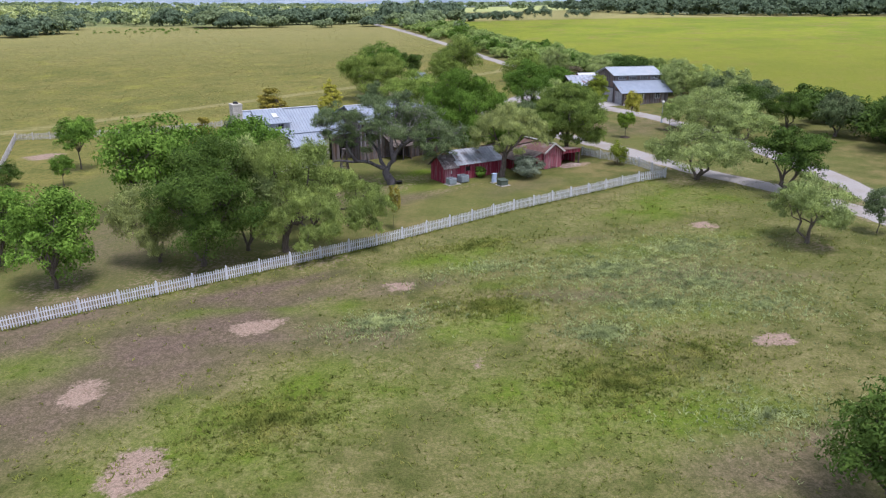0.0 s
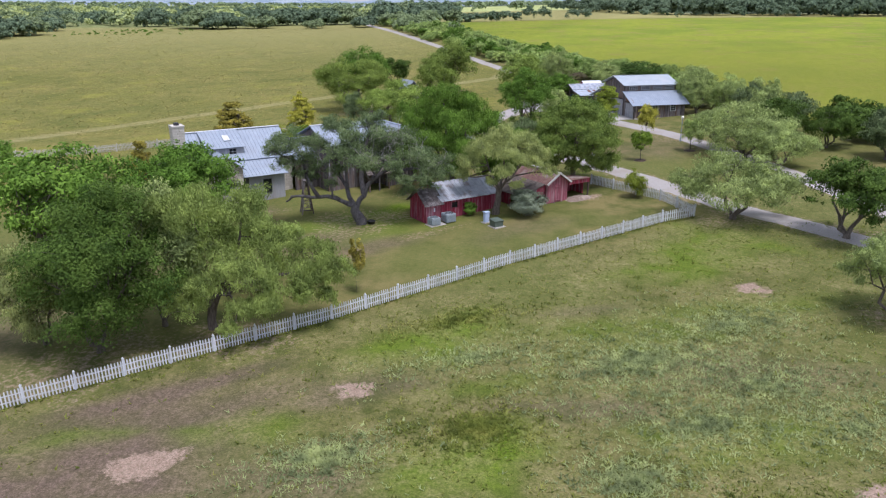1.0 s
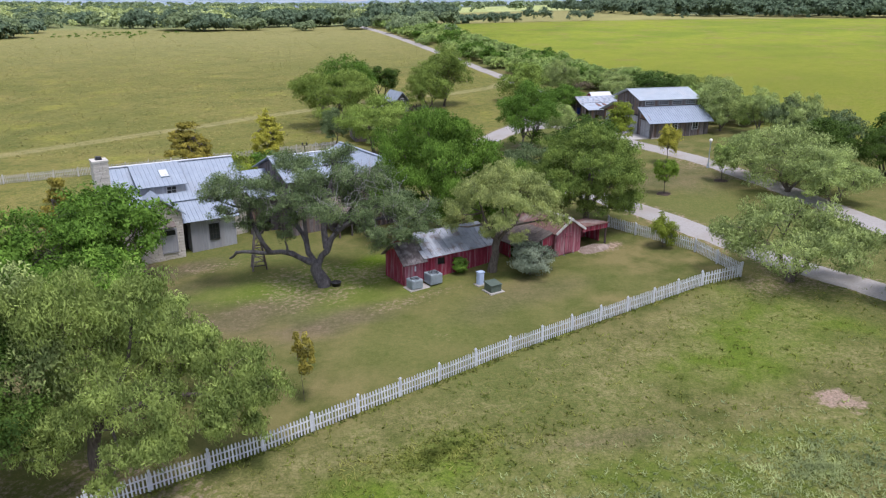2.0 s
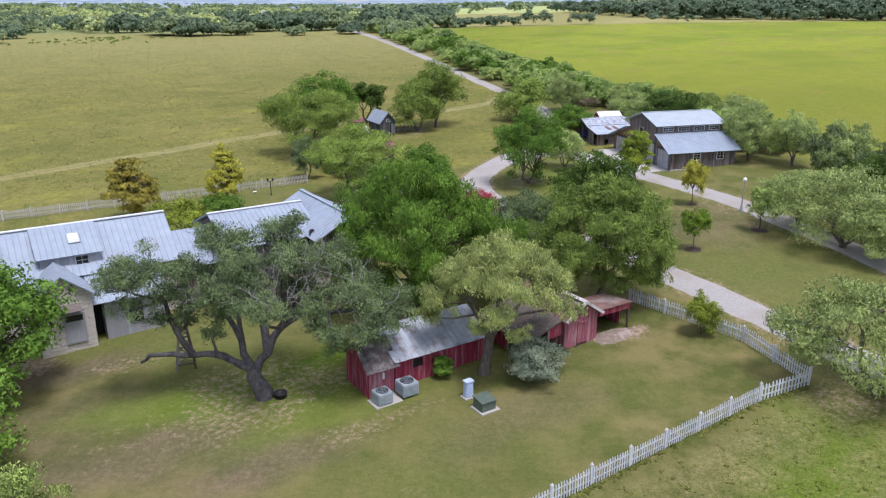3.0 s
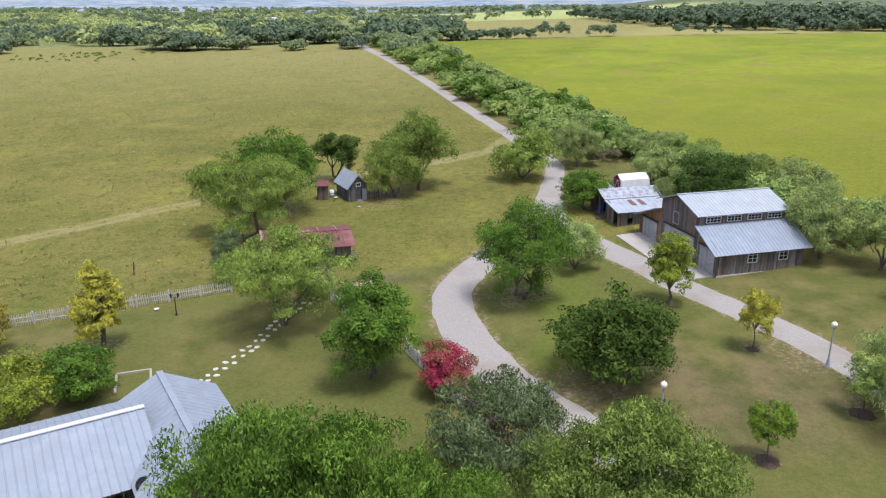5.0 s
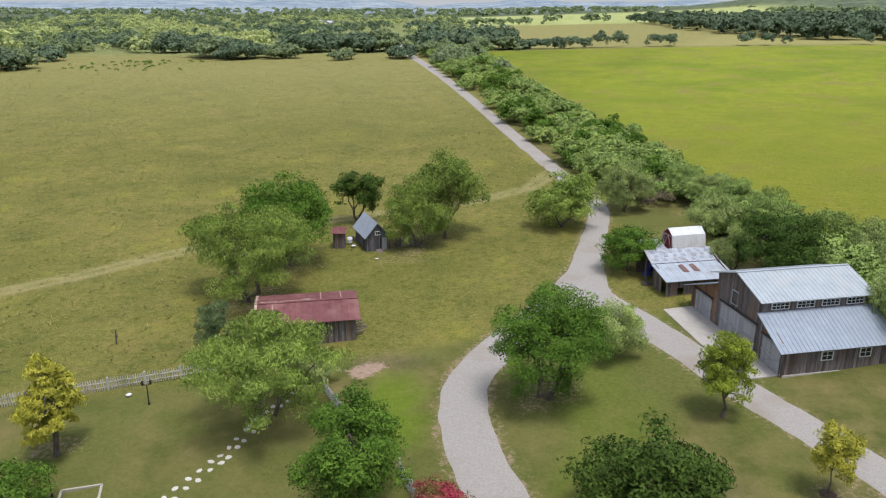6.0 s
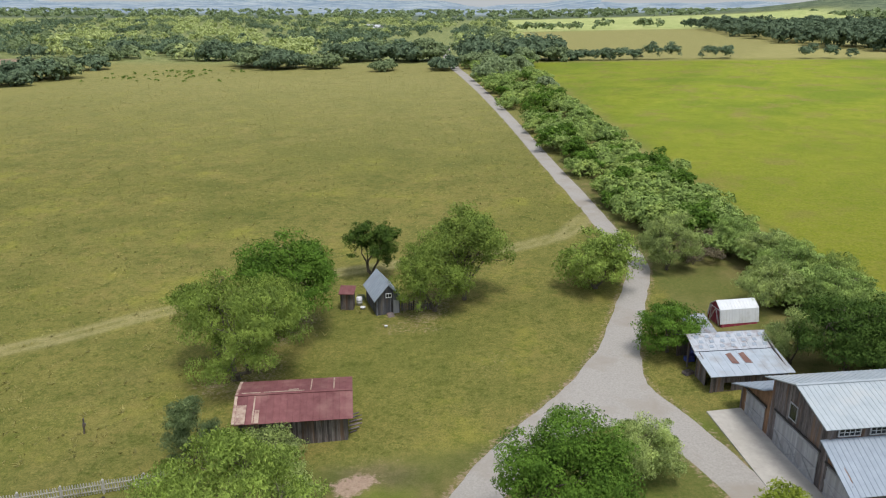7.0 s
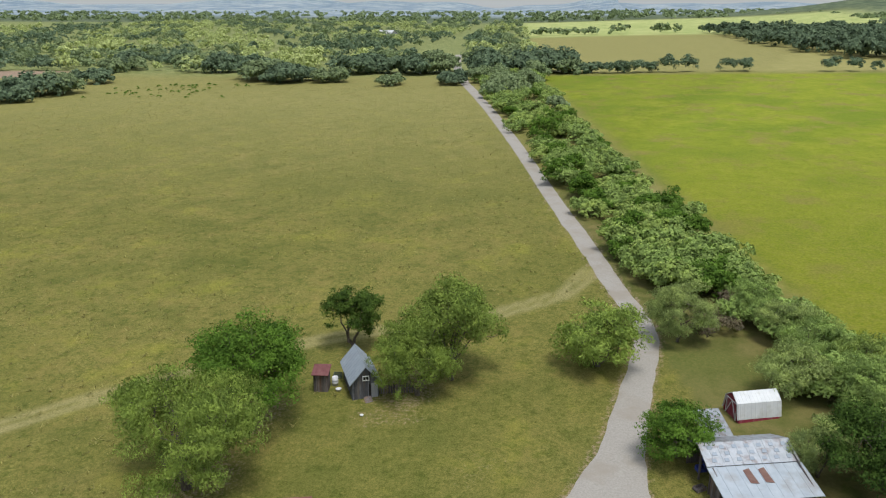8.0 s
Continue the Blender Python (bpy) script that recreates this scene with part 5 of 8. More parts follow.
def block_mesh(seed):
    """One dressed stone of unit size, with uneven edges."""
    rng = random.Random(seed)
    bm = bmesh.new()
    e = 0.03
    front = [bm.verts.new((x + rng.uniform(-e, e), 1.0, z + rng.uniform(-e, e))) for x, z in ((0.03, 0.04), (0.97, 0.04), (0.97, 0.96), (0.03, 0.96))]
    rim = [bm.verts.new((x, 0.82, z)) for x, z in ((0, 0), (1, 0), (1, 1), (0, 1))]
    back = [bm.verts.new((x, 0, z)) for x, z in ((0, 0), (1, 0), (1, 1), (0, 1))]
    bm.faces.new(front[::-1])
    for p, q in ((front, rim), (rim, back)):
        for i in range(4):
            bm.faces.new((p[i], p[(i + 1) % 4], q[(i + 1) % 4], q[i]))
    bmesh.ops.recalc_face_normals(bm, faces=bm.faces)
    me = bpy.data.meshes.new("stone")
    bm.to_mesh(me)
    bm.free()
    me.materials.append(STONE)
    return me


BLOCKS = [block_mesh(s) for s in range(6)]


def stones(parent, ax, ay, bx, by, z0, top, seed, course=0.3):
    """Coursed stone blocks, each a piece of its own with its own face."""
    rng = random.Random(seed)
    length = math.hypot(bx - ax, by - ay)
    ux, uy = (bx - ax) / length, (by - ay) / length
    turn = Matrix(((ux, uy, 0), (uy, -ux, 0), (0, 0, 1))).to_4x4()
    z = z0
    while z < max(top(length / 2), top(0.01)) - 0.02:
        h = course * rng.uniform(0.8, 1.2)
        s = 0.0
        while s < length - 0.02:
            e = min(length, s + rng.uniform(0.35, 0.7))
            if length - e < 0.2:
                e = length
            t = min(z + h, top((s + e) / 2))
            if t - z > 0.06:
                q = new("stone", BLOCKS[rng.randrange(6)])
                q.parent = parent
                k = -0.12
                q.matrix_basis = Matrix.Translation((ax + ux * (s + 0.01) + uy * k, ay + uy * (s + 0.01) - ux * k, z + 0.01)) @ turn @ Matrix.Diagonal((e - s - 0.02, 0.12 + rng.uniform(0.015, 0.035), t - z - 0.02, 1))
            s = e
        z += h


def stone_wall(parent, material, *args, label="", **kw):
    root = new("wall")
    root.parent = parent
    tagged(root, label)
    stones(root, *args, **kw)
    return root


# main range
stone_wall(house, STONE, -1.2, 8.8, -1.2, 2.4, 0, gable(6.4, 3.9, 6.3), 2)
stone_wall(house, STONE, -1.2, 2.4, 9.0, 2.4, 0, flat(3.95), 3)
stone_wall(house, STONE, 9.0, 2.4, 9.0, 8.8, 0, gable(6.4, 3.9, 6.3), 4)
bm = bmesh.new()
box(bm, -1.12, 8.92, 2.48, 8.72, -0.3, 3.9)
part("wall_core", bm, MORTAR, house)
bm = bmesh.new()
tin_roof(bm, (-1.4, 1.9, 3.95), (9.05, 1.9, 3.95), (9.05, 5.6, 6.4), (-1.4, 5.6, 6.4), 0.36)
part("roof", bm, TIN, house)
bm = bmesh.new()
tin_roof(bm, (9.05, 9.3, 3.95), (-1.4, 9.3, 3.95), (-1.4, 5.604, 6.4), (9.05, 5.604, 6.4), 0.36)
part("roof", bm, TIN, house)
bm = bmesh.new()
bar(bm, (-1.42, 5.6, 6.43), (9.07, 5.6, 6.43), 0.34, 0.06)
part("ridge_cap", bm, WHITETIN, house, "bright white ridge cap")
# dormer with its window
bm = bmesh.new()
tin_roof(bm, (0.6, 2.5, 5.15), (4.5, 2.5, 5.15), (4.5, 5.4, 6.45), (0.6, 5.4, 6.45), 0.36)
part("roof", bm, TIN, house)
wall(house, PALEWOOD, 0.8, 2.75, 4.3, 2.75, 3.9, flat(5.22), 5, 0.25)
wall(house, PALEWOOD, 4.3, 2.75, 4.3, 4.9, 3.9, lambda s: 5.22 + s * 0.45, 6, 0.25)
window(house, 3.2, 2.72, 4.45, 0.7, 0.55, 0, 2, 2, frame_mat=PALEWOOD)
sky_light = new("skylight")
sky_light.parent = house
sky_light.matrix_basis = Matrix.LocRotScale((3.0, 4.0, 5.85), Euler((radians(24), 0, 0)), (0.8, 0.8, 0.6))
bm = bmesh.new()
for x0, x1, y0, y1 in ((-0.45, 0.45, -0.65, -0.57), (-0.45, 0.45, 0.57, 0.65), (-0.45, -0.37, -0.57, 0.57), (0.37, 0.45, -0.57, 0.57)):
    box(bm, x0, x1, y0, y1, -0.05, 0.12)
part("frame", bm, METALGREY, sky_light)
bm = bmesh.new()
box(bm, -0.37, 0.37, -0.57, 0.57, -0.02, 0.09)
part("pane", bm, WHITE, sky_light, "milky white skylight pane")
# chimney
bm = bmesh.new()
box(bm, -2.28, -1.27, 2.52, 3.68, -0.2, 7.48)
box(bm, -2.36, -1.19, 2.44, 3.76, 7.48, 7.62)
chimney = part("chimney", bm, CREAM, house, "cream limewashed stone chimney")
for i, (a, b) in enumerate((((-2.3, 2.5), (-1.25, 2.5)), ((-1.25, 2.5), (-1.25, 3.7)), ((-1.25, 3.7), (-2.3, 3.7)), ((-2.3, 3.7), (-2.3, 2.5)))):
    stones(chimney, *a, *b, -0.2, flat(7.5), 20 + i, 0.25)
bm = bmesh.new()
box(bm, -2.02, -1.55, 2.85, 3.35, 7.62, 7.86, 0.05)
part("chimney_pot", bm, DARKMETAL, house, "dark chimney cap")
# stone gable wing
stone_wall(house, STONE, 0.0, -0.4, 3.05, -0.4, -0.2, gable(3.05, 3.55, 4.75), 8, 0.24, label="cream stone gable wall")
stone_wall(house, STONE, 3.05, -0.4, 3.05, 2.4, -0.2, flat(3.5), 9, 0.24, label="cream stone gable wall")
stone_wall(house, STONE, 0.0, 2.4, 0.0, -0.4, -0.2, flat(3.5), 10, 0.24, label="cream stone gable wall")
bm = bmesh.new()
box(bm, 0.08, 2.97, -0.32, 2.4, -0.3, 3.45)
for y in (-0.32, 2.3):
    v = [bm.verts.new(p) for p in ((0.08, y, 3.45), (2.97, y, 3.45), (1.525, y, 4.65))]
    bm.faces.new(v)
part("wall_core", bm, MORTAR, house)
bm = bmesh.new()
tin_roof(bm, (-0.25, 3.6, 3.5), (-0.25, -0.7, 3.5), (1.525, -0.7, 4.92), (1.525, 3.6, 4.92), 0.4)
part("roof", bm, TIN, house)
bm = bmesh.new()
tin_roof(bm, (3.3, -0.7, 3.5), (3.3, 3.6, 3.5), (1.528, 3.6, 4.92), (1.528, -0.7, 4.92), 0.4)
part("roof", bm, TIN, house)
bm = bmesh.new()
for x0, x1, z0, z1 in ((1.35, 2.55, 0.55, 0.67), (1.35, 2.55, 2.35, 2.47), (1.35, 1.47, 0.67, 2.35), (2.43, 2.55, 0.67, 2.35)):
    box(bm, x0, x1, -0.5, -0.42, z0, z1)
box(bm, 1.47, 2.43, -0.47, -0.43, 0.67, 1.95)
part("shutter", bm, PALEWOOD, house, "pale grey closed shutter")
bm = bmesh.new()
box(bm, 1.47, 2.43, -0.46, -0.43, 1.95, 2.35)
part("pane", bm, GLASS, house)
bm = bmesh.new()
slab(bm, (0.9, -1.0, 2.75), (2.4, -1.0, 2.75), (2.4, -0.44, 3.05), (0.9, -0.44, 3.05), 0.06)
part("awning", bm, SHAKE, house, "small weathered awning")
# boarded lean-to
wall(house, PALEWOOD, 3.75, 0.1, 7.3, 0.1, 0, flat(2.75), 22, 0.3, holes=[(5.2, 5.9, 1.0, 2.2)], label="pale grey vertical boards")
wall(house, PALEWOOD, 7.3, 0.1, 7.3, 2.4, 0, lambda s: 2.75 + s * 0.4, 23, 0.3, label="pale grey vertical boards")
wall(house, PALEWOOD, 3.75, 2.0, 3.75, 0.1, 0, flat(2.75), 24, 0.3, label="pale grey vertical boards")
bm = bmesh.new()
tin_roof(bm, (3.06, -0.35, 2.72), (7.6, -0.35, 2.72), (7.6, 2.4, 4.05), (3.06, 2.4, 4.05), 0.36)
part("roof", bm, TIN, house)
window(house, 5.55, 0.08, 1.0, 0.7, 1.2, 0, 3, 3, frame_mat=DARKMETAL)
# no door here: a near-black sheet stands for the shade of the recess
bm = bmesh.new()
box(bm, 3.1, 3.72, 1.2, 1.3, 0, 2.7)
part("doorway", bm, DARK, house, "near-black panel for the shade in the recess")
# link and the boarded upper range
bm = bmesh.new()
tin_roof(bm, (9.05, 1.2, 3.5), (13.0, 1.2, 3.5), (13.0, 4.2, 5.3), (9.05, 4.2, 5.3), 0.36)
part("roof", bm, TINBLUE, house)
bm = bmesh.new()
tin_roof(bm, (13.0, 7.2, 3.5), (9.05, 7.2, 3.5), (9.05, 4.204, 5.3), (13.0, 4.204, 5.3), 0.36)
part("roof", bm, TIN, house)
wall(house, GREYWOOD, 9.0, 1.6, 13.0, 1.6, 0, flat(3.5), 25, holes=[(1.0, 1.8, 0.1, 2.2), (2.5, 3.3, 1.0, 2.2)])
wall(house, GREYWOOD, 13.0, 6.8, 9.0, 6.8, 0, flat(3.5), 26)
W0, W1 = 11.2, 18.0
OLD = "dark old barn boards with empty windows"
wall(house, GREYWOOD, W0 + 0.3, -1.0, W1, -1.0, 0, flat(5.15), 27, holes=[(0.5, 1.3, 3.2, 4.6), (3.0, 3.9, 3.4, 4.7), (4.3, 4.9, 3.4, 4.7)], label=OLD)
wall(house, GREYWOOD, W0 + 0.3, 6.0, W0 + 0.3, -1.0, 0, gable(7.0, 5.15, 6.4), 28, label=OLD)
wall(house, GREYWOOD, W1, 6.0, W0 + 0.3, 6.0, 0, flat(5.15), 29, label=OLD)
for k in range(12):
    x = W0 + 0.42 + 0.52 * k
    bm = bmesh.new()
    box(bm, x - 0.035, x + 0.035, -1.09, -1.045, 2.0 + 0.15 * (k % 3), 5.1)
    part("batten", bm, PALEWOOD, house, "pale bleached batten")
# near-black sheet behind the window holes, for the shade of the room
bm = bmesh.new()
box(bm, W0 + 0.5, W1, -0.8, -0.7, 0, 5.1)
part("room_dark", bm, DARK, house)
bm = bmesh.new()
tin_roof(bm, (W0, -1.4, 5.1), (W1, -1.4, 5.1), (W1, 2.5, 6.6), (W0, 2.5, 6.6), 0.36)
part("roof", bm, TIN, house)
bm = bmesh.new()
tin_roof(bm, (W1, 6.7, 5.0), (W0, 6.7, 5.0), (W0, 2.504, 6.6), (W1, 2.504, 6.6), 0.36)
part("roof", bm, TIN, house)
bm = bmesh.new()
bar(bm, (W0 - 0.02, 2.5, 6.63), (W1, 2.5, 6.63), 0.3, 0.05)
part("ridge_cap", bm, WHITETIN, house, "bright white ridge cap")
# cross range
bm = bmesh.new()
C0, C1 = 16.6, 22.0
tin_roof(bm, (C0, 5.6, 5.2), (C0, -3.2, 5.2), (19.3, -3.2, 6.62), (19.3, 5.6, 6.62), 0.40)
tin_roof(bm, (C1, -3.2, 5.2), (C1, 5.6, 5.2), (19.304, 5.6, 6.62), (19.304, -3.2, 6.62), 0.40)
bar(bm, (19.3, -3.22, 6.65), (19.3, 5.62, 6.65), 0.3, 0.05)
part("roof", bm, TIN, house)
wall(house, GREYWOOD, 17.2, -2.8, 21.4, -2.8, 0, gable(4.2, 5.2, 6.4), 30)
wall(house, GREYWOOD, 21.4, -2.8, 21.4, 5.2, 0, flat(5.2), 31)
wall(house, GREYWOOD, 21.4, 5.2, 17.2, 5.2, 0, gable(4.2, 5.2, 6.4), 32)
wall(house, GREYWOOD, 17.2, 1.0, 17.2, -2.8, 0, flat(5.2), 33)
# shingled porch
bm = bmesh.new()
slab(bm, (14.5, -3.9, 2.26), (17.1, -3.9, 2.26), (17.1, -1.05, 3.27), (14.5, -1.05, 3.27), 0.08)
porch = part("porch_roof", bm, SHAKE, house, "brown weathered shingle porch roof")
rng = random.Random(4)
for j in range(8):
    y = -3.9 + j * 0.36
    z = 2.3 + j * 0.13
    x = 14.5
    while x < 17.1:
        w = rng.uniform(0.3, 0.5)
        bm = bmesh.new()
        slab(bm, (x, y, z), (x + w - 0.015, y, z), (x + w - 0.015, y + 0.42, z + 0.1 + rng.uniform(0, 0.03)), (x, y + 0.42, z + 0.1), 0.03)
        part("shingle", bm, SHAKE, porch)
        x += w
for x in (14.7, 15.8, 16.9):
    bm = bmesh.new()
    box(bm, x - 0.06, x + 0.06, -3.8, -3.68, -0.2, 2.25)
    part("porch_post", bm, GREYWOOD, house)
for x, y in ((13.9, -1.75), (17.0, -1.75)):
    dish = new("satellite_dish")
    dish.parent = house
    dish.matrix_basis = pose(x, y, 5.35, 62, 0, 20) @ Matrix.Scale(0.8, 4)
    bm = bmesh.new()
    bmesh.ops.create_cone(bm, cap_ends=False, segments=18, radius1=0.06, radius2=0.42, depth=0.12)
    bmesh.ops.solidify(bm, geom=bm.faces[:], thickness=0.02)
    part("dish", bm, DARKMETAL, dish)
    bm = bmesh.new()
    pipe(bm, (0, 0, -0.08), (0, -0.15, -0.5), 0.025)
    pipe(bm, (0, 0, -0.05), (0, 0.1, 0.4), 0.015)
    part("arm", bm, DARKMETAL, dish)

# ---- red sheds ----
GREYRUST = plain("grey_rusted_roof", (0.085, 0.072, 0.072), (0.175, 0.150, 0.148), 3.0, 0.8, 0.15, relief=0.2, depth=0.01, islands=0.25, c2=(0.27, 0.25, 0.25), scale2=1.5)
red = thing("red_shed", 0.03, 77.9, 1.18, 33.7, "long faded red board shed with a grey tin roof", "shed")
wall(red, PINKWOOD, 0, 0, 1.5, 0, -0.1, flat(1.72), 71, 0.16, label="boards bleached to greyish pink")
wall(red, REDWOOD, 0, 2.6, 0, 0, -0.1, gable(2.6, 1.72, 2.75), 72, 0.16)
wall(red, REDWOOD, 1.5, 2.6, 0, 2.6, -0.1, flat(1.72), 73, 0.16)
wall(red, REDWOOD, 1.5, 0.12, 7.6, 0.12, -0.1, flat(1.95), 74, 0.18, holes=[(1.3, 1.9, 1.05, 1.55)])
wall(red, REDWOOD, 7.6, 0.12, 7.6, 4.0, -0.1, gable(3.9, 1.95, 3.0), 75, 0.18)
wall(red, REDWOOD, 7.6, 4.0, 1.5, 4.0, -0.1, flat(1.95), 76, 0.18)
wall(red, REDWOOD, 1.5, 4.0, 1.5, 0.12, -0.1, gable(3.9, 1.95, 3.0), 77, 0.18)
# the shade inside the wall hole is a near-black panel set behind it
bm = bmesh.new()
box(bm, 2.8, 3.4, 0.2, 0.24, 1.05, 1.55)
part("opening", bm, DARK, red, "near-black panel for the shade in a small wall hole")
sheet_roof(red, GREYRUST, (-0.25, -0.3, 1.6), (1.75, -0.3, 1.6), (1.75, 1.3, 2.85), (-0.25, 1.3, 2.85), 5, "brown rusted roof sheet")
sheet_roof(red, GREYRUST, (1.75, 2.9, 1.6), (-0.25, 2.9, 1.6), (-0.25, 1.304, 2.85), (1.75, 1.304, 2.85), 5, "brown rusted roof sheet")
sheet_roof(red, OLDTIN, (1.45, -0.25, 1.82), (7.7, -0.25, 1.82), (7.7, 2.05, 3.05), (1.45, 2.05, 3.05), 8)
sheet_roof(red, OLDTIN, (7.7, 4.35, 1.82), (1.45, 4.35, 1.82), (1.45, 2.054, 3.05), (7.7, 2.054, 3.05), 8)

coop = thing("barn_shed", 9.75, 82.0, 1.45, 33.7, "bleached red gabled shed with open lean-tos", "shed")
wall(coop, PINKWOOD, 1.55, 0, 4.1, 0, 0.35, gable(2.55, 2.25, 3.0), 81, 0.18, holes=[(0.95, 1.7, 0.4, 1.95)])
wall(coop, PINKWOOD, 4.1, 0, 4.1, 4.6, 0.35, flat(2.25), 82, 0.18)
wall(coop, PINKWOOD, 4.1, 4.6, 1.55, 4.6, 0.35, gable(2.55, 2.25, 3.0), 83, 0.18)
wall(coop, PINKWOOD, 1.55, 4.6, 1.55, 0, 0.35, flat(2.25), 84, 0.18)
bm = bmesh.new()
boards(bm, 2.5, -0.04, 3.25, -0.04, 0.4, flat(1.98), 85, 0.15)
for z in (0.55, 1.8):
    bar(bm, (2.5, -0.09, z), (3.25, -0.09, z), 0.03, 0.09)
part("door", bm, PINKWOOD, coop, "plank door bleached pink")
bm = bmesh.new()
tin_roof(bm, (1.35, 4.9, 2.12), (1.35, -0.3, 2.12), (2.83, -0.3, 3.1), (2.83, 4.9, 3.1), 0.5, 0.02)
part("roof", bm, RUSTBROWN, coop)
bm = bmesh.new()
tin_roof(bm, (4.3, -0.3, 2.12), (4.3, 4.9, 2.12), (2.832, 4.9, 3.1), (2.832, -0.3, 3.1), 0.5, 0.02)
part("roof", bm, RUSTBROWN, coop)
bm = bmesh.new()
bar(bm, (1.35, -0.32, 2.14), (2.83, -0.32, 3.12), 0.10, 0.16)
bar(bm, (4.3, -0.32, 2.14), (2.83, -0.32, 3.12), 0.10, 0.16)
bar(bm, (2.83, -0.3, 3.14), (2.83, 4.9, 3.14), 0.36, 0.04)
part("bargeboard", bm, OLDWHITE, coop, "pale weathered ridge and barge boards")
bm = bmesh.new()
tin_roof(bm, (-1.3, 4.9, 1.3), (-1.3, 0.1, 1.3), (1.5, 0.1, 2.2), (1.5, 4.9, 2.2), 0.6, 0.03)
part("roof", bm, SHAKE, coop, "grey-brown lean-to roof")
bm = bmesh.new()
tin_roof(bm, (6.95, -0.15, 2.22), (6.95, 2.3, 1.98), (4.15, 2.3, 2.02), (4.15, -0.15, 2.26), 0.6, 0.02)
part("roof", bm, RUSTBROWN, coop)
for x, y, z in ((6.75, 0.0, 2.15), (6.75, 2.15, 1.95), (-1.1, 0.2, 1.35), (0.4, 0.2, 1.85), (-1.1, 4.7, 1.35)):
    bm = bmesh.new()
    box(bm, x - 0.06, x + 0.06, y - 0.06, y + 0.06, -0.3, z)
    part("post", bm, GREYWOOD, coop)
bm = bmesh.new()
bar(bm, (4.15, 0.0, 2.10), (6.8, 0.0, 2.06), 0.06, 0.16)
part("beam", bm, GREYWOOD, coop)
wall(coop, REDWOOD, 4.2, -0.06, 6.85, -0.06, 1.82, flat(2.16), 86, 0.2)
wall(coop, REDWOOD, 6.8, 0.7, 6.8, 2.2, -0.1, flat(1.95), 87, 0.2)
wall(coop, REDWOOD, 6.8, 2.2, 4.2, 2.2, -0.1, flat(1.95), 88, 0.2)
wall(coop, REDWOOD, -1.1, 4.7, -1.1, 2.0, -0.1, flat(1.3), 89, 0.2)
wall(coop, REDWOOD, 0.5, 0.2, 1.5, 0.2, 1.2, lambda s: 1.85 + s * 0.3, 90, 0.2)
bm = bmesh.new()
for k in range(3):
    box(bm, 2.4, 3.3, -0.25 - 0.26 * k, -0.02 - 0.26 * k, 0.24 - 0.16 * k, 0.28 - 0.16 * k)
for x in (2.38, 3.32):
    bar(bm, (x, -0.8, -0.1), (x, -0.05, 0.35), 0.05, 0.12)
part("steps", bm, GREYWOOD, coop, "worn grey wooden steps")
for k in range(6):
    bm = bmesh.new()
    box(bm, 1.7 + 0.45 * k, 1.9 + 0.45 * k, 0.1, 0.3, -0.3, 0.35)
    part("pier", bm, STONE, coop)

EARTH = plain("dry_earth", (0.150, 0.115, 0.090), (0.290, 0.230, 0.190), 5, 0.95, relief=0.7, depth=0.04, c2=(0.34, 0.28, 0.24), scale2=1.5)
rng = random.Random(12)
bm = bmesh.new()
rings = [[bm.verts.new((1.75 * q * math.cos(math.tau * k / 20) * rng.uniform(0.85, 1.15), 0.85 * q * math.sin(math.tau * k / 20) * rng.uniform(0.85, 1.15), z + rng.uniform(-0.03, 0.03))) for k in range(20)] for q, z in ((1.0, -0.08), (0.75, 0.10), (0.45, 0.20), (0.15, 0.24))]
for p, q in zip(rings, rings[1:]):
    for k in range(20):
        bm.faces.new((p[k], p[(k + 1) % 20], q[(k + 1) % 20], q[k]))
bm.faces.new(rings[-1])
heap = part("earth_heap", bm, EARTH, None, "", True)
heap.matrix_world = coop.matrix_world @ pose(5.3, -0.35, -0.02)
heap.matrix_world.translation.z = land_z(heap.matrix_world.translation.x, heap.matrix_world.translation.y)
tagged(heap, "low heap of dry earth spilling from the open lean-to", "earth")

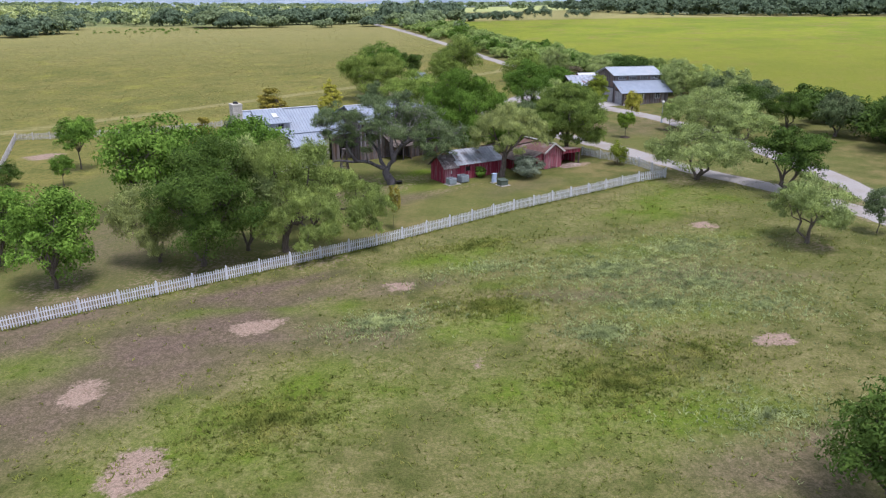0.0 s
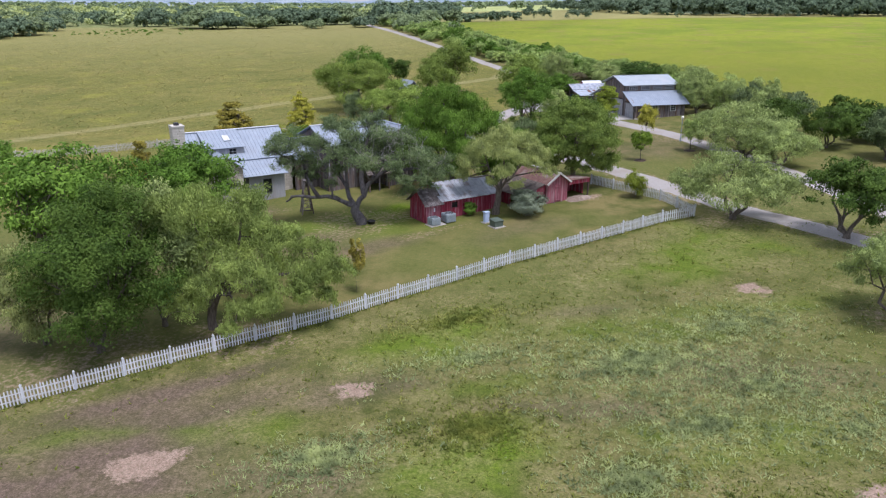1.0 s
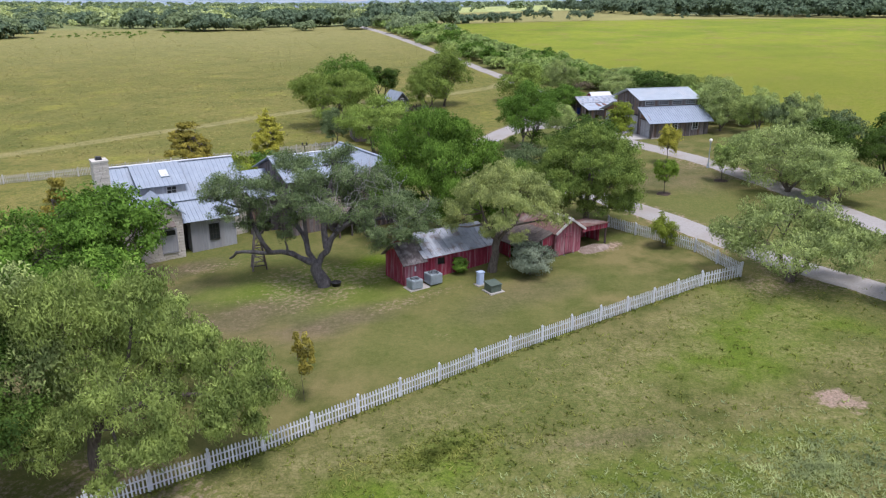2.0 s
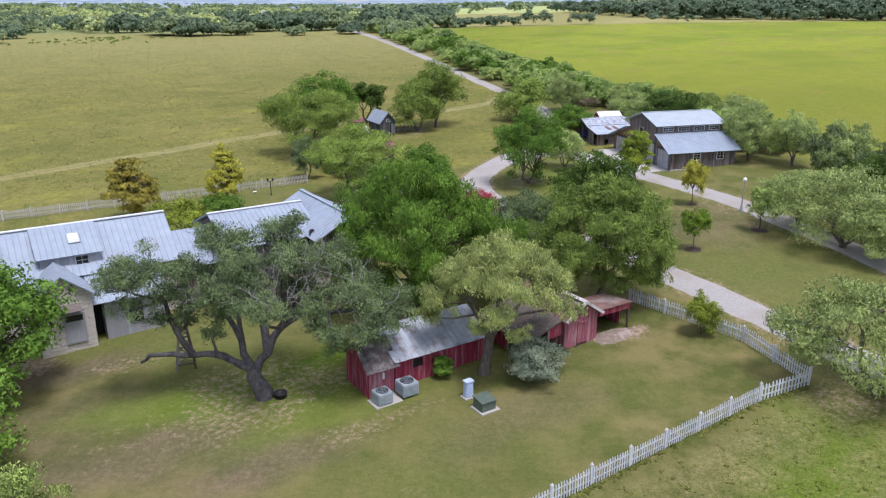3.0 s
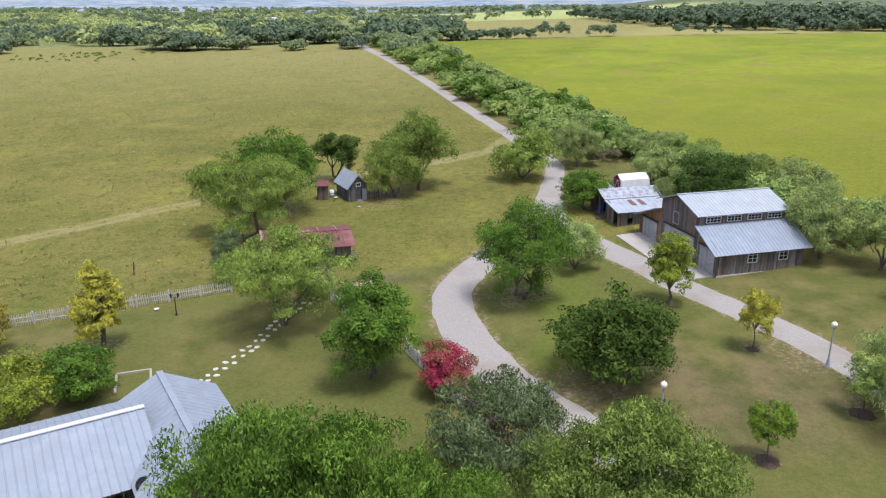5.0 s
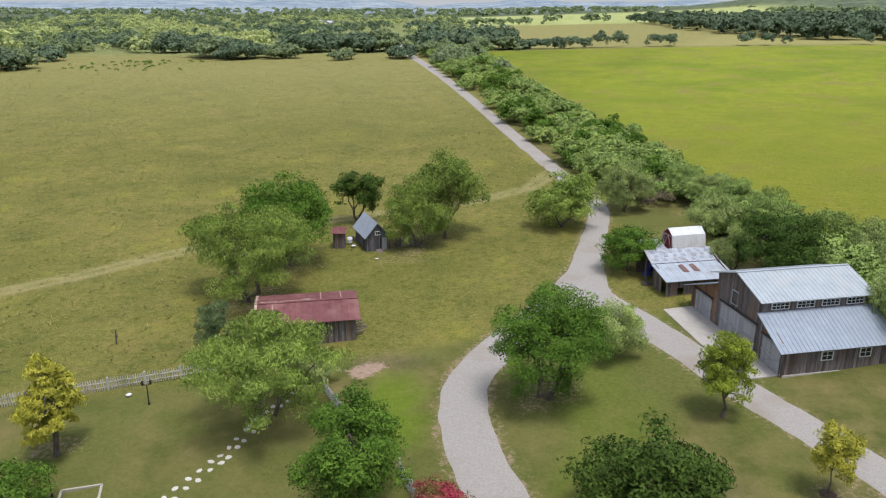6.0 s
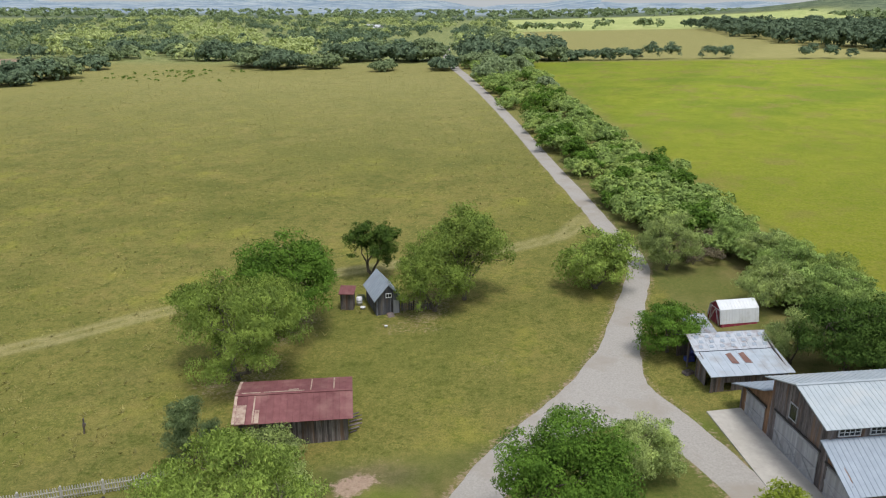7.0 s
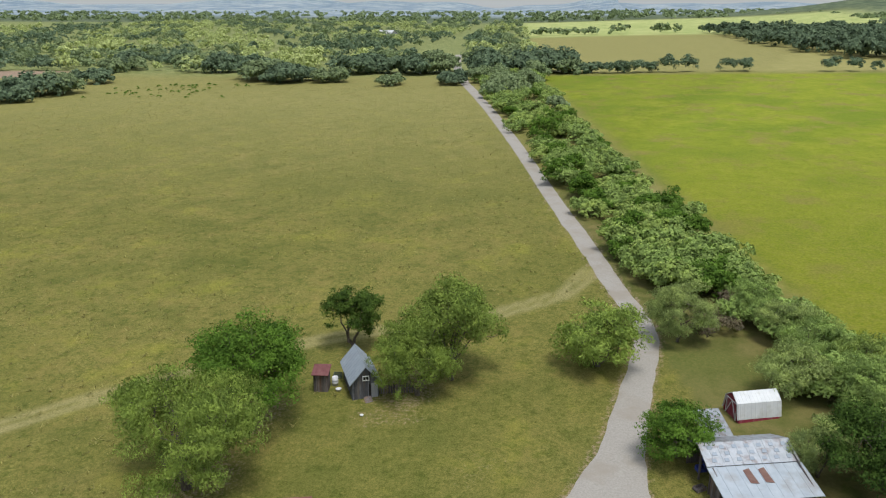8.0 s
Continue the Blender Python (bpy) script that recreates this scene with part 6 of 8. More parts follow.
# ---- machines in the yard ----
def condenser(x, y, rz, w, h):
    ob = thing("air_conditioner", x, y, land_z(x, y) + 0.08, rz, "grey box-shaped outdoor air conditioner on a slab", "air conditioner", "yard machines")
    bm = bmesh.new()
    box(bm, -w / 2, w / 2, -w / 2, w / 2, 0, h)
    bmesh.ops.bevel(bm, geom=bm.edges[:], offset=0.03, segments=2, affect="EDGES")
    part("case", bm, METALGREY, ob, smooth=False)
    bm = bmesh.new()
    for i in range(14):
        z = 0.08 + i * (h - 0.16) / 13
        for a, b in (((-w / 2 - 0.012, -w / 2 + 0.08), (-w / 2 - 0.012, w / 2 - 0.08)), ((-w / 2 + 0.08, -w / 2 - 0.012), (w / 2 - 0.08, -w / 2 - 0.012)), ((w / 2 + 0.012, -w / 2 + 0.08), (w / 2 + 0.012, w / 2 - 0.08))):
            bar(bm, (*a, z), (*b, z), 0.02, 0.025)
    part("louvre", bm, METALGREY, ob)
    bm = bmesh.new()
    bmesh.ops.create_cone(bm, cap_ends=True, segments=20, radius1=w * 0.40, radius2=w * 0.40, depth=0.03, matrix=Matrix.Translation((0, 0, h + 0.008)))
    part("fan_well", bm, DARKMETAL, ob, "dark round fan opening")
    bm = bmesh.new()
    for i in range(5):
        r = w * 0.08 * (i + 0.8)
        for k in range(16):
            a0, a1 = math.tau * k / 16, math.tau * (k + 1) / 16
            bar(bm, (r * math.cos(a0), r * math.sin(a0), h + 0.035), (r * math.cos(a1), r * math.sin(a1), h + 0.035), 0.012, 0.012)
    part("grille", bm, METALGREY, ob)
    return ob


condenser(0.75, 77.55, 33.7, 0.85, 0.62)
condenser(2.0, 78.35, 33.7, 0.95, 0.72)
bm = bmesh.new()
box(bm, -0.2, 3.4, -1.2, -0.12, -0.25, 0.06)
pad = part("concrete_pad", bm, CONCRETE, None)
pad.matrix_world = pose(0.03, 77.9, 1.2, 0, 0, 33.7)
tagged(pad, "thin concrete pad under the air conditioners", "pavement", kind="structure")
bm = bmesh.new()
box(bm, 0.78, 0.9, -0.09, -0.02, 1.0, 1.35)
part("meter_box", bm, WHITE, red, "white meter box")
tank = thing("water_softener", 5.25, 77.9, land_z(5.25, 77.9), 33, "pale blue upright plastic tank with white lid", "tank")
bm = bmesh.new()
box(bm, -0.23, 0.23, -0.18, 0.18, 0.04, 0.90)
bmesh.ops.bevel(bm, geom=bm.edges[:], offset=0.05, segments=2, affect="EDGES")
part("body", bm, BLUEPLASTIC, tank)
bm = bmesh.new()
box(bm, -0.25, 0.25, -0.20, 0.20, 0.90, 0.98)
part("lid", bm, BLUEPLASTIC, tank)
bm = bmesh.new()
box(bm, -0.35, 0.35, -0.28, 0.28, -0.1, 0.05)
part("base", bm, CONCRETE, tank)
trafo = thing("transformer_box", 6.05, 76.75, land_z(6.05, 76.75), 33, "green pad-mounted transformer box on concrete", "transformer")
bm = bmesh.new()
box(bm, -0.42, 0.42, -0.4, 0.4, 0.06, 0.55)
part("case", bm, GREENMETAL, trafo)
bm = bmesh.new()
slab(bm, (-0.46, -0.45, 0.58), (0.46, -0.45, 0.58), (0.46, 0.45, 0.68), (-0.46, 0.45, 0.68), 0.06)
part("lid", bm, GREENMETAL, trafo)
bm = bmesh.new()
box(bm, -0.55, 0.6, -0.58, 0.5, -0.12, 0.06)
part("slab", bm, CONCRETE, trafo)

# ---- toy windmill tower under the oak ----
mill = thing("windmill_tower", -11.0, 82.0, land_z(-11, 82), 20, "grey wooden garden windmill tower", "windmill")
for sx in (-1, 1):
    for sy in (-1, 1):
        bm = bmesh.new()
        bar(bm, (0.52 * sx, 0.52 * sy, -0.05), (0.14 * sx, 0.14 * sy, 3.0), 0.09, 0.09)
        part("leg", bm, GREYWOOD, mill)
for k in range(4):
    z0, z1 = 0.35 + k * 0.68, 0.35 + (k + 1) * 0.68
    w0, w1 = 0.52 - 0.1267 * z0, 0.52 - 0.1267 * z1
    for sx, sy, tx, ty in ((-1, -1, 1, -1), (1, -1, 1, 1), (1, 1, -1, 1), (-1, 1, -1, -1)):
        bm = bmesh.new()
        bar(bm, (w0 * sx, w0 * sy, z0), (w0 * tx, w0 * ty, z0), 0.05, 0.07)
        part("girt", bm, GREYWOOD, mill)
        bm = bmesh.new()
        bar(bm, (w0 * sx, w0 * sy, z0), (w1 * tx, w1 * ty, z1), 0.04, 0.05)
        part("brace", bm, GREYWOOD, mill)
bm = bmesh.new()
box(bm, -0.22, 0.22, -0.22, 0.22, 2.98, 3.08)
part("platform", bm, GREYWOOD, mill)

# ---- lamps ----
GLOBE = plain("milk_glass", (0.80, 0.78, 0.70), (0.86, 0.84, 0.78), 4, 0.35)


def street_lamp(x, y, h=3.1):
    ob = thing("street_lamp", x, y, land_z(x, y), 0, "grey iron street lamp with a white globe", "lamp", "street lamps")
    bm = bmesh.new()
    pipe(bm, (0, 0, -0.1), (0, 0, 0.16), 0.2, 0.17, 12)
    pipe(bm, (0, 0, 0.16), (0, 0, 0.6), 0.13, 0.08, 12)
    part("base", bm, METALGREY, ob)
    bm = bmesh.new()
    pipe(bm, (0, 0, 0.6), (0, 0, h - 0.4), 0.055, 0.045, 10)
    pipe(bm, (0, 0, h - 0.42), (0, 0, h - 0.34), 0.1, 0.07, 10)
    part("pole", bm, METALGREY, ob)
    bm = bmesh.new()
    bmesh.ops.create_uvsphere(bm, u_segments=14, v_segments=10, radius=0.19, matrix=Matrix.Translation((0, 0, h - 0.17)))
    pipe(bm, (0, 0, h), (0, 0, h + 0.08), 0.05, 0.01, 8)
    part("globe", bm, GLOBE, ob, "white glass globe", True)
    return ob


def garden_lamp(x, y, h=1.75):
    ob = thing("garden_lamp", x, y, land_z(x, y), 25, "dark iron garden lamp post", "lamp", "garden lamps")
    bm = bmesh.new()
    pipe(bm, (0, 0, -0.1), (0, 0, h - 0.3), 0.045, 0.035, 8)
    pipe(bm, (0, 0, -0.05), (0, 0, 0.12), 0.1, 0.07, 8)
    part("pole", bm, DARKMETAL, ob)
    bm = bmesh.new()
    bar(bm, (-0.28, 0, h - 0.3), (0.28, 0, h - 0.3), 0.04, 0.04)
    for s in (-0.26, 0.26):
        pipe(bm, (s, 0, h - 0.3), (s, 0, h - 0.05), 0.06, 0.11, 6)
        pipe(bm, (s, 0, h - 0.05), (s, 0, h + 0.06), 0.13, 0.02, 6)
    part("lantern", bm, DARKMETAL, ob)
    return ob


street_lamp(31.0, 108.9)
street_lamp(14.4, 128.4, 3.0)
street_lamp(18.9, 102.1, 3.0)
garden_lamp(-14.9, 108.7)
garden_lamp(-14.0, 118.4)


# ---- trees ----
MES = "grey-green feathery mesquite tree with bent dark limbs"
live_oak = lobed_tree("live_oak", "broad grey-green live oak with heavy crooked limbs", "oak", GREYBARK, -5.9, 78.6, 9.6,
           [(-5.0, -0.3, 6.8, 2.0), (-4.2, 0.4, 5.4, 1.4), (-6.6, -0.3, 6.1, 1.2), (-3.9, 1.0, 3.7, 0.9), (-2.2, 0.0, 3.4, 0.8), (-1.5, 1.2, 7.9, 1.8), (-2.8, 0.5, 6.6, 1.5), (0.9, 2.2, 8.0, 1.7), (1.7, 2.5, 8.8, 0.9),
            (-0.2, -0.5, 6.1, 1.6), (2.6, 1.5, 6.4, 2.0), (3.6, 2.5, 7.1, 1.3), (4.9, 0.2, 5.4, 1.9), (4.1, -1.2, 4.0, 1.0), (6.7, 0.0, 4.9, 1.6), (5.6, -1.4, 4.2, 1.1), (1.3, -0.8, 4.9, 1.0), (1.0, 3.2, 6.4, 1.5),
            (0.6, -1.5, 5.6, 1.5), (-1.7, -1.1, 5.8, 1.3), (2.9, -0.8, 5.1, 1.4), (-0.3, -0.8, 7.3, 1.5), (2.2, -0.2, 7.5, 1.4), (-5.9, -0.8, 5.2, 1.0), (5.3, 1.8, 5.8, 1.5),
            (-3.4, 0.3, 4.6, 1.1), (-4.9, 0.2, 4.2, 0.9), (-1.5, 0.2, 4.6, 1.0), (4.4, -0.6, 3.1, 1.0), (5.9, -0.4, 3.5, 1.0), (3.3, -0.4, 4.2, 1.0), (6.9, 0.6, 3.9, 1.1), (2.2, 1.0, 5.6, 1.2)],
           [([(0.3, -0.2, -0.2), (0.0, 0, 0.7), (-0.2, 0, 1.7)], 0.56, 0.36), ([(-0.2, 0, 1.5), (-1.3, 0.1, 1.9), (-2.6, 0.2, 2.3), (-4.0, 0.1, 2.3), (-5.6, 0, 2.35), (-6.2, 0, 1.9)], 0.23, 0.08), ([(-3.4, 0.1, 2.3), (-4.2, 0.3, 3.6), (-4.6, 0.1, 5.4)], 0.19, 0.10),
            ([(-0.2, 0, 1.5), (-0.9, 0.5, 3.0), (-1.0, 0.6, 4.6), (-1.4, 0.9, 6.6)], 0.22, 0.08), ([(-0.1, 0, 1.5), (0.5, 0.2, 2.6), (1.2, 0.4, 3.7), (2.4, 0.5, 4.5), (4.4, 0.2, 4.9), (6.2, 0, 4.8)], 0.24, 0.08), ([(0.5, 0.2, 2.6), (0.3, 1.2, 4.6), (0.8, 2.0, 7.0)], 0.26, 0.10),
            ([(-0.9, 0.5, 3.0), (-2.0, 1.6, 4.6), (-2.8, 2.8, 5.8)], 0.18, 0.08), ([(1.2, 0.4, 3.7), (2.0, 1.6, 5.0), (2.8, 2.0, 6.4)], 0.20, 0.08), ([(-2.2, 0.2, 2.2), (-2.3, 0.0, 3.2)], 0.10, 0.05)],
           112000, 0.125, 0.42, 0.9, 3, twigs=2)
DEADWOOD = plain("bleached_twig", (0.20, 0.20, 0.19), (0.34, 0.33, 0.31), 8, 0.9, relief=0.3)


def dead_twigs(tree, spots, seed):
    """Bare, crooked, bleached twigs that stand out of a crown."""
    rng = np.random.default_rng(seed)
    V, F, base = [], [], 0
    for x, y, z, r in spots:
        for _ in range(6):
            p = np.array([x, y, z]) + rng.normal(0, 0.3, 3)
            d = unit(rng.normal(0, 1, 3) + [0, -0.3, 0.5])
            line = [p]
            for _ in range(5):
                d = unit(d + rng.normal(0, 0.42, 3))
                line.append(line[-1] + d * r * rng.uniform(0.22, 0.34))
            forks = [(line, 0.018)]
            for k in (2, 3, 4):
                e = unit(d + rng.normal(0, 0.9, 3))
                forks.append(([line[k], line[k] + e * r * 0.25, line[k] + e * r * 0.45 + rng.normal(0, 0.1, 3)], 0.011))
            for q, g in forks:
                v, f = tube(q, list(np.linspace(g, g * 0.4, len(q))), 4)
                V.append(v)
                F.append(f + base)
                base += len(v)
    tagged(from_arrays("dead_twigs", np.vstack(V), np.vstack(F), DEADWOOD, tree), "bare bleached twigs", kind="stuff")


dead_twigs(live_oak, [(1.6, -0.6, 7.4, 1.7), (3.0, 0.4, 7.0, 1.8), (3.9, 1.2, 6.6, 1.6), (5.2, -0.6, 5.6, 1.5), (6.4, -0.4, 5.2, 1.3), (2.6, -1.2, 5.8, 1.4), (-3.0, -0.6, 5.6, 1.2), (0.4, -1.6, 6.2, 1.2)], 5)
lobed_tree("pecan_tree", "tall dense fresh-green pecan tree behind the sheds", "pecan", BARK, 2.3, 87.2, 10.8,
           [(-0.8, 0, 9.0, 2.1), (1.4, 0.5, 8.4, 1.9), (-2.7, 0, 7.2, 2.3), (2.9, 0, 6.7, 2.1), (-3.7, -0.3, 4.7, 1.9), (0.2, -2.2, 7.0, 2.1), (0.3, -2.5, 4.7, 2.2), (3.7, -0.5, 4.3, 1.9), (-1.9, -2.1, 5.6, 1.9), (1.2, 2.6, 7.0, 2.2), (-2.2, 2.4, 6.0, 2.2),
            (3.4, 2.0, 5.6, 2.0), (2.2, -1.8, 3.4, 1.6), (-2.4, -1.8, 3.0, 1.7), (4.2, 0.2, 2.6, 1.4), (-4.1, 0.2, 3.0, 1.4), (0, 3.2, 4.2, 1.9), (0.2, -2.2, 2.7, 1.5), (0.4, 1.0, 7.4, 2.0)],
           [([(0, 0, -0.2), (0.1, 0, 1.2), (-0.1, 0, 2.6)], 0.36, 0.26), ([(-0.1, 0, 2.5), (-0.5, 0, 5.5), (-0.8, 0, 8.8)], 0.22, 0.07), ([(-0.1, 0, 2.4), (1.2, 0.3, 5), (1.4, 0.5, 8)], 0.18, 0.06), ([(-0.1, 0, 2.4), (-1.6, 0, 4.6), (-2.7, 0, 7)], 0.16, 0.06), ([(0, 0, 2.2), (0.2, -1.4, 4), (0.3, -2.2, 5.5)], 0.15, 0.06), ([(0, 0, 2.2), (0.4, 1.6, 4), (0.6, 2.6, 6)], 0.15, 0.06)],
           100000, 0.19, 0.36, 1.6, 4)
lobed_tree("willow_tree", "light feathery yellow-green tree leaning over the shed", "willow", BARK, 6.4, 80.4, 8.0,
           [(0.4, 0.5, 6.3, 1.8), (2.2, 0.3, 5.8, 1.8), (-1.3, 0, 5.6, 1.7), (-2.5, -0.5, 4.4, 1.3), (3.5, 0, 4.9, 1.3), (0.5, -1.4, 5.3, 1.6), (1.4, 1.9, 5.7, 1.7), (2.3, -1.2, 4.7, 1.2), (-0.9, 1.6, 5.3, 1.6), (-0.6, -1.2, 3.1, 0.8), (1.5, -1.5, 3.0, 0.8), (-3.1, -0.2, 3.4, 0.9), (4.1, -0.4, 3.9, 1.1), (3.2, 1.4, 4.9, 1.4), (-2.2, 1.0, 4.6, 1.3), (0.2, -2.2, 4.2, 1.1)],
           [([(-0.2, 0, -0.2), (0.0, 0, 1.2), (0.1, 0, 2.4)], 0.34, 0.24), ([(0.1, 0, 2.2), (-0.6, 0, 3.6), (-1.2, 0, 5.2)], 0.16, 0.05), ([(0.1, 0, 2.2), (0.5, 0.2, 4), (0.5, 0.5, 6)], 0.15, 0.05), ([(0.1, 0, 2.2), (1.3, 0.1, 3.6), (2.3, 0.2, 5.2)], 0.15, 0.05), ([(0.1, 0, 2.0), (0.6, -0.8, 3.4), (0.6, -1.4, 5)], 0.11, 0.04)],
           64000, 0.155, 0.32, 1.5, 5)
lobed_tree("elm_tree", "dark green rounded tree above the open shed", "ash", BARK, 14.4, 89.4, 8.6,
           [(0.3, 0.3, 6.9, 2.0), (1.9, 0.3, 6.2, 2.0), (-1.8, 0.5, 6.0, 2.0), (-3.0, 0, 4.3, 1.8), (3.0, -0.2, 4.3, 1.7), (0, -2.0, 5.5, 2.0), (1.6, -2.0, 4.1, 1.8), (-1.8, -1.8, 3.9, 1.8), (0.6, 2.4, 5.6, 2.2), (3.1, 1.6, 4.4, 1.7), (-2.6, 2.0, 4.2, 1.8), (3.5, 0.4, 2.5, 1.3), (-3.3, 0.2, 2.4, 1.4), (0.5, -1.2, 3.4, 1.4), (1.2, 3.0, 3.0, 1.8), (1.9, -1.5, 2.5, 1.3), (-1.7, -1.2, 2.5, 1.3), (3.0, -0.8, 2.0, 1.2), (0.2, -1.6, 2.2, 1.1)],
           [([(0, 0, -0.2), (0, 0.1, 1.0), (0.1, 0, 2.0)], 0.30, 0.22), ([(0.1, 0, 1.9), (0.3, 0.2, 4.4), (0.3, 0.3, 6.8)], 0.18, 0.06), ([(0.1, 0, 1.8), (1.6, 0.1, 3.6), (2.8, 0.2, 5.2)], 0.15, 0.05), ([(0.1, 0, 1.8), (-1.2, 0.2, 3.6), (-2.2, 0.3, 5.0)], 0.15, 0.05), ([(0.1, 0, 1.8), (0.1, -1.2, 3.6), (0.1, -1.9, 5.0)], 0.13, 0.05)],
           92000, 0.170, 0.40, 1.2, 26)
lobed_tree("mesquite_tree", MES, "fresh", BARK, -12.2, 57.4, 9.2,
           [(-1.2, 1.2, 6.9, 2.4), (1.6, 1.6, 7.2, 2.0), (-3.0, 1.4, 6.2, 1.8), (5.6, 1.2, 4.5, 1.7), (6.4, 0.8, 3.2, 1.3), (4.4, 1.6, 5.6, 1.4), (-2.0, -1.8, 3.3, 1.5), (0.2, -1.8, 3.4, 1.6), (3.2, -0.6, 3.8, 1.6), (1.7, -3.0, 1.5, 0.8), (2.2, -2.2, 2.4, 1.1), (0.2, 0.8, 5.4, 1.7), (5.0, -0.2, 2.6, 1.4), (3.6, -1.8, 2.6, 1.2), (6.6, 0.4, 2.2, 1.0), (2.8, 1.2, 5.6, 1.6), (-1.0, -2.0, 2.3, 1.3), (3.0, -1.4, 2.2, 1.3), (5.4, 0.3, 3.6, 1.6), (1.4, -1.0, 4.4, 1.5), (7.2, 1.2, 3.8, 1.2)],
           [([(-0.4, 0.6, -0.2), (-0.3, 0.6, 1.4), (0.3, 0.6, 2.8)], 0.30, 0.20), ([(0.3, 0.6, 2.6), (-0.4, 1.0, 4.6), (-1.2, 1.2, 6.6)], 0.16, 0.06), ([(0.3, 0.6, 2.6), (2.4, 0.8, 3.2), (5.4, 1.0, 3.9)], 0.17, 0.06), ([(0.3, 0.6, 2.6), (1.2, 1.2, 4.6), (1.6, 1.5, 6.8)], 0.14, 0.05), ([(-0.2, 0.6, 1.6), (-0.8, -0.6, 2.6), (-1.4, -1.4, 3.2)], 0.12, 0.05), ([(0.3, 0.6, 2.4), (1.2, -0.8, 2.8), (2.0, -2.0, 2.6)], 0.12, 0.05)],
           98000, 0.165, 0.34, 1.4, 28, group="mesquites")
plant("pecan_tree", "lower dense green tree between the pecan and the elm", "pecan", "pecan", 7.0, 90.6, 6.2, 6.6, 30, 26, 34000)
plant("oak_tree", "large dark green oak beside the picket fence", "round", "dark", -18.4, 55.2, 9.8, 8.8, 10, 27, 64000, 1.0)
plant("oak_tree", "dark green leafy tree by the fence", "round", "pecan", -27.9, 51.3, 7.6, 6.9, 50, 9, 17850)
plant("oak_tree", "green leafy tree behind the fence", "round", "pecan", -34.9, 56.2, 6.4, 5.8, 90, 9, 17850)
plant("mesquite_tree", MES, "scrub", "willow", -22.2, 56.3, 6.1, 5.8, 100, 10, 22000, -0.8, group="mesquites")
plant("mesquite_tree", MES, "scrub", "mesquite", -15.8, 58.5, 9.0, 6.5, 10, 10, 22000, group="mesquites")
plant("hackberry_tree", "bright green leafy tree in the yard", "round", "pecan", -18.4, 71.8, 5.4, 6.8, 0, 11, 12500)
plant("oak_tree", "dark green tree in front of the farmhouse", "round", "elm", -20.6, 79.6, 7.8, 8.4, 70, 12, 15000)
plant("oak_tree", "dark green tree near the farmhouse", "round", "elm", -22.6, 74.0, 8.2, 9.0, 20, 7, 30600)
plant("oak_tree", "mid-green leafy tree in the yard", "round", "pecan", -28.0, 70.6, 9.6, 10.2, 140, 12, 15000)
plant("mesquite_tree", MES, "scrub", "fresh", -11.4, 64.0, 5.4, 5.6, 0, 10, 22000, group="mesquites")
plant("cedar_tree", "small olive-green tree beside the chimney", "conifer", "orange", -27.5, 86.5, 6.6, 4.2, 0, 13, 12495)
plant("young_tree", "young green tree on the lawn", "small", "pecan", -43.2, 88.3, 6.2, 4.7, 0, 14, 10710)
plant("young_tree", "small green tree beside a bare patch", "small", "pecan", -41.5, 80.5, 3.4, 2.6, 80, 14, 10710)
plant("bush", "round dark green bush by the fence", "bush", "dark", -47.9, 81.0, 2.7, 3.0, 0, 15, 8925, category="bush")
plant("sapling", "thin yellowing sapling inside the fence", "sapling", "orange", -4.3, 63.2, 3.9, 1.4, 0, 16, 1600)
plant("sage_bush", "silvery grey-green bush before the red shed", "bush", "grey", 8.9, 79.6, 2.5, 3.7, 0, 17, 10710, category="bush")
plant("bush", "small bright green bush by the picket fence", "bush", "lime", 19.6, 84.6, 2.6, 2.1, 40, 15, 8925, category="bush")
plant("bush", "low green shrub at the shed wall", "bush", "pecan", 3.9, 80.1, 1.3, 1.3, 10, 17, 10710, category="bush")
plant("mesquite_tree", MES, "mesquite", "mesquite", 26.3, 77.4, 5.9, 10.6, 120, 18, 24000, group="mesquites")
plant("mesquite_tree", MES, "scrub", "mesquite", 35.2, 98.8, 6.3, 10.8, 200, 8, 24000, group="mesquites")
plant("mesquite_tree", MES, "scrub", "mesquite", 37.4, 94.8, 4.8, 7.4, 10, 10, 22000, group="mesquites")
plant("oak_tree", "dark green oak beside the drive", "oak", "dark", 33.2, 71.8, 6.6, 7.6, 30, 19, 14500)
plant("mesquite_tree", MES, "mesquite", "mesquite", 28.8, 57.4, 5.8, 6.8, 250, 18, 24000, group="mesquites")
plant("young_tree", "small slender tree beside the drive", "small", "oak", 35.4, 59.5, 3.6, 2.6, 0, 20, 8925)
plant("oak_tree", "leafy dark green oak in the near meadow", "round", "dark", 18.6, 25.6, 5.6, 6.6, 0, 41, 14500)
for k, (x, y, h, w) in enumerate([(52.5, 88, 6.4, 7.2), (50.0, 97, 6.2, 6.6), (46.6, 103.6, 5.0, 6.4), (41.6, 105.5, 5.6, 7.8), (46.0, 112, 5.8, 6.8), (57, 94, 6.0, 6.8), (58, 82, 6.6, 8.0), (43.0, 117.6, 6.4, 6.2), (63, 78, 7, 8)]):
    plant("creek_tree", "dense dark green tree along the creek", ("round", "pecan", "mesquite")[k % 3], ("dark", "oak", "dark")[k % 3], x, y, h, w, 47 * k, (9, 12, 18)[k % 3] if k % 3 != 1 else 6, 10000, group="creek trees")
plant("young_tree", "young round green tree ringed with mulch", "small", "bright", 23.7, 99.3, 3.3, 2.3, 0, 14, 10710, group="young trees on the lawn")
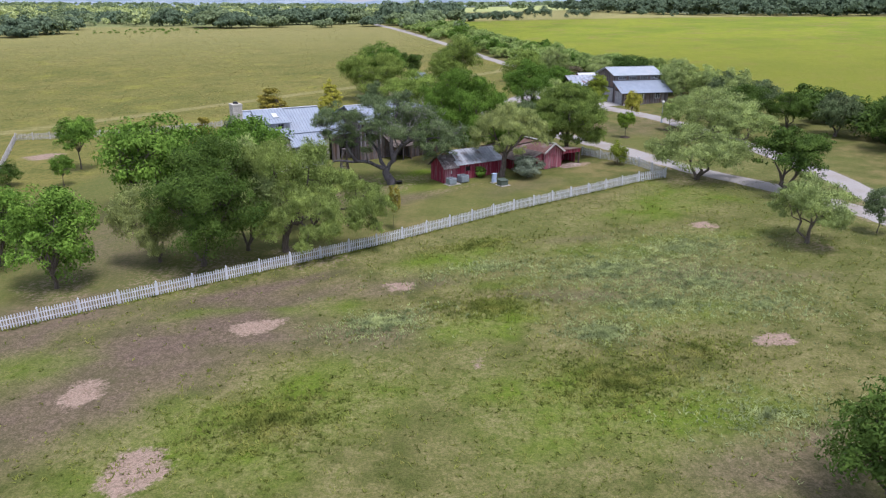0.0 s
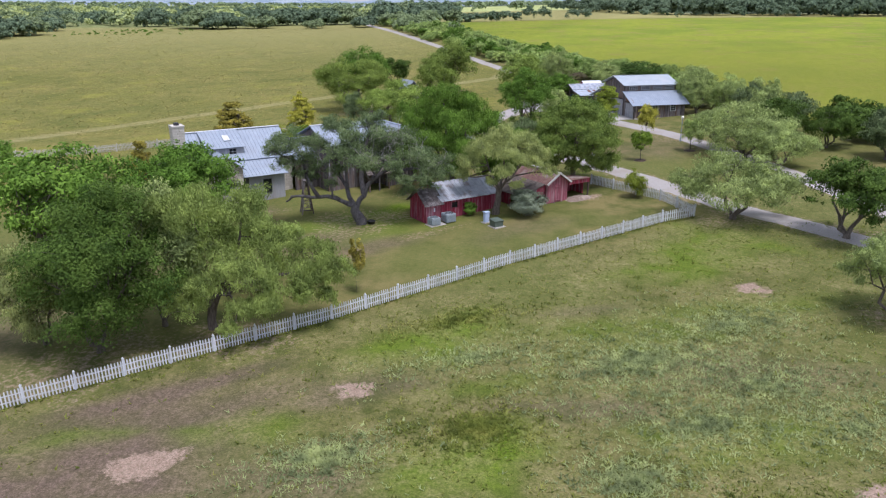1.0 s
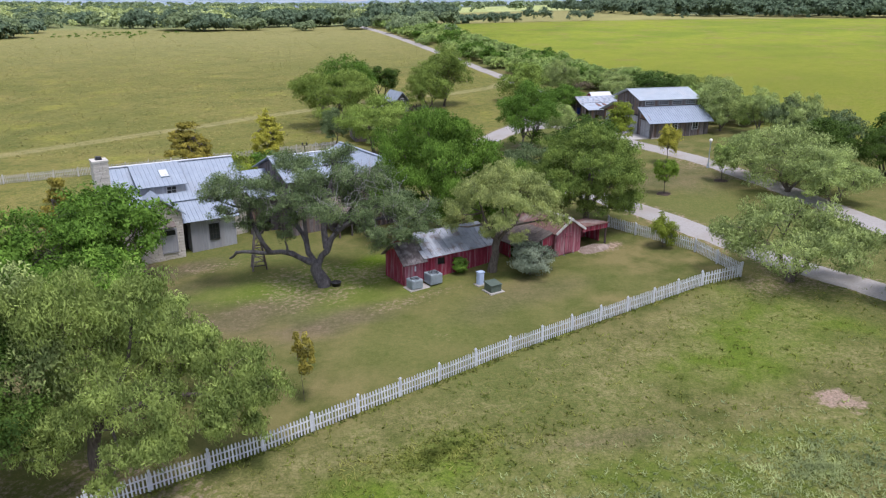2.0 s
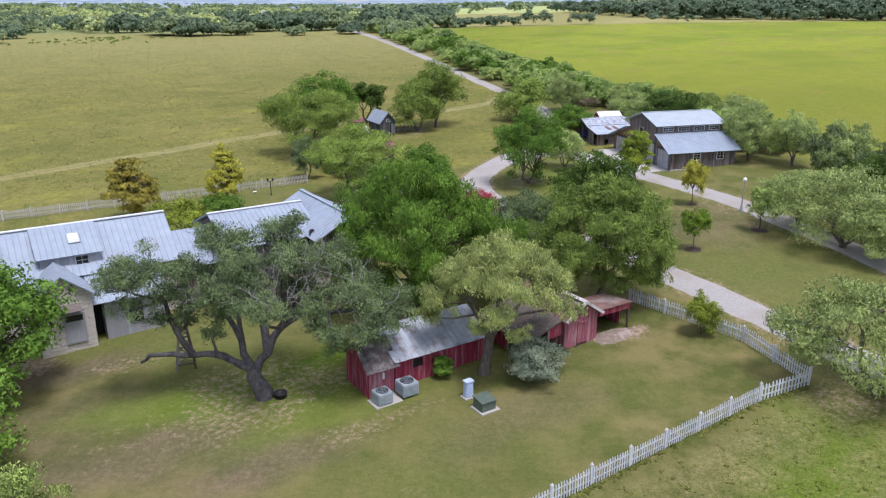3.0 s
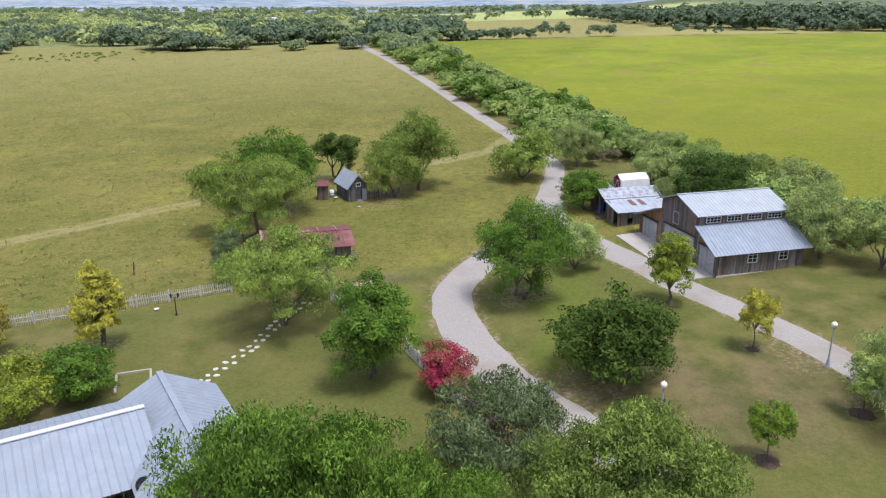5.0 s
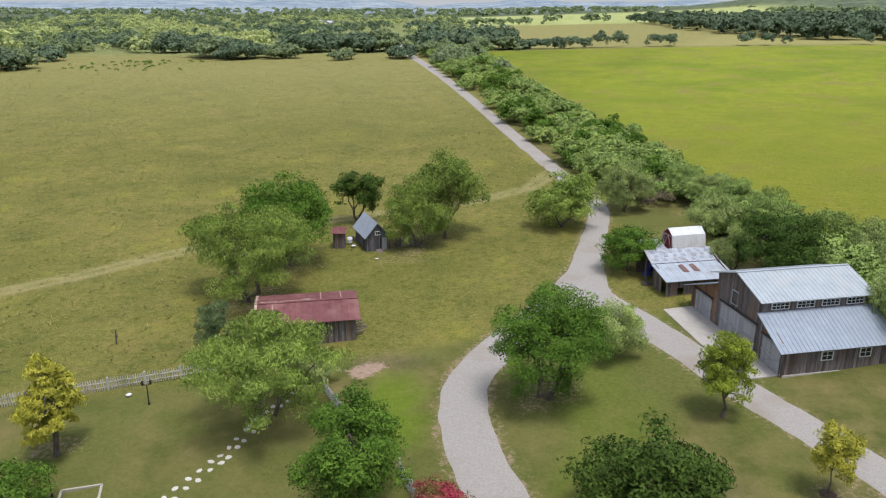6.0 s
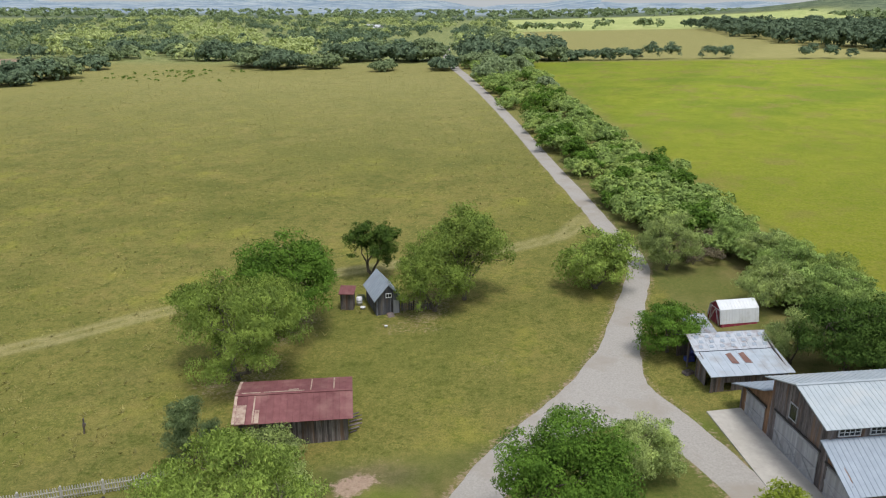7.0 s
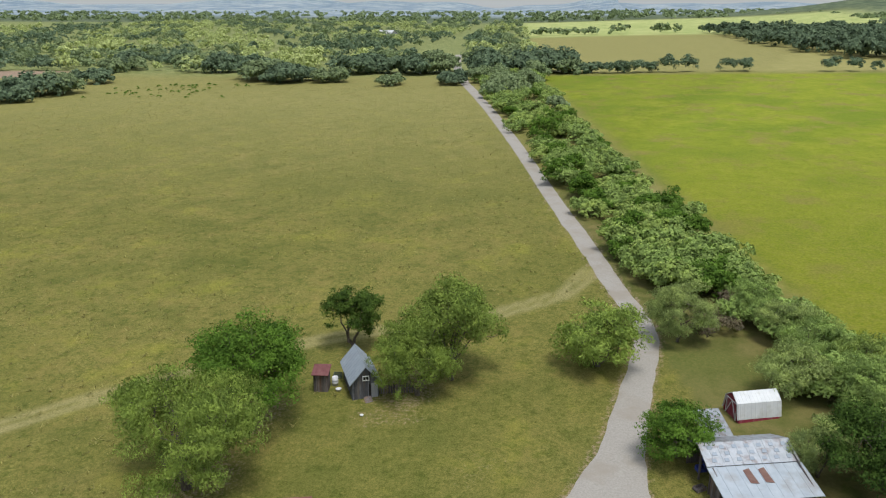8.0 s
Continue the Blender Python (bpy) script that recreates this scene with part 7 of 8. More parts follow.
plant("young_tree", "young yellow-leaved tree ringed with mulch", "small", "yellow", 27.3, 111.5, 4.1, 2.5, 60, 20, 8925, group="young trees on the lawn")
plant("young_tree", "young green tree ringed with mulch", "small", "spring", 30.6, 103.6, 3.6, 2.9, 90, 20, 8925, group="young trees on the lawn")
plant("mesquite_tree", MES, "mesquite", "mesquite", 34.2, 104.4, 4.6, 6.8, 60, 10, 22000, group="mesquites")
plant("pear_tree", "upright narrow yellow-green tree before the barn", "column", "lime", 23.6, 118.8, 6.2, 3.4, 0, 21, 12495)
plant("oak_tree", "rounded green tree in the loop of the drive", "round", "elm", 12.9, 120.3, 8.2, 7.9, 15, 40, 42000)
plant("mesquite_tree", MES, "scrub", "mesquite", 17.6, 126.6, 4.2, 5.2, 160, 10, 22000, group="mesquites")
plant("oak_tree", "dense round dark green tree on the lawn", "round", "dark", 17.4, 107.6, 6.3, 8.4, 100, 41, 42000)
plant("crape_myrtle", "crape myrtle covered in crimson flowers", "bush", "red", 7.0, 106.3, 3.6, 3.7, 0, 17, 10710)
plant("persimmon_tree", "leafy blue-green tree beside the drive", "round", "elm", 2.2, 108.3, 7.2, 6.4, 30, 42, 26000)
plant("mesquite_tree", MES, "mesquite", "soft", -5.2, 116.4, 7.1, 10.2, 300, 45, 32000, 0.5, group="mesquites")
plant("mesquite_tree", MES, "mesquite", "oak", -11.2, 124.6, 4.6, 4.2, 40, 10, 22000, group="mesquites")
plant("bush", "loose green shrub near the low shed", "bush", "mesquite", -6.2, 125.2, 2.4, 4.4, 0, 15, 8925, category="bush")
plant("bush", "loose green shrub by the short fence", "bush", "mesquite", -3.6, 121.8, 2.6, 3.6, 70, 17, 10710, category="bush")
plant("cypress_tree", "golden yellow conical tree on the lawn", "conifer", "yellow", -16.9, 112.4, 7.0, 5.4, 0, 22, 14280)
plant("cypress_tree", "rusty olive conical tree on the lawn", "conifer", "orange", -25.1, 110.8, 6.4, 7.2, 50, 13, 12495)
plant("bush", "rounded yellow-green bush behind the farmhouse", "bush", "lime", -18.4, 104.4, 3.8, 5.8, 0, 15, 8925, category="bush")
plant("bush", "rounded green bush behind the farmhouse", "bush", "elm", -15.4, 106.2, 3.8, 4.8, 50, 17, 10710, category="bush")
plant("mesquite_tree", MES, "mesquite", "soft", -13.3, 135.6, 9.0, 13.0, 210, 43, 46000, -0.6, group="mesquites")
plant("oak_tree", "dark green oak behind the mesquite", "round", "elm", -12.4, 144.6, 9.4, 9.8, 10, 44, 30000)
plant("oak_tree", "small dark oak behind the shack", "oak", "dark", -8.0, 158.2, 6.4, 6.2, 90, 19, 14500)
plant("mesquite_tree", MES, "scrub", "soft", 0.2, 150.2, 6.6, 7.8, 20, 10, 22000, -0.6, group="mesquites")
plant("mesquite_tree", MES, "round", "soft", 2.6, 153.2, 9.6, 9.0, 80, 44, 30000, group="mesquites")
plant("mesquite_tree", MES, "round", "soft", 15.3, 157.2, 6.4, 8.0, 150, 41, 42000, group="mesquites")
plant("mesquite_tree", MES, "scrub", "mesquite", 22.8, 163.0, 6.2, 6.6, 20, 8, 24000, group="mesquites")
plant("fig_tree", "leafy green tree beside the tool shed", "round", "elm", 20.9, 144.0, 4.6, 5.8, 0, 12, 14500)
plant("mesquite_tree", MES, "scrub", "mesquite", 38.8, 128.0, 6.6, 6.6, 60, 10, 22000, group="mesquites")
plant("mesquite_tree", MES, "scrub", "mesquite", 42.5, 125.0, 6.2, 6.2, 260, 18, 24000, group="mesquites")
plant("mesquite_tree", MES, "scrub", "mesquite", 44.0, 117.0, 6.4, 6.2, 130, 8, 24000, group="mesquites")
plant("cedar_tree", "dense dark green cedar behind the barn", "round", "cedar", 34.2, 142.4, 6.2, 9.2, 10, 49, 22000)
plant("mesquite_tree", MES, "scrub", "mesquite", 30.2, 143.0, 4.6, 4.6, 220, 10, 22000, group="mesquites")
plant("elm_tree", "broad grey-green tree beside the drive", "pecan", "oak", 9.8, 98.2, 5.6, 8.0, 60, 46, 26000)


# ---- mulch rings under the young trees ----
MULCH = plain("dark_mulch", (0.045, 0.032, 0.024), (0.120, 0.086, 0.064), 9, 0.95, relief=0.8, depth=0.03)


def mulch_ring(x, y, r, seed):
    """A low uneven mound of wood chips."""
    rng = random.Random(seed)
    rims = [[r * q * rng.uniform(0.86, 1.12) for _ in range(18)] for q in (1.0, 0.7, 0.3)]
    bm = bmesh.new()
    rings = [[bm.verts.new((d * math.cos(math.tau * k / 18), d * math.sin(math.tau * k / 18), z + rng.uniform(-0.015, 0.015))) for k, d in enumerate(rim)] for rim, z in zip(rims, (-0.05, 0.05, 0.09))]
    for p, q in zip(rings, rings[1:]):
        for k in range(18):
            bm.faces.new((p[k], p[(k + 1) % 18], q[(k + 1) % 18], q[k]))
    bm.faces.new(rings[-1])
    ob = part("mulch_ring", bm, MULCH, None, "", True)
    ob.matrix_world = pose(x, y, land_z(x, y))
    return tagged(ob, "low ring of dark mulch round a young tree", "mulch", "mulch rings")


for k, (x, y, r) in enumerate([(23.7, 99.3, 0.75), (27.3, 111.5, 0.55), (30.6, 103.6, 0.8)]):
    mulch_ring(x, y, r, k)


# ---- thickets and far woods ----
def thicket(name, label, spots, leaf, cards, size, seed, category="woods", tufts=5):
    """Many shrubs or far trees in one mesh; spots are rows of x, y, height, width."""
    rng = np.random.default_rng(seed)
    V, T = [], []
    for x, y, h, w in spots:
        n = max(12, int(cards * (0.75 + 0.5 * rng.random())))
        a, q = rng.uniform(0, math.tau, 10), np.sqrt(rng.random(10))
        dome = np.stack([np.cos(a) * q * w * 0.34, np.sin(a) * q * w * 0.34, h * (0.70 - 0.42 * q * rng.uniform(0.5, 1.2, 10))], 1)
        rad = rng.uniform(0.19, 0.29, 10) * min(w, 1.5 * h)
        v, _, tone = foliage(dome, rad, n, h * 0.3, size * (w / 5.0) ** 0.5, 0.85, 0.2, rng, tufts)
        V.append(v + [x, y, land_z(x, y)])
        T.append(tone * 0.65 + 0.35 * rng.random())
    V = np.vstack(V)
    ob = from_arrays(name, V, np.arange(len(V)).reshape(-1, 3), LEAF[leaf], None, np.concatenate(T))
    return tagged(ob, label, category, kind="stuff")


rng = np.random.default_rng(11)


def between(n, left, right, hmin, hmax, wmin, wmax):
    """Spots strewn between two lines that run side by side."""
    L, R = np.array(left, float), np.array(right, float)
    out = []
    for _ in range(n):
        s, q = rng.random() * (len(L) - 1), rng.random()
        i = min(int(s), len(L) - 2)
        f = s - i
        p = (L[i] * (1 - f) + L[i + 1] * f) * (1 - q) + (R[i] * (1 - f) + R[i + 1] * f) * q
        out.append((p[0], p[1], rng.uniform(hmin, hmax), rng.uniform(wmin, wmax)))
    return out


HL = [(23, 175), (17.5, 189), (10.8, 212), (2.8, 246), (-9, 292), (-24, 345), (-31, 384)]
HR = [(33, 172), (29.8, 186), (25.6, 206), (17.6, 240), (7.6, 288), (-2, 345), (-6, 386)]
thicket("hedgerow", "thick mixed hedgerow of mesquite scrub along the road", between(118, HL, HR, 2.6, 4.6, 4.2, 6.4), "hedge", 1500, 0.34, 1)
thicket("hedgerow", "fresh green scrub within the hedgerow", between(92, HL, HR, 2.2, 4.2, 3.8, 6.0), "spring", 1500, 0.34, 22)
thicket("hedgerow", "dark green scrub within the hedgerow", between(26, HL, HR, 2.8, 4.8, 3.6, 5.6), "elm", 1600, 0.32, 2)
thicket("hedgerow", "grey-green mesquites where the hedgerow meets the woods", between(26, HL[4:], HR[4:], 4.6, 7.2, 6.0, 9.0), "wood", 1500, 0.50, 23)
thicket("hedgerow", "deep green cedars within the hedgerow", [(4.8, 263.0, 6.4, 7.8)] + between(7, HL[1:4], HR[1:4], 3.6, 5.4, 3.8, 5.6), "elm", 2200, 0.32, 3)
B0 = [(33, 152), (31, 160), (29, 170)]
B1 = [(44, 140), (38, 155), (33, 170)]
thicket("thicket", "tangled mesquite thicket behind the sheds", between(22, B0, B1, 2.2, 4.0, 3.2, 5.0), "hedge", 2000, 0.30, 4)
for k, (x, y, h, w) in enumerate([(31, 154, 4.8, 6.4), (36, 152, 5.2, 6.8), (40, 147, 5.4, 6.8), (33, 164, 4.6, 6.2), (33.5, 159, 5.2, 6.6), (37, 156, 4.8, 6.4), (43, 143, 5.4, 6.8), (30.5, 169, 4.4, 5.6)]):
    plant("mesquite_tree", MES, "scrub", ("mesquite", "hedge", "spring")[k % 3], x, y, h, w, 61 * k, 50, 15000, group="mesquites")
thicket("thicket", "green scrub behind the barn", between(14, [(40, 132), (36, 147)], [(49, 128), (44, 148)], 3.0, 4.6, 4, 5.6), "hedge", 1800, 0.30, 5)
thicket("thicket", "scrub along the creek", between(26, [(46, 108), (50, 100), (54, 86), (62, 70)], [(56, 122), (60, 110), (66, 90), (76, 70)], 3.0, 5.2, 4, 7), "dark", 1700, 0.32, 6)


thicket("brushwood", "grey-brown dead brush between the hedgerow trees", [(x, y, 1.9, 3.4) for x, y in ((27, 178), (28.9, 172.7), (24.4, 164), (26.2, 168.4), (27.4, 165.2), (25.0, 186), (22, 196))], "brush", 1200, 0.22, 21)


def strew(n, x0, x1, y0, y1, hmin, hmax, keep=lambda x, y: True):
    out = []
    while len(out) < n:
        x, y = rng.uniform(x0, x1), y0 + (y1 - y0) * rng.random() ** 1.5
        if abs(x - 10) < y * 0.85 + 40 and keep(x, y):
            h = rng.uniform(hmin, hmax)
            out.append((x, y, h, h * rng.uniform(1.0, 1.5)))
    return out


thicket("shrubs", "low scattered shrubs at the top of the pasture", [(-150 + 44 * rng.random() + rng.normal(0, 4), 318 + 40 * rng.random(), rng.uniform(0.5, 1.5), rng.uniform(0.9, 2.2)) for _ in range(46)], "elm", 120, 0.4, 20, "shrubs", 2)
# tree line at the far end of the pasture
LINE = [(-171, 320, 8.0), (-167, 326, 8.2), (-171, 310, 5.4), (-175, 354, 6.3), (-196, 403, 6.8), (-199, 420, 7.5), (-194, 453, 8.0), (-171, 430, 7.0), (-144, 407, 10.2), (-120, 378, 10.2), (-108, 368, 9.0), (-100, 364, 8.8), (-91, 368, 6.2), (-81, 364, 6.0), (-83, 397, 9.6),
        (-76, 402, 9.8), (-56, 354, 4.2), (-61, 401, 8.6), (-53, 395, 8.6), (-46, 399, 9.4), (-33, 356, 5.0), (-26, 384, 11.4), (-20, 395, 11.8), (-12, 389, 11.6), (-3, 393, 10.8), (4, 387, 7.0)]
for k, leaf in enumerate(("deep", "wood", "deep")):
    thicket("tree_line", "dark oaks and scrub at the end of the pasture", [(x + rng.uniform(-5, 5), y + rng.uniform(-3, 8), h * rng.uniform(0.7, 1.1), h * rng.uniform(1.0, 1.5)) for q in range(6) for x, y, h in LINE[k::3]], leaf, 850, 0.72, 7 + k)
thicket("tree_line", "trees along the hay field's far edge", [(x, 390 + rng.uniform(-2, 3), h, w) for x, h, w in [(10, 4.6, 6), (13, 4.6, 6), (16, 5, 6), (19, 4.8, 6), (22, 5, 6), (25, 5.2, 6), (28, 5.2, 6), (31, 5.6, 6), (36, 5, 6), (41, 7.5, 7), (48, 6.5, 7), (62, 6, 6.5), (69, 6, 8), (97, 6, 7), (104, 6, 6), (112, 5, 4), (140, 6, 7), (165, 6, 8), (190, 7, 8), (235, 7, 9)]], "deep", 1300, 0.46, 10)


def west(x, y):
    return x < -6 - 0.10 * (y - 384) or y > 1350


wild_far = strew(1400, -700, 40, 404, 1350, 4.5, 9, lambda x, y: west(x, y) and not (-70 - 0.1 * (y - 400) < x < -48 - 0.1 * (y - 400)))
# position decides which trees take the painted sun-patch leaf colour
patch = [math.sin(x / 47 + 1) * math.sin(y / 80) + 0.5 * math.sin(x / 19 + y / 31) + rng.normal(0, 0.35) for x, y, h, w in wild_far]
thicket("far_woods", "scrub woods with sun patches painted into the leaves, rolling away to the hills", [s for s, p in zip(wild_far, patch) if p > 0.25], "lit", 190, 0.95, 12, tufts=2)
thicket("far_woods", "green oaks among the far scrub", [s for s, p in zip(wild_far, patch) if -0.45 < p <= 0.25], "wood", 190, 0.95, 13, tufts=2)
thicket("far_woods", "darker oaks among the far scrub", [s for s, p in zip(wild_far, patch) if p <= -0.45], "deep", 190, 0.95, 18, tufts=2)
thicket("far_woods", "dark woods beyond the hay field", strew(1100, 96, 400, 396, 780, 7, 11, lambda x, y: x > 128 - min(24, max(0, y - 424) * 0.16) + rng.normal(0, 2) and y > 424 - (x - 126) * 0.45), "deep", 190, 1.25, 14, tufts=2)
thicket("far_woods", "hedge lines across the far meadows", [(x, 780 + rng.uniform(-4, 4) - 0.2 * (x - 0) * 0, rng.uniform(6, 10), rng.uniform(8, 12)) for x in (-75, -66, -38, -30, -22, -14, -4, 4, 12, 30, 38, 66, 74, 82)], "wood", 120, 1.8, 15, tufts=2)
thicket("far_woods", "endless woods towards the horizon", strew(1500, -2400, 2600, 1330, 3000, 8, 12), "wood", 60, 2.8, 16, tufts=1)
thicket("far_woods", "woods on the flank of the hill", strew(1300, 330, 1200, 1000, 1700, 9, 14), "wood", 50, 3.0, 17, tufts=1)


# ---- weeds and tufts of grass ----
def tufts(name, label, x, y, size, leaf, seed, spread_=1.5, blades=4):
    """Upright little sprays on the ground, all in one mesh."""
    rng = np.random.default_rng(seed)
    n = len(x)
    px, py, sz = np.repeat(x, blades), np.repeat(y, blades), np.repeat(size, blades)
    px = px + rng.normal(0, 0.10, n * blades) * sz / 0.25
    py = py + rng.normal(0, 0.10, n * blades) * sz / 0.25
    pz = land(px, py)
    ang = rng.uniform(0, 2 * np.pi, n * blades)
    lx, ly = np.cos(ang), np.sin(ang)
    tilt = rng.uniform(0.1, spread_, n * blades) * sz
    h = sz * rng.uniform(0.35, 0.9, n * blades)
    w = sz * rng.uniform(0.25, 0.5, n * blades)
    base = np.stack([px, py, pz], 1)
    side = np.stack([-ly * w, lx * w, np.zeros_like(w)], 1)
    tip = base + np.stack([lx * tilt, ly * tilt, h], 1)
    v = np.stack([base - side * 0.5, base + side * 0.5, tip], 1).reshape(-1, 3)
    ob = from_arrays(name, v, np.arange(len(v)).reshape(-1, 3), LEAF[leaf])
    return tagged(ob, label, "grass", kind="stuff")


LEAF["weed"] = leaf_material("weed_leaf", (0.290, 0.350, 0.160), (0.480, 0.545, 0.290), (0.390, 0.445, 0.215), 0.4)
LEAF["turf"] = leaf_material("turf_blade", (0.165, 0.205, 0.040), (0.290, 0.330, 0.085), (0.255, 0.260, 0.080), 0.4)
LEAF["hayblade"] = leaf_material("dry_blade", (0.260, 0.245, 0.095), (0.430, 0.385, 0.180), (0.330, 0.310, 0.120), 0.4)
rng = np.random.default_rng(77)


def clustered(n, cx, cy, rx, ry, turn=0.0):
    a, r = rng.uniform(0, 2 * np.pi, n), np.abs(rng.normal(0, 0.55, n))
    u, v = r * np.cos(a) * rx, r * np.sin(a) * ry
    c, s = math.cos(radians(turn)), math.sin(radians(turn))
    return cx + u * c - v * s, cy + u * s + v * c


def outside(x, y):
    return ((44.2 * (y - 48.9) - 29.5 * (x + 20.8)) / 53.1) < -0.4


# silvery weeds in drifts over the meadow
wx, wy = [], []
for cx, cy, rx, ry, turn, n in [(9.8, 42.4, 3.2, 2.0, 0, 1300), (14, 46.5, 8, 4, 15, 2200), (12.5, 52.6, 9.0, 4.2, 10, 3600), (19, 57, 9, 5, 10, 2200), (-3.5, 44.0, 4.5, 2.6, 20, 700), (-4.1, 44.6, 3.5, 1.8, 20, 900),
                                (21, 46, 7, 5, 0, 1200), (18, 50.1, 7, 4, 0, 1600), (16, 33, 6, 4, 0, 900), (3.2, 53.5, 8, 2.4, 15, 1000)]:
    a, b = clustered(n, cx, cy, rx, ry, turn)
    wx.append(a), wy.append(b)
wx, wy = np.concatenate(wx), np.concatenate(wy)
k = outside(wx, wy)
tufts("weeds", "silvery grey-green weeds in drifts on the meadow", wx[k], wy[k], rng.uniform(0.07, 0.22, k.sum()), "weed", 1)
gx_, gy_ = [], []
for cx, cy, rx, ry, turn, n in [(3.3, 46.5, 4.0, 2.6, 10, 1500), (9.5, 36.5, 6.0, 4.5, 10, 2600), (-8.5, 33.5, 6.0, 4.5, 30, 2200), (2.5, 58.5, 5.5, 2.0, 20, 900), (15, 40, 5, 4, 0, 900)]:
    a, b = clustered(n, cx, cy, rx, ry, turn)
    gx_.append(a), gy_.append(b)
a, b = rng.uniform(-30, 36, 9000), rng.uniform(26, 76, 9000)
gx_.append(a), gy_.append(b)
gx_, gy_ = np.concatenate(gx_), np.concatenate(gy_)
worn = np.zeros_like(gx_)
for cx, cy, rx, ry, turn, q in WORN:
    worn = np.maximum(worn, q * blob(gx_, gy_, cx, cy, rx, ry, turn, 0.9, 0.45, cx * 1.7))
k = outside(gx_, gy_) & (rng.random(len(worn)) > worn * 0.9)
tufts("grass", "short green tufts of meadow grass", gx_[k], gy_[k], rng.uniform(0.08, 0.24, k.sum()), "turf", 2)
# rank grass along the foot of the fence
s = rng.uniform(-38.9, 23.3, 1500)
foot = np.interp(s, *np.array(MEADOW_LINE).T)
tufts("grass", "rank grass along the foot of the fence", s + rng.normal(0.05, 0.14, 1500), foot + rng.normal(-0.12, 0.16, 1500), rng.uniform(0.08, 0.24, 1500), "turf", 3)
# dry bunches over the pasture
px, py = rng.uniform(-150, 20, 16000), 122 + 235 * rng.random(16000) ** 1.3
k = (py > 123.4 + (px + 10.8) * 0.36 + 1) & ((px < -16 + (py - 125) * 0.4) | (py > 172)) & (px < 16 - (py - 178) * 0.262) & (px > -165)
tufts("grass", "straw-coloured bunch grass over the pasture", px[k], py[k], rng.uniform(0.12, 0.34, k.sum()), "hayblade", 4, 2.0)

# ---- stepping stones ----
LIME = plain("stepping_stone", (0.50, 0.49, 0.45), (0.62, 0.61, 0.57), 4, 0.9, relief=0.3)
rng2 = random.Random(8)
path = smooth_line([(-9.4, 105.6, 0), (-7.9, 109.8, 0), (-6.6, 112.9, 0), (-6.0, 115.6, 0), (-4.9, 119.2, 0), (-3.6, 121.0, 0)], 0.75)
for q, (x, y, _) in enumerate(path):
    for side in (-1, 1):
        px_, py_ = x + side * rng2.uniform(0.22, 0.36), y + rng2.uniform(-0.15, 0.15)
        bm = bmesh.new()
        n = 7
        rim = [(rng2.uniform(0.16, 0.27) * math.cos(math.tau * i / n), rng2.uniform(0.13, 0.22) * math.sin(math.tau * i / n)) for i in range(n)]
        lo = [bm.verts.new((u, v, -0.05)) for u, v in rim]
        hi = [bm.verts.new((u * 0.93, v * 0.93, 0.04)) for u, v in rim]
        bm.faces.new(hi)
        for i in range(n):
            bm.faces.new((lo[i], lo[(i + 1) % n], hi[(i + 1) % n], hi[i]))
        stone = part("stepping_stone", bm, LIME, None)
        stone.matrix_world = pose(px_, py_, land_z(px_, py_), 0, 0, rng2.uniform(0, 180))
        tagged(stone, "pale flat stepping stone set in the lawn", "stone", "stepping stones")

# ---- small things on the lawns ----
TIMBER = plain("bleached_timber", (0.36, 0.34, 0.28), (0.46, 0.44, 0.38), 6, 0.9, relief=0.3, stretch=(0.4, 3, 3))
bed = thing("garden_edging", -13.2, 108.4, land_z(-13.2, 108.4), 22, "open frame of bleached timbers round a garden bed", "edging")
for ax, ay, bx, by in ((-1.0, 1.1, 1.1, 1.1), (-1.0, 1.1, -1.0, -1.5), (1.1, 1.1, 1.1, -0.4)):
    bm = bmesh.new()
    bar(bm, (ax, ay, 0.06), (bx, by, 0.06), 0.14, 0.16)
    part("timber", bm, TIMBER, bed)


def basin(name, label, x, y, r, material):
    """A low round tub with a rolled rim."""
    bm = bmesh.new()
    prof = [(0.02, 0.0), (r * 0.8, 0.0), (r, r * 0.75), (r * 1.06, r * 0.8), (r * 0.98, r * 0.83), (r * 0.78, 0.08), (0.02, 0.06)]
    rings = [[bm.verts.new((a * math.cos(math.tau * k / 16), a * math.sin(math.tau * k / 16), z)) for k in range(16)] for a, z in prof]
    for p, q in zip(rings, rings[1:]):
        for k in range(16):
            bm.faces.new((p[k], p[(k + 1) % 16], q[(k + 1) % 16], q[k]))
    ob = part(name, bm, material, None, "", True)
    ob.matrix_world = pose(x, y, land_z(x, y))
    return tagged(ob, label, "tub")


basin("tub", "small white enamel tub standing on the lawn", -15.9, 119.3, 0.20, WHITE)
basin("tub", "white tub beside the bushes behind the farmhouse", -20.5, 103.2, 0.22, WHITE)


basin("plant_pot", "round black pot at the foot of the live oak", -4.75, 78.3, 0.36, DARKMETAL)


# ---- odds and ends by the sheds ----
def crate(x, y, rz, w, d, hgt, material, label):
    """A slatted box with corner posts."""
    root = thing("crate", x, y, land_z(x, y), rz, label, "crate", "crates by the tool shed")
    for ax, ay, bx, by in ((0, 0, w, 0), (w, 0, w, d), (w, d, 0, d), (0, d, 0, 0)):
        for k in range(3):
            bm = bmesh.new()
            bar(bm, (ax, ay, hgt * (0.2 + 0.3 * k)), (bx, by, hgt * (0.2 + 0.3 * k)), 0.02, hgt * 0.22)
            part("slat", bm, material, root)
    bm = bmesh.new()
    box(bm, 0.02, w - 0.02, 0.02, d - 0.02, 0, 0.03)
    part("bottom", bm, material, root)
    return root


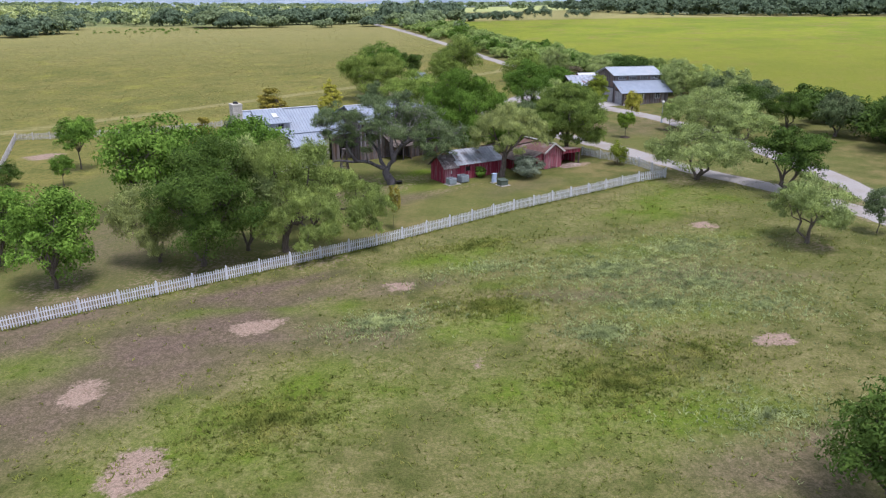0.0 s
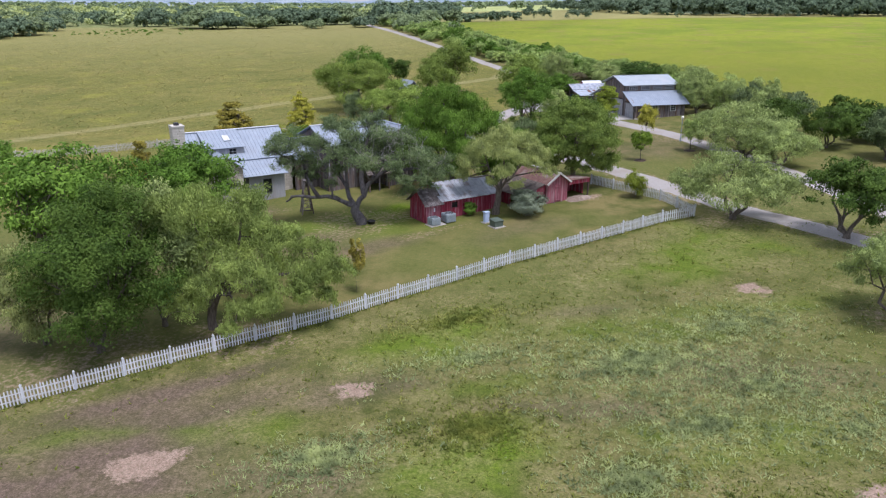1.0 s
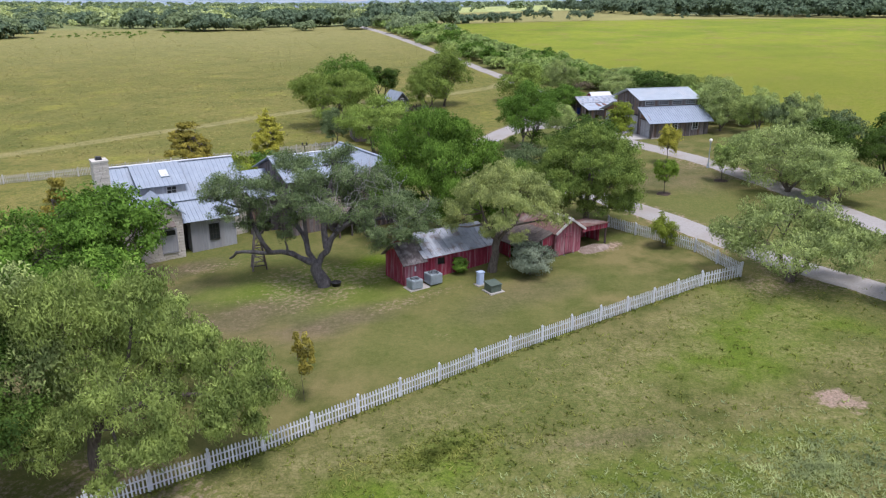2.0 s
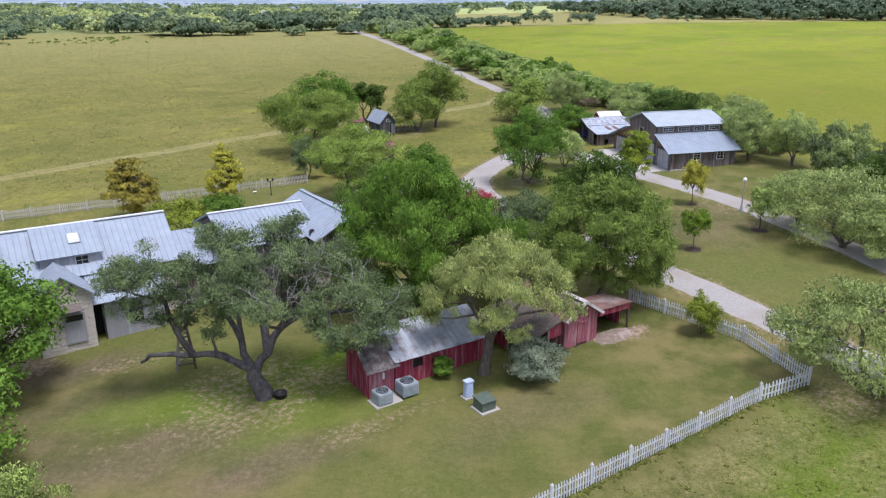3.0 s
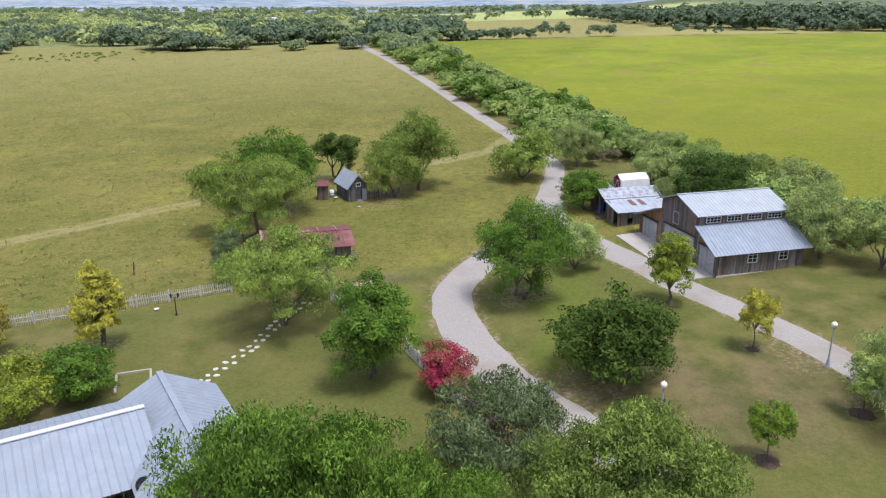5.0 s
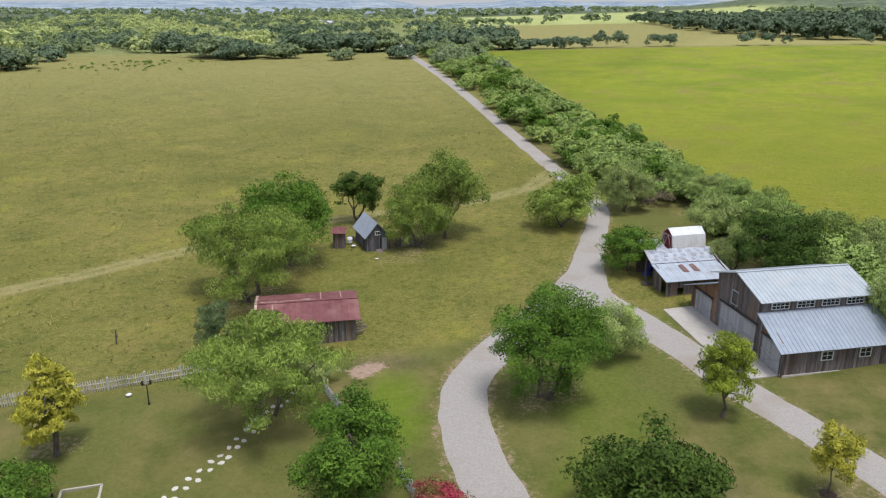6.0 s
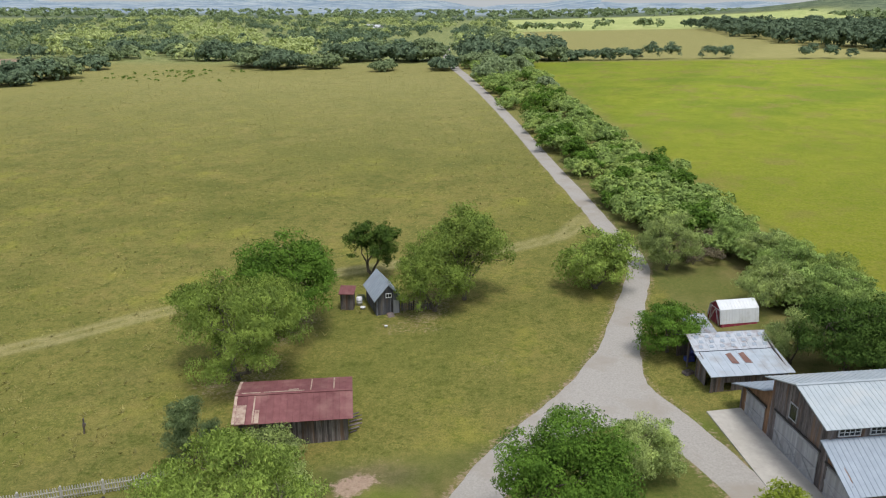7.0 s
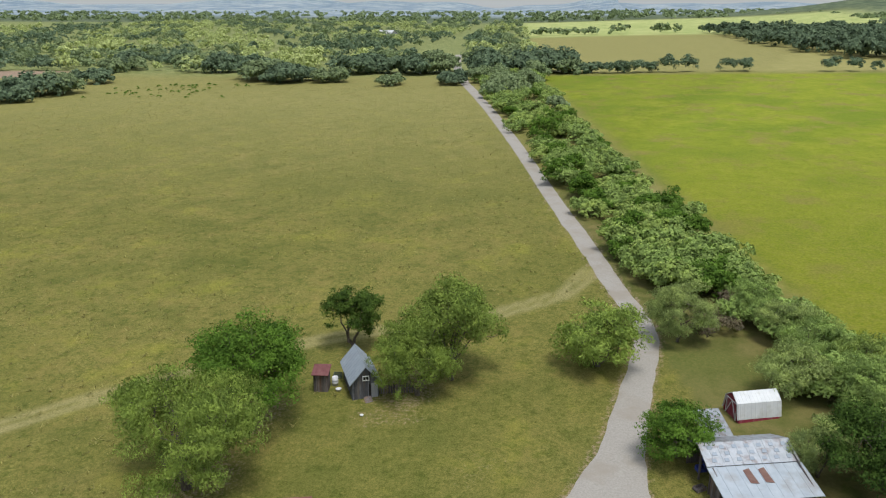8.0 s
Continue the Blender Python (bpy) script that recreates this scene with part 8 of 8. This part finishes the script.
def barrel(x, y, r, hgt, material, label):
    """An upright drum with two rolled hoops."""
    bm = bmesh.new()
    prof = [(0.02, 0), (r, 0), (r, hgt * 0.32), (r * 1.06, hgt * 0.34), (r, hgt * 0.36), (r, hgt * 0.64), (r * 1.06, hgt * 0.66), (r, hgt * 0.68), (r, hgt), (r * 0.92, hgt), (r * 0.92, hgt - 0.03), (0.02, hgt - 0.03)]
    rings = [[bm.verts.new((a * math.cos(math.tau * k / 14), a * math.sin(math.tau * k / 14), z)) for k in range(14)] for a, z in prof]
    for p, q in zip(rings, rings[1:]):
        for k in range(14):
            bm.faces.new((p[k], p[(k + 1) % 14], q[(k + 1) % 14], q[k]))
    ob = part("barrel", bm, material, None, "", True)
    ob.matrix_world = pose(x, y, land_z(x, y))
    return tagged(ob, label, "barrel")


REDPAINT = plain("red_enamel", (0.30, 0.03, 0.03), (0.42, 0.06, 0.05), 4, 0.5, relief=0.05)
BLUEPAINT = plain("blue_enamel", (0.05, 0.07, 0.32), (0.08, 0.11, 0.42), 4, 0.5, relief=0.05)
crate(22.2, 142.3, 20, 0.7, 0.5, 0.4, BLUEPAINT, "blue slatted crate under the tool shed roof")
crate(22.7, 140.7, -10, 0.6, 0.45, 0.35, REDPAINT, "red slatted crate at the tool shed's open end")
crate(21.9, 140.0, 35, 0.8, 0.5, 0.3, GREYWOOD, "grey slatted crate at the tool shed's open end")
barrel(22.9, 143.7, 0.28, 0.85, BLUEPAINT, "dented blue drum inside the open tool shed")
barrel(-7.4, 150.9, 0.28, 0.8, WHITE, "white drum between the privy and the shack")
basin("tub", "white tub lying beside the shack's door", -6.8, 150.0, 0.25, WHITE)
basin("tub", "white pan on the grass before the shack", -3.6, 146.3, 0.16, WHITE)
crate(-7.9, 151.9, 10, 0.7, 0.5, 0.5, GREENMETAL, "green slatted crate beside the privy")["group"] = ""

# ---- lone post on the pasture ----
bm = bmesh.new()
bar(bm, (0, 0, -0.2), (0.03, 0, 1.25), 0.09, 0.09)
box(bm, -0.05, 0.13, -0.09, 0.09, 0.62, 0.86)
mail = part("fence_post", bm, GREYWOOD, None)
mail.matrix_world = pose(-20.9, 126.9, land_z(-20.9, 126.9), 0, 3, 20)
tagged(mail, "lone grey post with a small box on the pasture", "post")

# ---- white-roofed house far off in the woods ----
far_house = thing("far_house", -181.5, 786.8, land_z(-181.5, 786.8), -25, "distant pale house with a white metal roof", "house")
wall(far_house, PALEWOOD, 0, 0, 16, 0, -1, flat(3.4), 201, 2.0)
wall(far_house, PALEWOOD, 16, 0, 16, 9, -1, gable(9, 3.4, 6.0), 202, 2.0)
wall(far_house, PALEWOOD, 0, 9, 0, 0, -1, gable(9, 3.4, 6.0), 203, 2.0)
wall(far_house, PALEWOOD, 16, 9, 0, 9, -1, flat(3.4), 204, 2.0)
for pts in (((-0.6, -0.7, 3.3), (16.6, -0.7, 3.3), (16.6, 4.5, 6.3), (-0.6, 4.5, 6.3)), ((16.6, 9.7, 3.3), (-0.6, 9.7, 3.3), (-0.6, 4.51, 6.3), (16.6, 4.51, 6.3))):
    bm = bmesh.new()
    slab(bm, *pts, 0.12)
    part("roof", bm, WHITE, far_house, "white metal roof")
